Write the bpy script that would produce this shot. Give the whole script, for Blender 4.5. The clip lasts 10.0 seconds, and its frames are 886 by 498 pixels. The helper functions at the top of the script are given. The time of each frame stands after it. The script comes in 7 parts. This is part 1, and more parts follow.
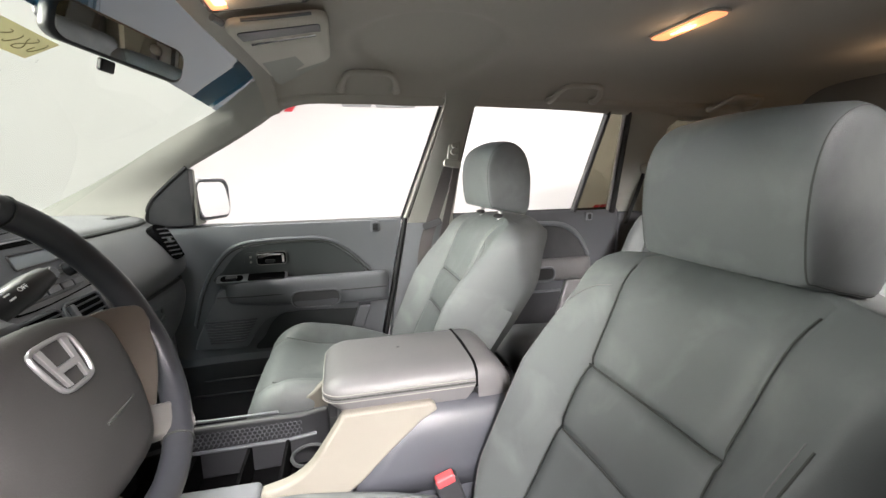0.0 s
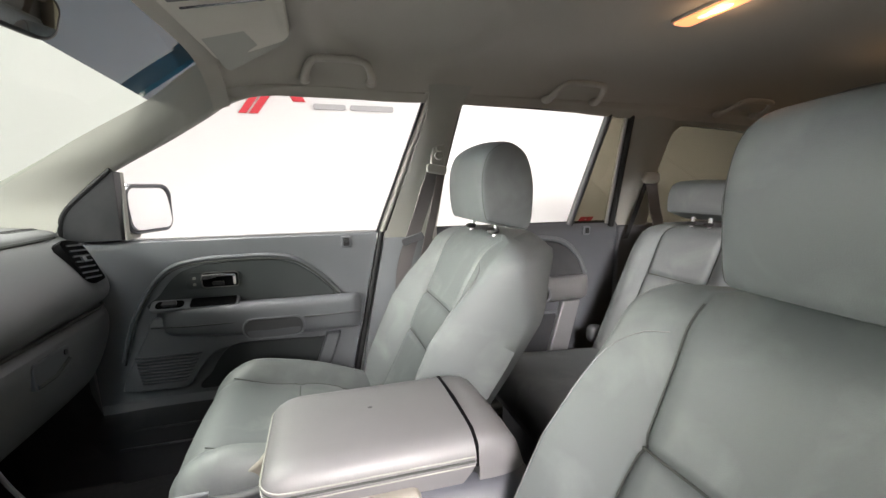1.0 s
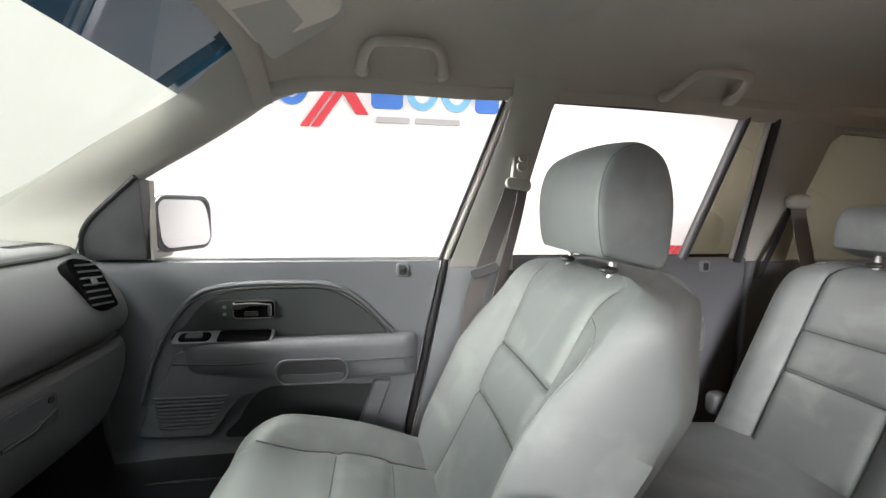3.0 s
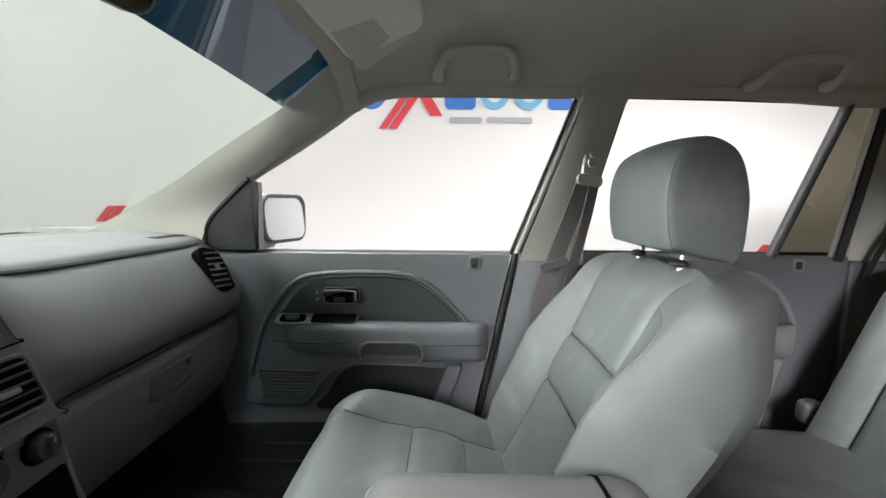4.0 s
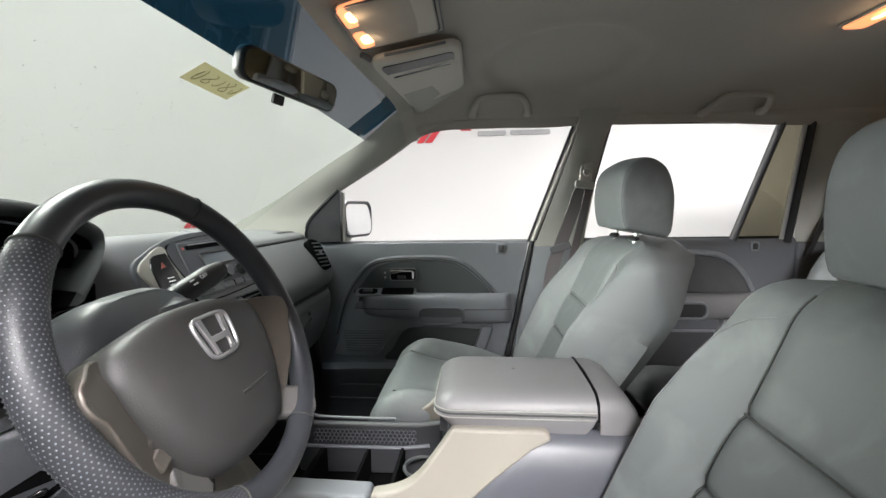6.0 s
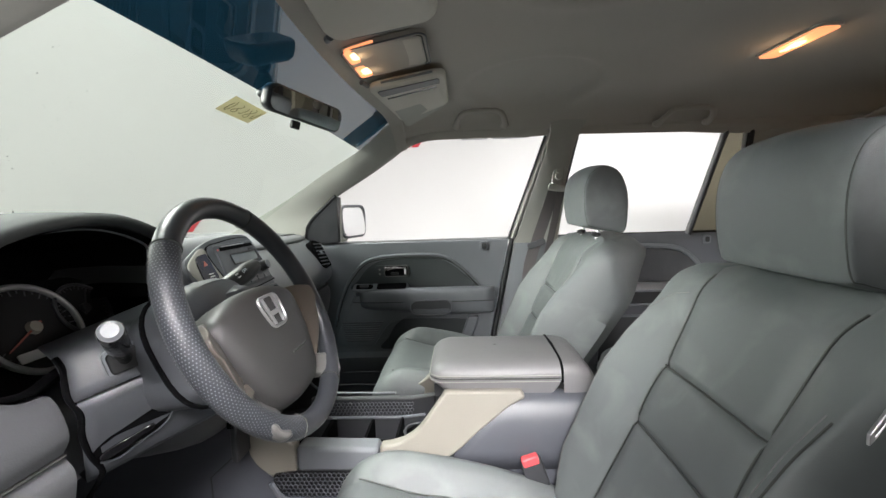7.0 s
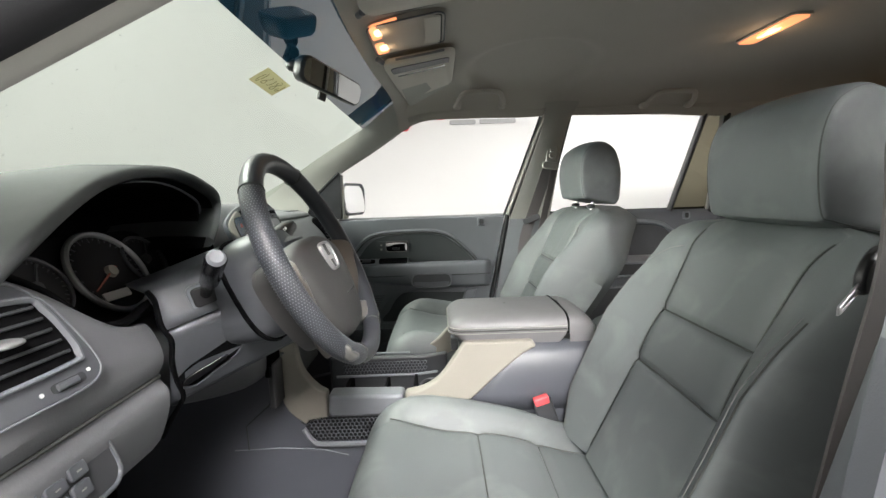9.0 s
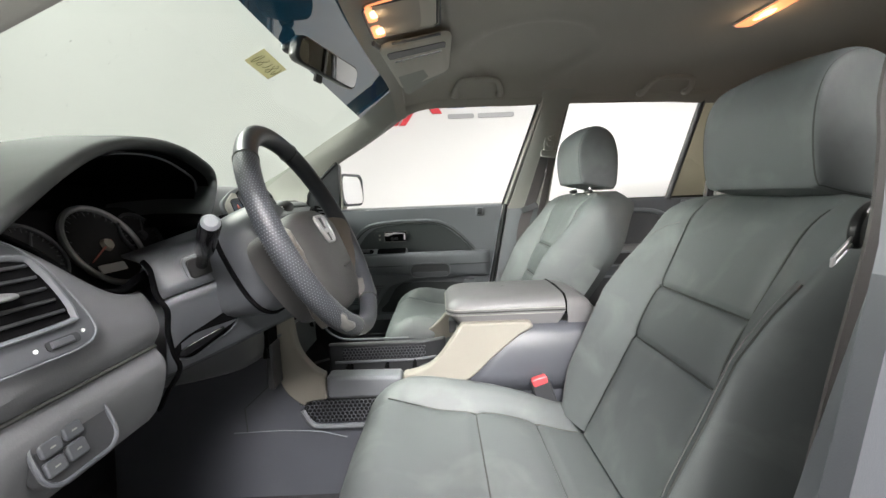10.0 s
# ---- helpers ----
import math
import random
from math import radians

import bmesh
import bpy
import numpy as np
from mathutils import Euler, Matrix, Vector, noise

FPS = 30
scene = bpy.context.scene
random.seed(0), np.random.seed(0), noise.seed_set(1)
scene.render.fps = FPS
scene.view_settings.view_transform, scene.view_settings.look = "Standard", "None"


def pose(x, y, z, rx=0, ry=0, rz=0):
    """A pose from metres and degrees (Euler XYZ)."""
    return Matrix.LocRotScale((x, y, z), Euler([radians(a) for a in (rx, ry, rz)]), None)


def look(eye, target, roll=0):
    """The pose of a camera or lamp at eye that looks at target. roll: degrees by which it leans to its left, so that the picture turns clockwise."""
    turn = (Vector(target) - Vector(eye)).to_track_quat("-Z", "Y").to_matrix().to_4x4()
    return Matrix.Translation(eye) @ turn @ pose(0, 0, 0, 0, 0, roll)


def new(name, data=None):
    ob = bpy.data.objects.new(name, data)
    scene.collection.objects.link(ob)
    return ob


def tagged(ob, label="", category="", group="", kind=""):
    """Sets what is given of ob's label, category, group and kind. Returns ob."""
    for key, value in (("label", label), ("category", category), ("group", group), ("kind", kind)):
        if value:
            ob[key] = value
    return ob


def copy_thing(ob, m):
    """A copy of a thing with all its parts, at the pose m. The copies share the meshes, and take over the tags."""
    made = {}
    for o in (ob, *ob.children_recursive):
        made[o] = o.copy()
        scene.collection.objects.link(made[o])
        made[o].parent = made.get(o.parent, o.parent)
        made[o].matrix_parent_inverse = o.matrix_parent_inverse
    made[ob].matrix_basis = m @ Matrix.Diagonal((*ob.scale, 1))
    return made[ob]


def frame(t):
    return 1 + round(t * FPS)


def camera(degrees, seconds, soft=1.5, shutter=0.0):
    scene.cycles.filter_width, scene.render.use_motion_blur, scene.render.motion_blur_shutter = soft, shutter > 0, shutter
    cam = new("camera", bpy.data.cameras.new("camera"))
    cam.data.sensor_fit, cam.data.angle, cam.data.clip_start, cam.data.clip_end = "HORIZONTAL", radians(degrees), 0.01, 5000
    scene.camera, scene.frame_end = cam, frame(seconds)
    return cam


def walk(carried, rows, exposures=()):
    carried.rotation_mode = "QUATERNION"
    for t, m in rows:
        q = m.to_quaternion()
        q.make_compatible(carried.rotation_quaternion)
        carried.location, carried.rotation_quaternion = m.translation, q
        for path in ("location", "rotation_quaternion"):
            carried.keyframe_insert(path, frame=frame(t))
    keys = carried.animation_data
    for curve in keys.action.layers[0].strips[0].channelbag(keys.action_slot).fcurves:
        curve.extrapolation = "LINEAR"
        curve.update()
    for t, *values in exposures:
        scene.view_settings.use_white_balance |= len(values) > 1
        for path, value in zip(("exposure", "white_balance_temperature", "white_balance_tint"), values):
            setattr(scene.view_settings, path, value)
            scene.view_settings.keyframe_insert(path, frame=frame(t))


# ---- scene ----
cam = camera(93.0, 10.0)
PATH = [
    (0, (-0.3051, -0.8000, 1.3009), (0.1528, 1.1159, 0.9545), -1.11),
    (0.5, (-0.2572, -0.7122, 1.2901), (0.2311, 1.1985, 0.9573), -0.92),
    (1, (-0.2706, -0.5923, 1.2912), (0.2927, 1.3034, 0.9929), -0.55),
    (1.5, (-0.2790, -0.4803, 1.2862), (0.3176, 1.4102, 1.0216), -0.17),
    (2, (-0.2592, -0.3770, 1.2848), (0.3066, 1.5272, 1.0535), 0.35),
    (2.5, (-0.2499, -0.3189, 1.2858), (0.2167, 1.6148, 1.0786), 0.70),
    (4, (-0.2592, -0.3840, 1.2807), (-0.2863, 1.6041, 1.0648), 0.43),
    (4.5, (-0.2759, -0.4999, 1.2648), (-0.3850, 1.4849, 1.0445), -0.03),
    (5, (-0.2906, -0.6062, 1.2721), (-0.4397, 1.3756, 1.0489), -0.51),
    (5.5, (-0.2825, -0.6991, 1.2685), (-0.4494, 1.2842, 1.0725), -0.70),
    (7, (-0.2793, -0.9584, 1.2830), (-0.3693, 1.0295, 1.0827), -1.94),
    (7.5, (-0.3147, -1.0138, 1.2813), (-0.3588, 0.9733, 1.0585), -1.96),
    (8, (-0.3474, -1.0390, 1.2741), (-0.3467, 0.9464, 1.0330), -1.79),
    (8.5, (-0.3694, -1.0480, 1.2571), (-0.3497, 0.9363, 1.0078), -1.80),
    (9, (-0.3726, -1.0486, 1.2331), (-0.3559, 0.9357, 0.9839), -1.89),
    (9.5, (-0.3707, -1.0492, 1.2091), (-0.3540, 0.9356, 0.9638), -2.09),
    (10, (-0.3678, -1.0539, 1.1910), (-0.3511, 0.9302, 0.9398), -2.29),
]
walk(cam, [(t, look(eye, target, roll)) for t, eye, target, roll in PATH],
     exposures=[(0.0, 0.67, 6720, 15), (1.5, 0.76, 6720, 15), (2.6, 0.97, 6700, 16), (4.0, 0.41, 6450, 13), (7.0, 0.37, 6450, 12), (8.0, 0.36, 6550, 11), (10.0, 0.45, 6570, 10)])

# ---- light: a white booth, lit by unseen added lamps ----
world = bpy.data.worlds.new("world")
scene.world = world
world.use_nodes = True
world.node_tree.nodes["Background"].inputs[0].default_value = (0.9, 0.95, 1.0, 1)
world.node_tree.nodes["Background"].inputs[1].default_value = 0.05


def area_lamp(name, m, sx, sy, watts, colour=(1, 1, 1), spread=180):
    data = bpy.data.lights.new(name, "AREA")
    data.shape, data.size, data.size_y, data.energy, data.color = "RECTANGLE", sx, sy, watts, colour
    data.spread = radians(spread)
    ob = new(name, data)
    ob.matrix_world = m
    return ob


# Unseen fill lamps, narrow and aimed at seats, console, dash, door and walls.
area_lamp("fill_lamp", look((-4.05, 1.2, 2.1), (0.15, 0.55, 1.1)), 1.8, 2.0, 26, (1.0, 1.0, 0.96), 32)
area_lamp("fill_lamp", look((0.3, 1.1, 3.75), (0.3, 2.25, 1.1)), 5.0, 0.8, 3.5, (1.0, 0.985, 0.96))
area_lamp("fill_lamp", look((-2.8, 1.2, 3.75), (-2.8, 1.6, 0.0)), 2.0, 1.4, 14, (0.98, 1.0, 0.97))
area_lamp("fill_lamp", look((-2.2, 1.0, 3.7), (-0.3, 0.3, 0.9)), 1.6, 1.0, 22, (1.0, 1.0, 0.96), 46)
area_lamp("fill_lamp", look((-0.5, -2.2, 3.4), (-0.62, -0.28, 0.82)), 1.2, 0.9, 5.5, (1.0, 0.99, 0.97), 46)
area_lamp("fill_lamp", look((0.15, -2.6, 3.1), (-0.30, -0.25, 1.08)), 1.3, 0.8, 16, (1.0, 0.98, 0.96), 40)
area_lamp("fill_lamp", look((-0.1, -2.9, 2.25), (0.85, 0.3, 1.12)), 1.3, 0.9, 18, (1.0, 0.99, 0.96), 36)
area_lamp("fill_lamp", look((-3.7, -1.7, 2.7), (-0.30, 0.70, 1.12)), 1.8, 1.2, 9, (1.0, 1.0, 0.97), 34)
area_lamp("fill_lamp", look((4.4, -0.5, 2.2), (1.0, -0.1, 1.2)), 2.6, 2.2, 95, (1.0, 0.99, 0.95), 62)


# ---- materials ----
def material(name, colour, rough=0.6, metal=0.0, vary=0.12, vary_scale=9.0, grain=0.0, grain_scale=900.0,
             grain_kind="noise", stain=0.0, stain_colour=(0.5, 0.48, 0.45), stain_scale=5.0, spec=0.5, rough_vary=0.08, sheen=0.0, coat=0.0):
    m = bpy.data.materials.new(name)
    m.use_nodes = True
    nt = m.node_tree
    n, l = nt.nodes, nt.links
    p = n["Principled BSDF"]
    p.inputs["Metallic"].default_value = metal
    p.inputs["Specular IOR Level"].default_value = spec
    p.inputs["Sheen Weight"].default_value = sheen
    p.inputs["Coat Weight"].default_value = coat
    tc = n.new("ShaderNodeTexCoord")
    big = n.new("ShaderNodeTexNoise")
    big.inputs["Scale"].default_value, big.inputs["Detail"].default_value = vary_scale, 6
    l.new(tc.outputs["Object"], big.inputs["Vector"])
    mix = n.new("ShaderNodeMix")
    mix.data_type = "RGBA"
    mix.inputs[6].default_value = (*[c * (1 - vary) for c in colour], 1)
    mix.inputs[7].default_value = (*[min(1, c * (1 + vary)) for c in colour], 1)
    l.new(big.outputs["Fac"], mix.inputs[0])
    out = mix.outputs[2]
    if stain:
        st = n.new("ShaderNodeTexNoise")
        st.inputs["Scale"].default_value, st.inputs["Detail"].default_value, st.inputs["Distortion"].default_value = stain_scale, 8, 0.6
        l.new(tc.outputs["Object"], st.inputs["Vector"])
        ramp = n.new("ShaderNodeValToRGB")
        ramp.color_ramp.elements[0].position, ramp.color_ramp.elements[1].position = 0.52, 0.78
        ramp.color_ramp.elements[1].color = (stain, stain, stain, 1)
        l.new(st.outputs["Fac"], ramp.inputs[0])
        mx = n.new("ShaderNodeMix")
        mx.data_type = "RGBA"
        l.new(ramp.outputs[0], mx.inputs[0])
        l.new(out, mx.inputs[6])
        mx.inputs[7].default_value = (*stain_colour, 1)
        out = mx.outputs[2]
    l.new(out, p.inputs["Base Color"])
    rr = n.new("ShaderNodeMapRange")
    rr.inputs[3].default_value, rr.inputs[4].default_value = rough - rough_vary, rough + rough_vary
    l.new(big.outputs["Fac"], rr.inputs[0])
    l.new(rr.outputs[0], p.inputs["Roughness"])
    if grain:
        if grain_kind == "cells":
            g = n.new("ShaderNodeTexVoronoi")
            g.feature = "DISTANCE_TO_EDGE"
            res = g.outputs["Distance"]
        else:
            g = n.new("ShaderNodeTexNoise")
            g.inputs["Detail"].default_value = 3
            res = g.outputs["Fac"]
        g.inputs["Scale"].default_value = grain_scale
        l.new(tc.outputs["Object"], g.inputs["Vector"])
        b = n.new("ShaderNodeBump")
        b.inputs["Strength"].default_value, b.inputs["Distance"].default_value = grain, 0.001
        l.new(res, b.inputs["Height"])
        l.new(b.outputs[0], p.inputs["Normal"])
    return m


def glow(name, colour, strength):
    m = bpy.data.materials.new(name)
    m.use_nodes = True
    p = m.node_tree.nodes["Principled BSDF"]
    p.inputs["Base Color"].default_value = (*colour, 1)
    p.inputs["Emission Color"].default_value, p.inputs["Emission Strength"].default_value = (*colour, 1), strength
    return m


def glass(name, tint, gloss_rough=0.02, gloss=0.35):
    """Thin glass: clear through, with a mirror gloss."""
    m = bpy.data.materials.new(name)
    m.use_nodes = True
    nt = m.node_tree
    n, l = nt.nodes, nt.links
    n.remove(n["Principled BSDF"])
    tr, gl, mix, fr, pw, ad = (n.new("ShaderNode" + k) for k in ("BsdfTransparent", "BsdfGlossy", "MixShader", "LayerWeight", "Math", "Math"))
    tr.inputs[0].default_value = (*tint, 1)
    gl.inputs["Roughness"].default_value = gloss_rough
    fr.inputs[0].default_value = 0.5
    pw.operation, pw.inputs[1].default_value = "POWER", 5.0
    ad.operation, ad.inputs[1].default_value, ad.inputs[2].default_value = "MULTIPLY_ADD", gloss, gloss * 0.07
    l.new(fr.outputs["Facing"], pw.inputs[0])
    l.new(pw.outputs[0], ad.inputs[0])
    l.new(ad.outputs[0], mix.inputs[0])
    l.new(tr.outputs[0], mix.inputs[1])
    l.new(gl.outputs[0], mix.inputs[2])
    last = mix.outputs[0]
    l.new(last, n["Material Output"].inputs[0])
    return m


SEAT = material("seat_leather", (0.095, 0.104, 0.106), 0.55, vary=0.20, vary_scale=6, grain=0.22, grain_scale=800, grain_kind="noise",
                stain=0.30, stain_colour=(0.25, 0.268, 0.258), stain_scale=9, spec=0.5)
_n, _l = SEAT.node_tree.nodes, SEAT.node_tree.links
_w, _b, _c = _n.new("ShaderNodeTexNoise"), _n.new("ShaderNodeBump"), _n.new("ShaderNodeTexCoord")
_w.inputs["Scale"].default_value, _w.inputs["Detail"].default_value, _w.inputs["Distortion"].default_value = 9, 2, 0.3
_b.inputs["Strength"].default_value, _b.inputs["Distance"].default_value = 0.22, 0.006
_l.new(_c.outputs["Object"], _w.inputs["Vector"])
_l.new(_w.outputs["Fac"], _b.inputs["Height"])
_l.new(_b.outputs[0], _n["Bump"].inputs["Normal"])
SEAM = material("seam_thread", (0.045, 0.048, 0.045), 0.8, vary=0.2)
STITCH = material("stitching", (0.26, 0.26, 0.24), 0.8, vary=0.2)
PLASTIC = material("grey_plastic", (0.078, 0.082, 0.092), 0.42, grain=0.18, grain_scale=700, stain=0.06, stain_colour=(0.25, 0.25, 0.25))
DASH = material("dashboard_skin", (0.116, 0.118, 0.126), 0.42, grain=0.2, grain_scale=500, stain=0.06, stain_colour=(0.25, 0.25, 0.25))
# Grey plastic with shade put in its colour, for column panels lit too strongly.
COVER = material("darkened_plastic", (0.062, 0.066, 0.075), 0.45, grain=0.18, grain_scale=700, stain=0.05, stain_colour=(0.2, 0.2, 0.2))
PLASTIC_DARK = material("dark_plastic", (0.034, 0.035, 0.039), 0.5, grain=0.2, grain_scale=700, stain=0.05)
PLASTIC_MID = material("blue_grey_plastic", (0.138, 0.146, 0.160), 0.43, grain=0.18, grain_scale=700, stain=0.08, stain_colour=(0.3, 0.3, 0.3))
CONSOLE = material("console_plastic", (0.064, 0.067, 0.080), 0.42, grain=0.18, grain_scale=700, stain=0.06, stain_colour=(0.22, 0.22, 0.23))
ARMREST = material("armrest_vinyl", (0.136, 0.133, 0.137), 0.44, grain=0.2, grain_scale=600, grain_kind="cells", stain=0.1, stain_colour=(0.3, 0.29, 0.28))
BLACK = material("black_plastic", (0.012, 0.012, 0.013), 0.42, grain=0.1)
NEEDLE = material("needle_paint", (0.28, 0.07, 0.05), 0.6)
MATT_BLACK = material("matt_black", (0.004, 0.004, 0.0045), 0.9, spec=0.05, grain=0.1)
HOOD = material("dark_padded_vinyl", (0.044, 0.047, 0.048), 0.66, spec=0.3, grain=0.2, grain_scale=700, stain=0.05)
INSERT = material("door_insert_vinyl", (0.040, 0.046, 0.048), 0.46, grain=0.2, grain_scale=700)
GLOSS_BLACK = material("gloss_black", (0.012, 0.012, 0.014), 0.15, rough_vary=0.03)
RUBBER = material("rubber_seal", (0.012, 0.012, 0.014), 0.6, grain=0.1)
BEIGE = material("beige_trim", (0.205, 0.190, 0.164), 0.5, vary=0.06, grain=0.1, stain=0.1, stain_colour=(0.35, 0.31, 0.26))
HEADLINER = material("headliner_cloth", (0.40, 0.375, 0.335), 0.95, vary=0.06, vary_scale=4, grain=0.35, grain_scale=1400, stain=0.06, stain_colour=(0.3, 0.28, 0.25), sheen=0.2, spec=0.15)
PILLAR = material("pillar_trim", (0.36, 0.357, 0.325), 0.85, vary=0.06, grain=0.15, grain_scale=900)
VISOR = material("visor_vinyl", (0.54, 0.515, 0.46), 0.75, vary=0.05, grain=0.25, grain_scale=800, stain=0.08, stain_colour=(0.33, 0.3, 0.27))
CARPET = material("carpet", (0.032, 0.032, 0.035), 0.98, vary=0.25, vary_scale=60, grain=0.9, grain_scale=500, spec=0.1)
CHROME = material("chrome", (0.75, 0.75, 0.76), 0.13, metal=1.0, vary=0.03, rough_vary=0.05)
SILVER = material("satin_silver", (0.42, 0.42, 0.43), 0.35, metal=0.7, vary=0.04)
BROWNISH = material("spoke_paint", (0.145, 0.130, 0.115), 0.36, metal=0.45, vary=0.06)
WHEEL = material("wheel_leather", (0.030, 0.032, 0.038), 0.38, vary=0.12, grain=0.10, grain_scale=700, rough_vary=0.1)
WHEEL_DOT = material("wheel_perforated_leather", (0.028, 0.030, 0.036), 0.46, vary=0.1, grain=0.15, grain_scale=700)
HUB = material("hub_cover", (0.036, 0.035, 0.035), 0.5, grain=0.22, grain_scale=700, stain=0.06, stain_colour=(0.2, 0.2, 0.2))
MIRROR = material("mirror_glass", (0.66, 0.67, 0.68), 0.02, metal=1.0, vary=0.01, rough_vary=0.01)
WEB = material("belt_webbing", (0.105, 0.096, 0.096), 0.7, vary=0.1, grain=0.6, grain_scale=900)
RED = material("red_button", (0.60, 0.07, 0.08), 0.45)
TAUPE = material("taupe_trim", (0.27, 0.255, 0.23), 0.45, vary=0.06, grain=0.1)
SATIN = material("satin_grey_paint", (0.14, 0.136, 0.132), 0.36, metal=0.25, vary=0.05)
WHITE = material("white_print", (0.75, 0.75, 0.75), 0.6, vary=0.02)
LCD = material("display_glass", (0.16, 0.175, 0.18), 0.2)
DIAL = material("dial_face", (0.014, 0.014, 0.015), 0.7, spec=0.2)
PAINT = material("white_car_paint", (0.62, 0.62, 0.64), 0.3, vary=0.03, coat=0.6)
STICKER = material("paper_sticker", (0.43, 0.40, 0.29), 0.8, vary=0.12, vary_scale=40)
_n, _l = STICKER.node_tree.nodes, STICKER.node_tree.links
_t, _x = _n.new("ShaderNodeBsdfTranslucent"), _n.new("ShaderNodeMixShader")
_t.inputs[0].default_value, _x.inputs[0].default_value = (0.43, 0.41, 0.30, 1), 0.6
_l.new(_n["Principled BSDF"].outputs[0], _x.inputs[1])
_l.new(_t.outputs[0], _x.inputs[2])
_l.new(_x.outputs[0], _n["Material Output"].inputs[0])
PEN = material("pen_ink", (0.14, 0.12, 0.07), 0.8)
WALL = material("booth_wall", (0.86, 0.855, 0.845), 0.9, vary=0.02, vary_scale=1.2, stain=0.05, stain_colour=(0.7, 0.69, 0.67), stain_scale=1.5)
FLOOR_B = material("booth_floor", (0.55, 0.55, 0.55), 0.5, vary=0.06, stain=0.1, stain_colour=(0.4, 0.4, 0.4))
LOGO_RED = material("logo_red", (0.70, 0.06, 0.08), 0.5, vary=0.03)
LOGO_BLUE = material("logo_blue", (0.06, 0.20, 0.62), 0.5, vary=0.05)
LOGO_LIGHT = material("logo_light_blue", (0.20, 0.50, 0.75), 0.5, vary=0.05)
LOGO_GREY = material("logo_grey", (0.45, 0.45, 0.46), 0.5, vary=0.03)
GLASS_FRONT = glass("windscreen_glass", (0.84, 0.91, 0.855))
GLASS_BLUE = glass("blue_shade_band", (0.006, 0.028, 0.050), 0.0, 1.35)
GLASS_DARK = glass("privacy_glass", (0.17, 0.155, 0.115))
LENS = glow("lamp_lens", (1.0, 0.36, 0.15), 0.95)
BULB = glow("lamp_bulb", (1.0, 0.66, 0.38), 1.7)
DROP = glass("water_drop", (0.55, 0.58, 0.56), 0.1)


# ---- geometry helpers ----
def curve(pts, n=8, closed=False):
    """A smooth line through the points."""
    pts = [Vector(p) for p in pts]
    k, out = len(pts), []
    for i in range(k if closed else k - 1):
        if closed:
            a, b, c, d = (pts[(i + j) % k] for j in (-1, 0, 1, 2))
        else:
            a, b, c, d = pts[max(i - 1, 0)], pts[i], pts[i + 1], pts[min(i + 2, k - 1)]
        for j in range(n):
            t = j / n
            out.append(0.5 * ((2 * b) + (c - a) * t + (2 * a - 5 * b + 4 * c - d) * t * t + (3 * b - a - 3 * c + d) * t ** 3))
    if not closed:
        out.append(pts[-1])
    return [tuple(p) for p in out]


def lerp_table(table, x):
    """Linear value from rows of (x, value)."""
    return float(np.interp(x, [r[0] for r in table], [r[1] for r in table]))


def smooth(t):
    t = min(1, max(0, t))
    return t * t * (3 - 2 * t)


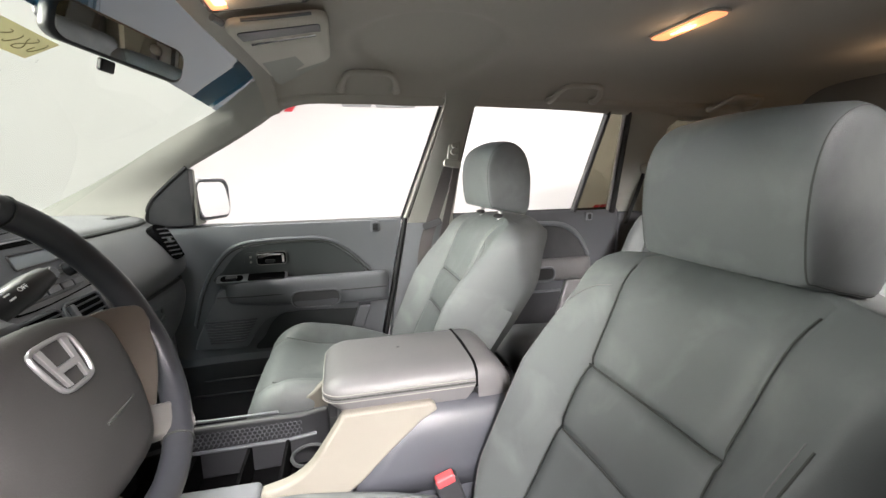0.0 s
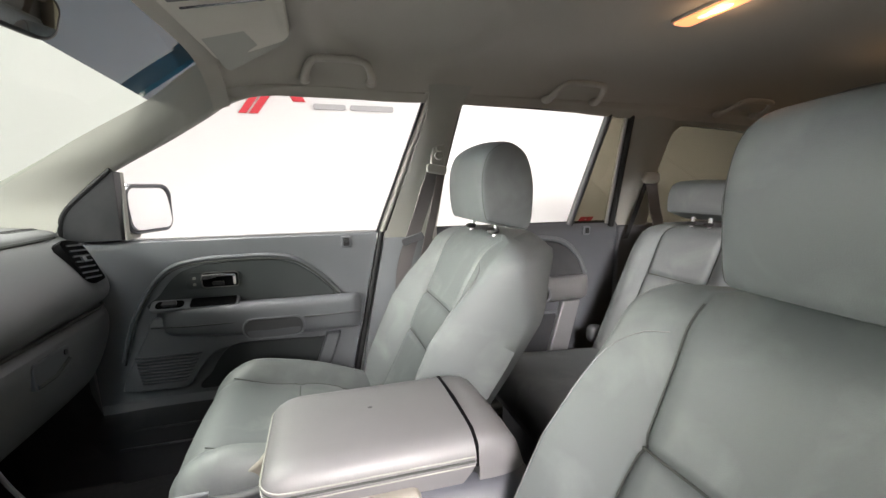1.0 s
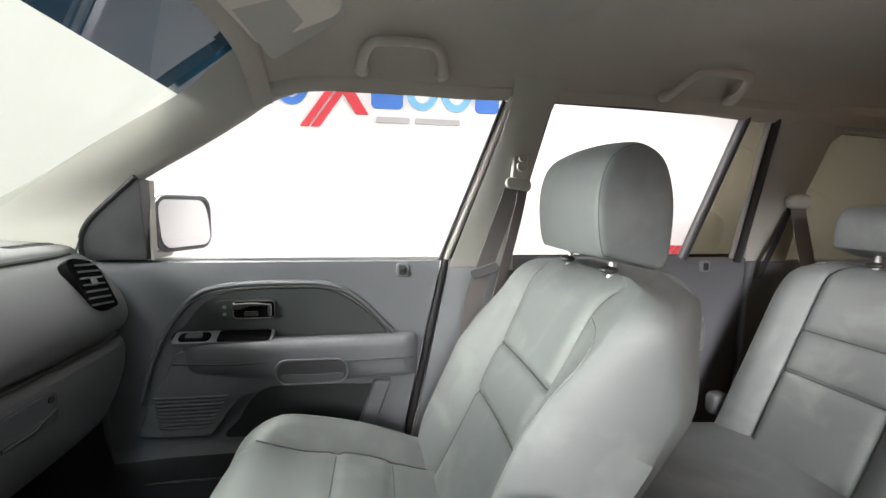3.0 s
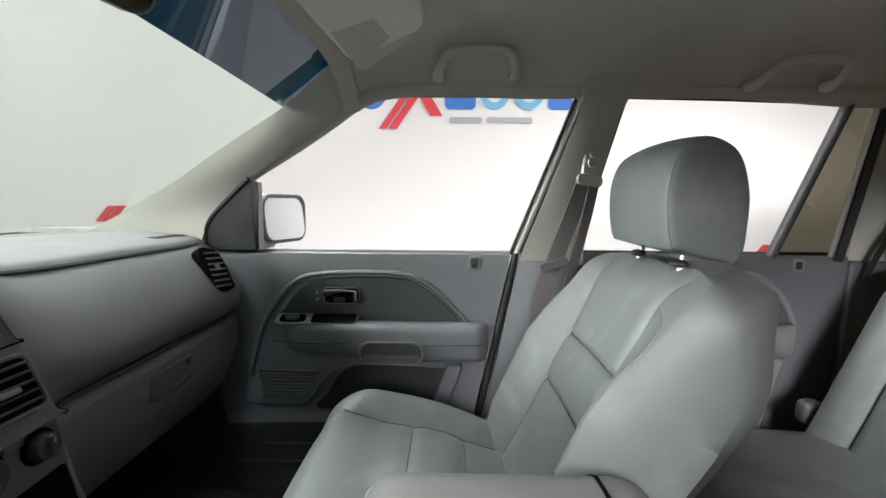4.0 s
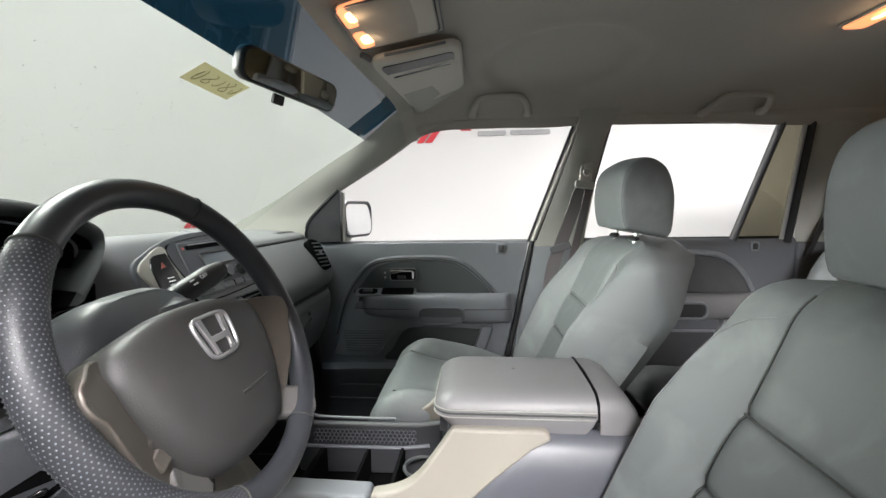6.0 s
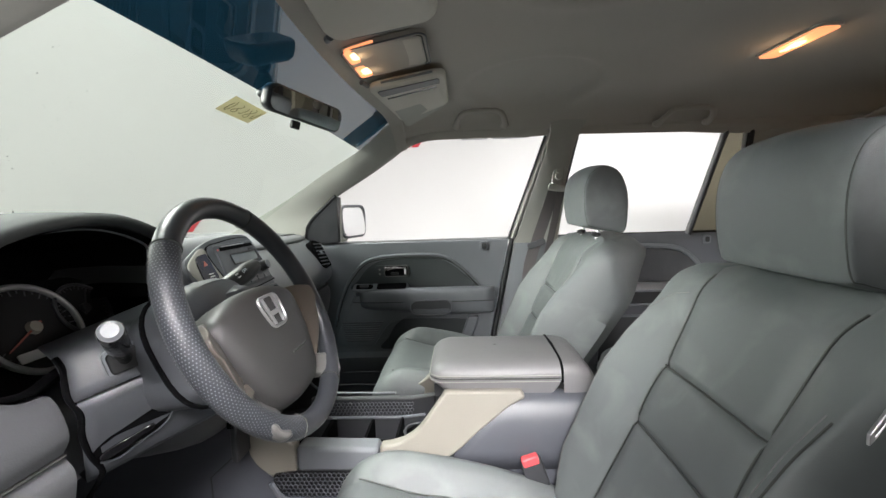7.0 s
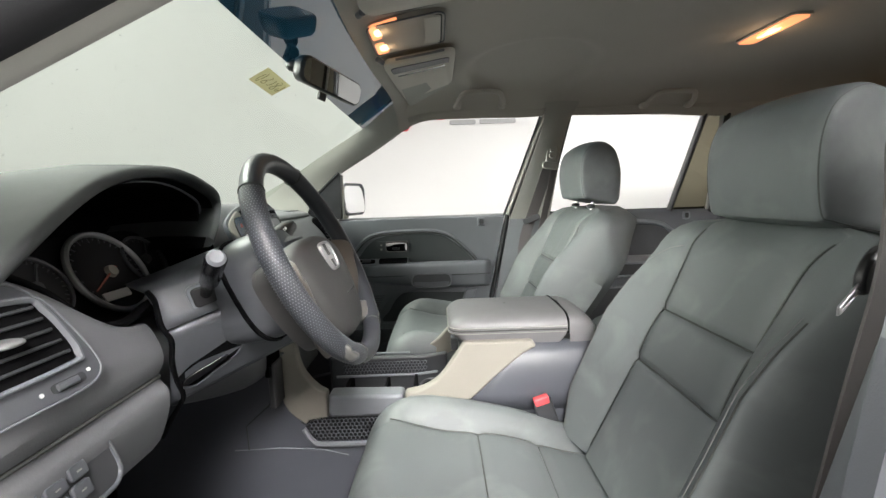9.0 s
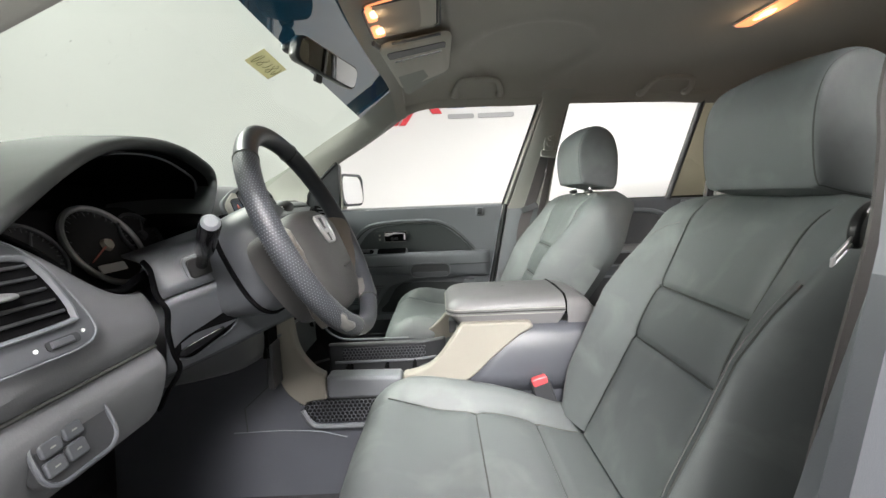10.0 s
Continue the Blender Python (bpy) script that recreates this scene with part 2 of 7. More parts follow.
class Shape:
    def __init__(self):
        self.v, self.f = [], []

    def add(self, verts, faces):
        k = len(self.v)
        self.v += [tuple(p) for p in verts]
        self.f += [tuple(k + i for i in f) for f in faces]
        return self

    def box(self, x0, y0, z0, x1, y1, z1, m=None):
        vs = [Vector((x, y, z)) for x in (x0, x1) for y in (y0, y1) for z in (z0, z1)]
        if m:
            vs = [m @ p for p in vs]
        return self.add(vs, [(0, 1, 3, 2), (4, 6, 7, 5), (0, 4, 5, 1), (2, 3, 7, 6), (0, 2, 6, 4), (1, 5, 7, 3)])

    def grid(self, rows, close_u=False, close_v=False, flip=False):
        nr, nc = len(rows), len(rows[0])
        vs = [p for r in rows for p in r]
        fs = []
        for i in range(nr if close_v else nr - 1):
            for j in range(nc if close_u else nc - 1):
                a, b = i * nc + j, i * nc + (j + 1) % nc
                c, d = ((i + 1) % nr) * nc + (j + 1) % nc, ((i + 1) % nr) * nc + j
                fs.append((d, c, b, a) if flip else (a, b, c, d))
        return self.add(vs, fs)

    def loft(self, rings, cap=True):
        k, nc = len(self.v), len(rings[0])
        self.grid(rings, close_u=True)
        if cap:
            self.f.append(tuple(k + j for j in reversed(range(nc))))
            e = k + (len(rings) - 1) * nc
            self.f.append(tuple(e + j for j in range(nc)))
        return self

    def tube(self, pts, r, sides=8, closed=False, flat=1.0, cap=True):
        pts = [Vector(p) for p in pts]
        rings, k = [], len(pts)
        up = None
        for i, p in enumerate(pts):
            if closed:
                d = pts[(i + 1) % k] - pts[i - 1]
            else:
                d = pts[min(i + 1, k - 1)] - pts[max(i - 1, 0)]
            d.normalize()
            if up is None:
                up = Vector((0, 0, 1)) if abs(d.z) < 0.9 else Vector((1, 0, 0))
            side = d.cross(up).normalized()
            up = side.cross(d).normalized()
            rr = r(i / max(1, k - 1)) if callable(r) else r
            rings.append([p + side * (rr * math.cos(a)) + up * (rr * flat * math.sin(a)) for a in (2 * math.pi * j / sides for j in range(sides))])
        if closed:
            return self.grid(rings, close_u=True, close_v=True)
        return self.loft(rings, cap)

    def prism(self, outline, axis, a, b, m=None):
        """An outline of (x, z), (y, z) or (x, y), pushed along the axis from a to b."""
        def at(p, d):
            q = {"y": (p[0], d, p[1]), "x": (d, p[0], p[1]), "z": (p[0], p[1], d)}[axis]
            return m @ Vector(q) if m else q
        rings = [[at(p, a) for p in outline], [at(p, b) for p in outline]]
        return self.loft(rings)

    def lens(self, c, size, e1=1.0, e2=1.0, nu=24, nv=14, m=None):
        """A superellipsoid; exponents under 1 make it boxier."""
        def pw(v, e):
            return math.copysign(abs(v) ** e, v)
        rings = []
        for i in range(nv + 1):
            ph = -math.pi / 2 + math.pi * i / nv
            ring = []
            for j in range(nu):
                th = 2 * math.pi * j / nu
                p = Vector((c[0] + size[0] * pw(math.cos(ph), e1) * pw(math.cos(th), e2),
                            c[1] + size[1] * pw(math.cos(ph), e1) * pw(math.sin(th), e2),
                            c[2] + size[2] * pw(math.sin(ph), e1)))
                ring.append(m @ p if m else p)
            rings.append(ring)
        return self.loft(rings)

    def disc(self, m, r, h, n=28, r2=None):
        r2 = r if r2 is None else r2
        return self.loft([[m @ Vector((rr * math.cos(2 * math.pi * j / n), rr * math.sin(2 * math.pi * j / n), z)) for j in range(n)]
                          for rr, z in ((r, 0), (r2, h))])


BASE = {}


def thing(name, at, label, category, group="", kind=""):
    ob = new(name)
    ob.location = at
    ob.empty_display_size = 0.05
    BASE[ob.name] = Vector(at)
    return tagged(ob, label, category, group, kind)


def part(name, shape, mat, parent=None, label="", bevel=0.0, seg=3, sub=0, angle=40, solid=0.0):
    """One mesh object, built in world metres, under a thing or a part."""
    o = BASE[parent.name] if parent else Vector((0, 0, 0))
    me = bpy.data.meshes.new(name)
    me.from_pydata([tuple(Vector(p) - o) for p in shape.v], [], shape.f)
    bm = bmesh.new()
    bm.from_mesh(me)
    bmesh.ops.recalc_face_normals(bm, faces=bm.faces)
    bm.to_mesh(me)
    bm.free()
    me.materials.append(mat)
    me.shade_smooth()
    me.set_sharp_from_angle(angle=radians(angle))
    ob = new(name, me)
    if parent:
        ob.parent = parent
    BASE[ob.name] = o
    if label:
        ob["label"] = label
    if solid:
        md = ob.modifiers.new("solid", "SOLIDIFY")
        md.thickness, md.offset = solid, 0
    if bevel:
        md = ob.modifiers.new("bevel", "BEVEL")
        md.width, md.segments, md.limit_method, md.angle_limit, md.harden_normals = bevel, seg, "ANGLE", radians(angle), True
    if sub:
        md = ob.modifiers.new("sub", "SUBSURF")
        md.levels = md.render_levels = sub
    return ob


def structure(name, shape, mat, label, category, **kw):
    return tagged(part(name, shape, mat, None, **kw), label, category, kind="structure")


def rounded(x0, y0, x1, y1, r, n=5):
    """A rectangle's outline with round corners."""
    out = []
    for cx, cy, a in ((x1 - r, y1 - r, 0), (x0 + r, y1 - r, 90), (x0 + r, y0 + r, 180), (x1 - r, y0 + r, 270)):
        for i in range(n + 1):
            t = radians(a + 90 * i / n)
            out.append((cx + r * math.cos(t), cy + r * math.sin(t)))
    return out


def frame_of(o, x, y):
    """A matrix with its origin at o, and x and y along the two directions given."""
    x, y = Vector(x).normalized(), Vector(y).normalized()
    z = x.cross(y).normalized()
    y = z.cross(x)
    return Matrix(((x.x, y.x, z.x, o[0]), (x.y, y.y, z.y, o[1]), (x.z, y.z, z.z, o[2]), (0, 0, 0, 1)))


# ---- the booth round the car ----
def plane_box(name, a, b, mat, label, category="wall"):
    return structure(name, Shape().box(*a, *b), mat, label, category)


plane_box("wall_east", (-4.2, 2.3, -0.1), (4.6, 2.42, 3.9), WALL, "plain white painted booth wall with a logo")
plane_box("wall_west", (-4.2, -3.72, -0.1), (4.6, -3.6, 3.9), WALL, "plain white painted booth wall")
plane_box("wall_north", (-4.3, -3.6, -0.1), (-4.2, 2.3, 3.9), WALL, "plain white booth wall ahead of the car")
plane_box("wall_south", (4.6, -3.6, -0.1), (4.72, 2.3, 3.9), WALL, "plain white booth wall behind the car")
plane_box("floor", (-4.2, -3.6, -0.1), (4.6, 2.3, 0.0), FLOOR_B, "light grey booth floor", "floor")
plane_box("ceiling", (-4.3, -3.72, 3.9), (4.72, 2.42, 4.0), WALL, "white booth ceiling", "ceiling")


def wall_logo():
    t = thing("wall_logo", (-0.1, 2.3, 1.7), "red, blue and grey plain logo shapes on the booth wall", "logo")
    y0, y1 = 2.289, 2.2995
    for poly in ([(-0.70, 1.726), (-0.655, 1.726), (-0.39, 2.10), (-0.435, 2.10)], [(-0.64, 1.726), (-0.59, 1.726), (-0.325, 2.10), (-0.37, 2.10)],
                 [(-0.305, 1.805), (-0.38, 1.805), (-0.56, 2.10), (-0.485, 2.10)]):
        part("stroke", Shape().prism(poly, "y", y0, y1), LOGO_RED, t, "red slanted stroke", bevel=0.003)
    def ring(cx, hw, mat):
        o = [(cx + hw * math.cos(q), 1.972 + 0.128 * math.sin(q)) for q in (2 * math.pi * k / 36 for k in range(36))]
        i = [(cx + (hw - 0.042) * math.cos(q), 1.972 + 0.086 * math.sin(q)) for q in (2 * math.pi * k / 36 for k in range(36))]
        rows = [[(x, y, z) for x, z in c] for c, y in ((o, y1), (o, y0), (i, y0), (i, y1))]
        part("ring", Shape().grid(rows, close_u=True), mat, t, "blue ring")
    ring(0.015, 0.100, LOGO_LIGHT)
    ring(0.225, 0.100, LOGO_LIGHT)
    ring(-0.745, 0.100, LOGO_BLUE)
    for x, w in ((-0.29, 0.19), (0.345, 0.15)):
        part("block", Shape().prism(rounded(x, 1.845, x + w, 2.10, 0.03), "y", y0, y1), LOGO_BLUE, t, "blue block", bevel=0.003)
    for x0, x1 in ((-0.262, -0.06), (-0.03, 0.25)):
        part("bar", Shape().prism(rounded(x0, 1.764, x1, 1.798, 0.012), "y", y0, y1), LOGO_GREY, t, "grey bar", bevel=0.002)
    t.location.z += 0.014


wall_logo()
for x, z in ((-2.43, 1.2), (1.75, 0.985)):
    t = thing("wall_mark", (x, 2.3, z), "small mark of two red slanted strokes on the booth wall", "mark", "wall marks")
    for k in (-0.045, 0.018):
        part("stroke", Shape().prism([(x + k - 0.055, z - 0.05), (x + k - 0.005, z - 0.05), (x + k + 0.08, z + 0.05), (x + k + 0.03, z + 0.05)], "y", 2.289, 2.2995), LOGO_RED, t)


# ---- the car's shell ----
def glass_y(z, x=0.0):
    """Half the car's width at the side glass."""
    return 0.775 - 0.275 * (z - 1.14) + 0.03 * min(1, max(0, (x - 0.05) / 0.3))


def ws_z(x, y):
    """The windscreen's height."""
    return 1.6 + 0.588 * (x + 0.6) - 0.055 * (y / 0.65) ** 2


def lining_z(x, y):
    z = 1.648 - 0.100 * min(1.03, abs(y) / 0.665) ** 11
    z -= 0.045 * max(0, (-0.36 - x) / 0.2) ** 1.6
    z -= 0.02 * max(0, (x - 0.9) / 0.7) ** 2
    r = math.hypot((x + 0.05) / 0.215, (abs(y) - 0.39) / 0.25)
    z += 0.011 * smooth((1.0 - r) / 0.16) - 0.004 * math.exp(-((r - 1.06) / 0.10) ** 2)
    return z


def headliner():
    s = Shape()
    xs = [-0.56, -0.52, -0.48, -0.44, -0.4, -0.36, -0.32] + [-0.30 + 0.0125 * i for i in range(41)] + [0.25 + 0.05 * i for i in range(36)]
    ys = [-0.672 + 1.344 * i / 112 for i in range(113)]
    low = [[(x + (0.035 * (y / 0.6) ** 2 if x < -0.5 else 0), y, lining_z(x, y)) for y in ys] for x in xs]
    top = [[(p[0], p[1], p[2] + 0.012) for p in r] for r in low]
    s.grid(low).grid(top, flip=True)
    ob = structure("ceiling_lining", s, HEADLINER, "greige moulded cloth car headliner", "headliner")
    return ob


headliner()
s = Shape()
s.grid([[(x, y, 1.70 - 0.09 * (abs(y) / 0.72) ** 4 - 0.06 * max(0, (-0.3 - x) / 0.3) ** 2) for y in [-0.74 + 1.48 * i / 20 for i in range(21)]] for x in [-0.58 + 0.13 * i for i in range(19)]])
structure("roof", s, PAINT, "white painted steel car roof", "roof", solid=0.01)

# floor pan, tunnel, fire wall, tail
structure("car_floor", Shape().box(-1.35, -0.80, 0.36, 1.9, 0.80, 0.42), CARPET, "dark grey carpeted car floor", "floor", bevel=0.01)
structure("fire_wall", Shape().prism([(-1.5, 0.36), (-1.45, 0.36), (-1.2, 0.44), (-1.27, 0.75), (-1.36, 1.19), (-1.5, 1.19)], "y", -0.80, 0.80), CARPET, "dark carpeted bulkhead of the footwell", "bulkhead")
structure("floor_tunnel", Shape().prism([(-0.16, 0.42), (-0.13, 0.52), (0.13, 0.52), (0.16, 0.42)], "x", -1.25, 0.6), CARPET, "dark carpeted tunnel between the front footwells", "tunnel", bevel=0.02)


def window_1():
    """The windscreen: clear part and a deep blue shade band, both reflecting like glass."""
    ob = thing("window_1", (-0.9, 0, 1.4), "greenish windscreen with a blue shade band and water specks", "windscreen", kind="structure")
    def edge_lo(y):
        return -1.36 + 0.13 * (y / 0.8) ** 2
    def edge_hi(y):
        return -0.545 + 0.03 * (y / 0.6) ** 2
    def band(y):
        return -0.700 + 0.030 * (y / 0.6) ** 2
    def half(x):
        return 0.770 - (x + 1.2) * 0.19
    def piece(lo, hi, u0, u1, n=24, k=14):
        rows = []
        for i in range(n + 1):
            row = []
            for j in range(k + 1):
                a = u0[0] + (u0[1] - u0[0]) * j / k
                u = a + (u1[0] + (u1[1] - u1[0]) * j / k - a) * i / n
                y = u * 0.7
                x = lo(y) + (hi(y) - lo(y)) * j / k
                y = u * half(x)
                row.append((x, y, ws_z(x, y)))
            rows.append(row)
        return Shape().grid(rows)
    part("pane", piece(edge_lo, band, (-1, -1), (1, 1), 30, 24), GLASS_FRONT, ob)
    part("shade_band", piece(band, edge_hi, (-1, -1), (1, 1), 30, 10), GLASS_BLUE, ob, "deep blue see-through shade band")
    return ob


window_1()

# ---- side of the cabin beside the front passenger ----
def strip(name, a, b, bulge, mat, label, category, n=10, thick=0.02, inward=(0, -1, 0), settle=False, ease=0):
    """A trim between two lines of points, bulging inward."""
    iv = Vector(inward)
    rows = []
    for p, q in zip(a, b):
        p, q = Vector(p), Vector(q)
        k = min(1.0, (len(a) - 1 - len(rows)) / 9)
        if ease:
            k *= smooth(len(rows) / ease)
        rows.append([p.lerp(q, i / n) + iv * (bulge * k * math.sin(math.pi * i / n)) for i in range(n + 1)])
    if settle:
        for i, r in enumerate(rows):
            w = smooth((i / (len(rows) - 1) - 0.72) / 0.26)
            for p in r:
                p.z += w * (lining_z(p.x, p.y) + 0.003 - p.z)
    back = [[p - iv * thick for p in r] for r in rows]
    s = Shape().grid(rows).grid(back, flip=True)
    nc, nr = n + 1, len(rows)
    off = nr * nc
    for i in range(nr - 1):
        for c in (0, nc - 1):
            s.f.append((i * nc + c, (i + 1) * nc + c, off + (i + 1) * nc + c, off + i * nc + c))
    return structure(name, s, mat, label, category, angle=60)


def sample(line, n):
    """n + 1 points at even steps along a polyline."""
    pts = [Vector(p) for p in line]
    d = [0]
    for a, b in zip(pts, pts[1:]):
        d.append(d[-1] + (b - a).length)
    out = []
    for i in range(n + 1):
        t = d[-1] * i / n
        out.append(tuple(float(np.interp(t, d, [p[k] for p in pts])) for k in range(3)))
    return out


def side_trims(sgn):
    """Pillar trims; sgn 1 is the front passenger's side."""
    def m(pts):
        return [(x, sgn * y, z) for x, y, z in pts]
    inward = (0, -sgn, 0)
    if sgn > 0:
        up = curve([(-1.27, 0.755, 1.185), (-1.0, 0.70, 1.312), (-0.8, 0.663, 1.425), (-0.65, 0.632, 1.505), (-0.535, 0.595, 1.575), (-0.48, 0.588, 1.588), (-0.445, 0.584, 1.593)], 6)
        low = curve([(-0.925, 0.728, 1.160), (-0.912, 0.732, 1.205), (-0.885, 0.738, 1.246), (-0.83, 0.738, 1.294), (-0.77, 0.728, 1.342), (-0.64, 0.703, 1.414), (-0.552, 0.688, 1.466), (-0.478, 0.675, 1.512), (-0.43, 0.671, 1.530)], 6)
        strip("trim_a_pillar", sample(m(up), 36), sample(m(low), 36), 0.014, PILLAR, "pale grey-green windscreen pillar trim", "pillar trim", inward=(0.35, -0.9, 0.2), settle=True)
    b_front = [(0.055, 0.634, 1.594), (0.062, glass_y(1.555) - 0.012, 1.555), (0.055, glass_y(1.50) - 0.012, 1.50), (-0.06, 0.765, 1.14), (-0.065, 0.767, 1.125), (-0.10, 0.775, 0.95), (-0.165, 0.775, 0.60), (-0.17, 0.775, 0.45)]
    b_back = [(0.200, 0.634, 1.594), (0.178, glass_y(1.555) - 0.008, 1.555), (0.155, glass_y(1.50) - 0.005, 1.50), (0.09, 0.765, 1.14), (0.089, 0.767, 1.125), (0.085, 0.775, 0.95), (0.10, 0.775, 0.60), (0.16, 0.775, 0.45)]
    # Driver's side takes darker materials, toned down against the lamp light there.
    strip("trim_b_pillar", sample(m(b_front[:5]), 24), sample(m(b_back[:5]), 24), 0.014, PILLAR if sgn > 0 else PLASTIC_MID, "door pillar trim behind the front door, darkened on the driver's side", "pillar trim", inward=inward, ease=7)
    strip("trim_b_pillar_lower", sample(m(b_front[4:]), 10), sample(m(b_back[4:]), 10), 0.02, PLASTIC_MID if sgn > 0 else PLASTIC, "grey lower door pillar trim, darkened on the driver's side", "pillar trim", inward=inward)
    c_front = [(0.815, 0.700, 1.535), (0.835, 0.755, 1.33), (0.865, 0.808, 1.13)]
    c_back = [(1.01, 0.690, 1.52), (0.985, 0.745, 1.33), (1.0, 0.80, 1.11)]
    strip("trim_c_pillar", sample(m(c_front), 14), sample(m(c_back), 14), 0.02, PILLAR, "pale grey pillar trim behind the rear door", "pillar trim", inward=inward)
    # cargo side: wall with a dark window
    a = curve([(1.0, 1.13), (0.985, 1.30), (1.0, 1.43), (1.045, 1.498), (1.12, 1.506), (1.40, 1.490), (1.462, 1.452), (1.455, 1.30), (1.43, 1.13)], 5)
    outer = [(0.99, 1.13), (0.975, 1.30), (0.985, 1.45), (1.0, 1.53), (1.12, 1.56), (1.40, 1.55), (1.60, 1.50), (1.62, 1.30), (1.62, 1.13)]
    outer = curve(outer, 5)
    rows = [[(x, sgn * (glass_y(z, 1) + 0.005), z) for x, z in r] for r in (outer, a)]
    s = Shape().grid(rows).grid([[(x, y + sgn * 0.03, z) for x, y, z in r] for r in rows], flip=True)
    s.grid([rows[1], [(x, y + sgn * 0.03, z) for x, y, z in rows[1]]])
    structure("wall_cargo", s, PILLAR, "greige cargo side trim", "trim")
    s = Shape().prism([(0.86, 0.42), (1.62, 0.42), (1.62, 1.13), (0.86, 1.13)], "y", sgn * 0.79, sgn * 0.84)
    structure("wall_cargo_lower", s, PLASTIC, "grey cargo side panel", "trim", bevel=0.01)
    s = Shape().grid([[(x, sgn * (glass_y(z, 1) + 0.03), z) for x in (0.97, 1.48)] for z in (1.12, 1.52)])
    t = tagged(part("window_cargo", s, GLASS_DARK), "brownish privacy glass beside the cargo space", "window", kind="structure")
    # outer sill and body side
    structure("sill", Shape().prism([(-1.25, 0.36), (1.7, 0.36), (1.7, 0.46), (-1.25, 0.46)], "y", sgn * 0.79, sgn * 0.90), PAINT, "white painted door sill", "sill", bevel=0.02)


side_trims(1)
side_trims(-1)
structure("body_side", Shape().prism([(-1.5, 0.36), (-1.5, 1.20), (-0.86, 1.20), (-0.86, 1.11), (1.7, 1.11), (1.7, 0.36)], "y", 0.845, 0.865), PAINT, "white painted outer body side", "body side")
structure("body_side_driver", Shape().prism([(-1.5, 0.36), (-1.5, 1.20), (-1.0, 1.20), (-0.95, 0.36)], "y", -0.865, -0.845), PAINT, "white painted wing beside the driver's footwell", "body side")
structure("kick_panel", Shape().prism([(-1.4, 0.40), (-1.4, 1.185), (-0.82, 1.13), (-0.80, 0.40)], "y", 0.785, 0.80), PLASTIC_DARK, "dark kick panel in the footwell", "kick panel")
structure("kick_panel_driver", Shape().prism([(-1.4, 0.40), (-1.4, 1.185), (-1.0, 1.185), (-0.95, 0.40)], "y", -0.80, -0.785), PLASTIC_DARK, "dark kick panel in the driver's footwell", "kick panel")
structure("body_b_pillar", Shape().prism([(-0.14, 0.40), (-0.01, 1.15), (0.12, 1.53), (0.19, 1.53), (0.12, 1.15), (0.15, 0.40)], "y", 0.80, 0.82), PILLAR, "pale inner door pillar", "body pillar")
structure("trim_b_pillar_edge", Shape().prism([(-0.018, 1.17), (0.010, 1.17), (-0.047, 0.96), (-0.145, 0.58), (-0.172, 0.58), (-0.075, 0.96)], "y", -0.760, -0.735), PLASTIC_MID, "grey edge of the driver's lower door pillar trim", "pillar trim", bevel=0.004)
# Plate added and widened to block lamp light from the driver's headrest.
structure("body_b_pillar_driver", Shape().prism([(-0.10, 0.40), (-0.01, 1.15), (0.10, 1.56), (0.27, 1.56), (0.27, 0.40)], "y", -0.83, -0.81), PLASTIC, "grey plate at the driver's door pillar, widened to shade the headrest", "body pillar")
# tail wall with its window
s = Shape().box(1.62, -0.80, 0.42, 1.70, 0.80, 1.12).box(1.60, -0.80, 1.50, 1.68, 0.80, 1.66).box(1.61, -0.80, 1.12, 1.69, -0.62, 1.5).box(1.61, 0.62, 1.12, 1.69, 0.80, 1.5)
structure("wall_tail", s, PLASTIC_MID, "grey inner tailgate panel", "tailgate")
tagged(part("window_tail", Shape().box(1.645, -0.62, 1.12, 1.65, 0.62, 1.5), GLASS_DARK), "brownish privacy glass of the tailgate", "window", kind="structure")

# driver's door opening: trim edge, black seal and white body flange of the windscreen pillar
edge = curve([(-0.98, -0.753, 1.17), (-0.8, -0.728, 1.268), (-0.65, -0.708, 1.349), (-0.5, -0.688, 1.430), (-0.36, -0.672, 1.498), (-0.24, -0.664, 1.535), (-0.1, -0.662, 1.548), (0.08, -0.664, 1.55)], 6)
up = curve([(-1.27, -0.755, 1.185), (-1.0, -0.70, 1.312), (-0.8, -0.663, 1.425), (-0.65, -0.632, 1.505), (-0.535, -0.595, 1.575), (-0.40, -0.58, 1.60), (-0.2, -0.58, 1.61), (0.08, -0.58, 1.612)], 6)
strip("trim_a_pillar_driver", sample(up, 40), sample(edge, 40), 0.02, PILLAR, "pale grey windscreen pillar trim at the driver's door opening", "pillar trim", inward=(0.3, 0.9, 0.2))
e2 = [(x, y - 0.028, z + 0.004) for x, y, z in edge]
strip("trim_door_opening", sample(edge, 40), sample(e2, 40), 0.006, PILLAR, "pale grey edge of the driver's door opening", "trim", inward=(0, 0, -1), thick=0.008)
structure("seal_door_opening", Shape().tube([(x, y - 0.044, z + 0.010) for x, y, z in edge], 0.018, 10), RUBBER, "black rubber door seal round the driver's opening", "door seal")
e3 = [(x, y - 0.062, z + 0.018) for x, y, z in edge]
e4 = [(x - 0.01, y - 0.10, z + 0.036) for x, y, z in edge]
e5 = [(x - 0.02, y - 0.15, z + 0.07) for x, y, z in edge]
strip("body_flange", sample(e3, 40), sample(e4, 40), 0.008, SILVER, "silver-grey painted door opening flange", "body flange", inward=(0, 0, -1), thick=0.008)
strip("body_pillar_outer", sample(e4, 40), sample(e5, 40), 0.01, PAINT, "white painted outer windscreen pillar", "body pillar", inward=(0, -1, 0), thick=0.01)

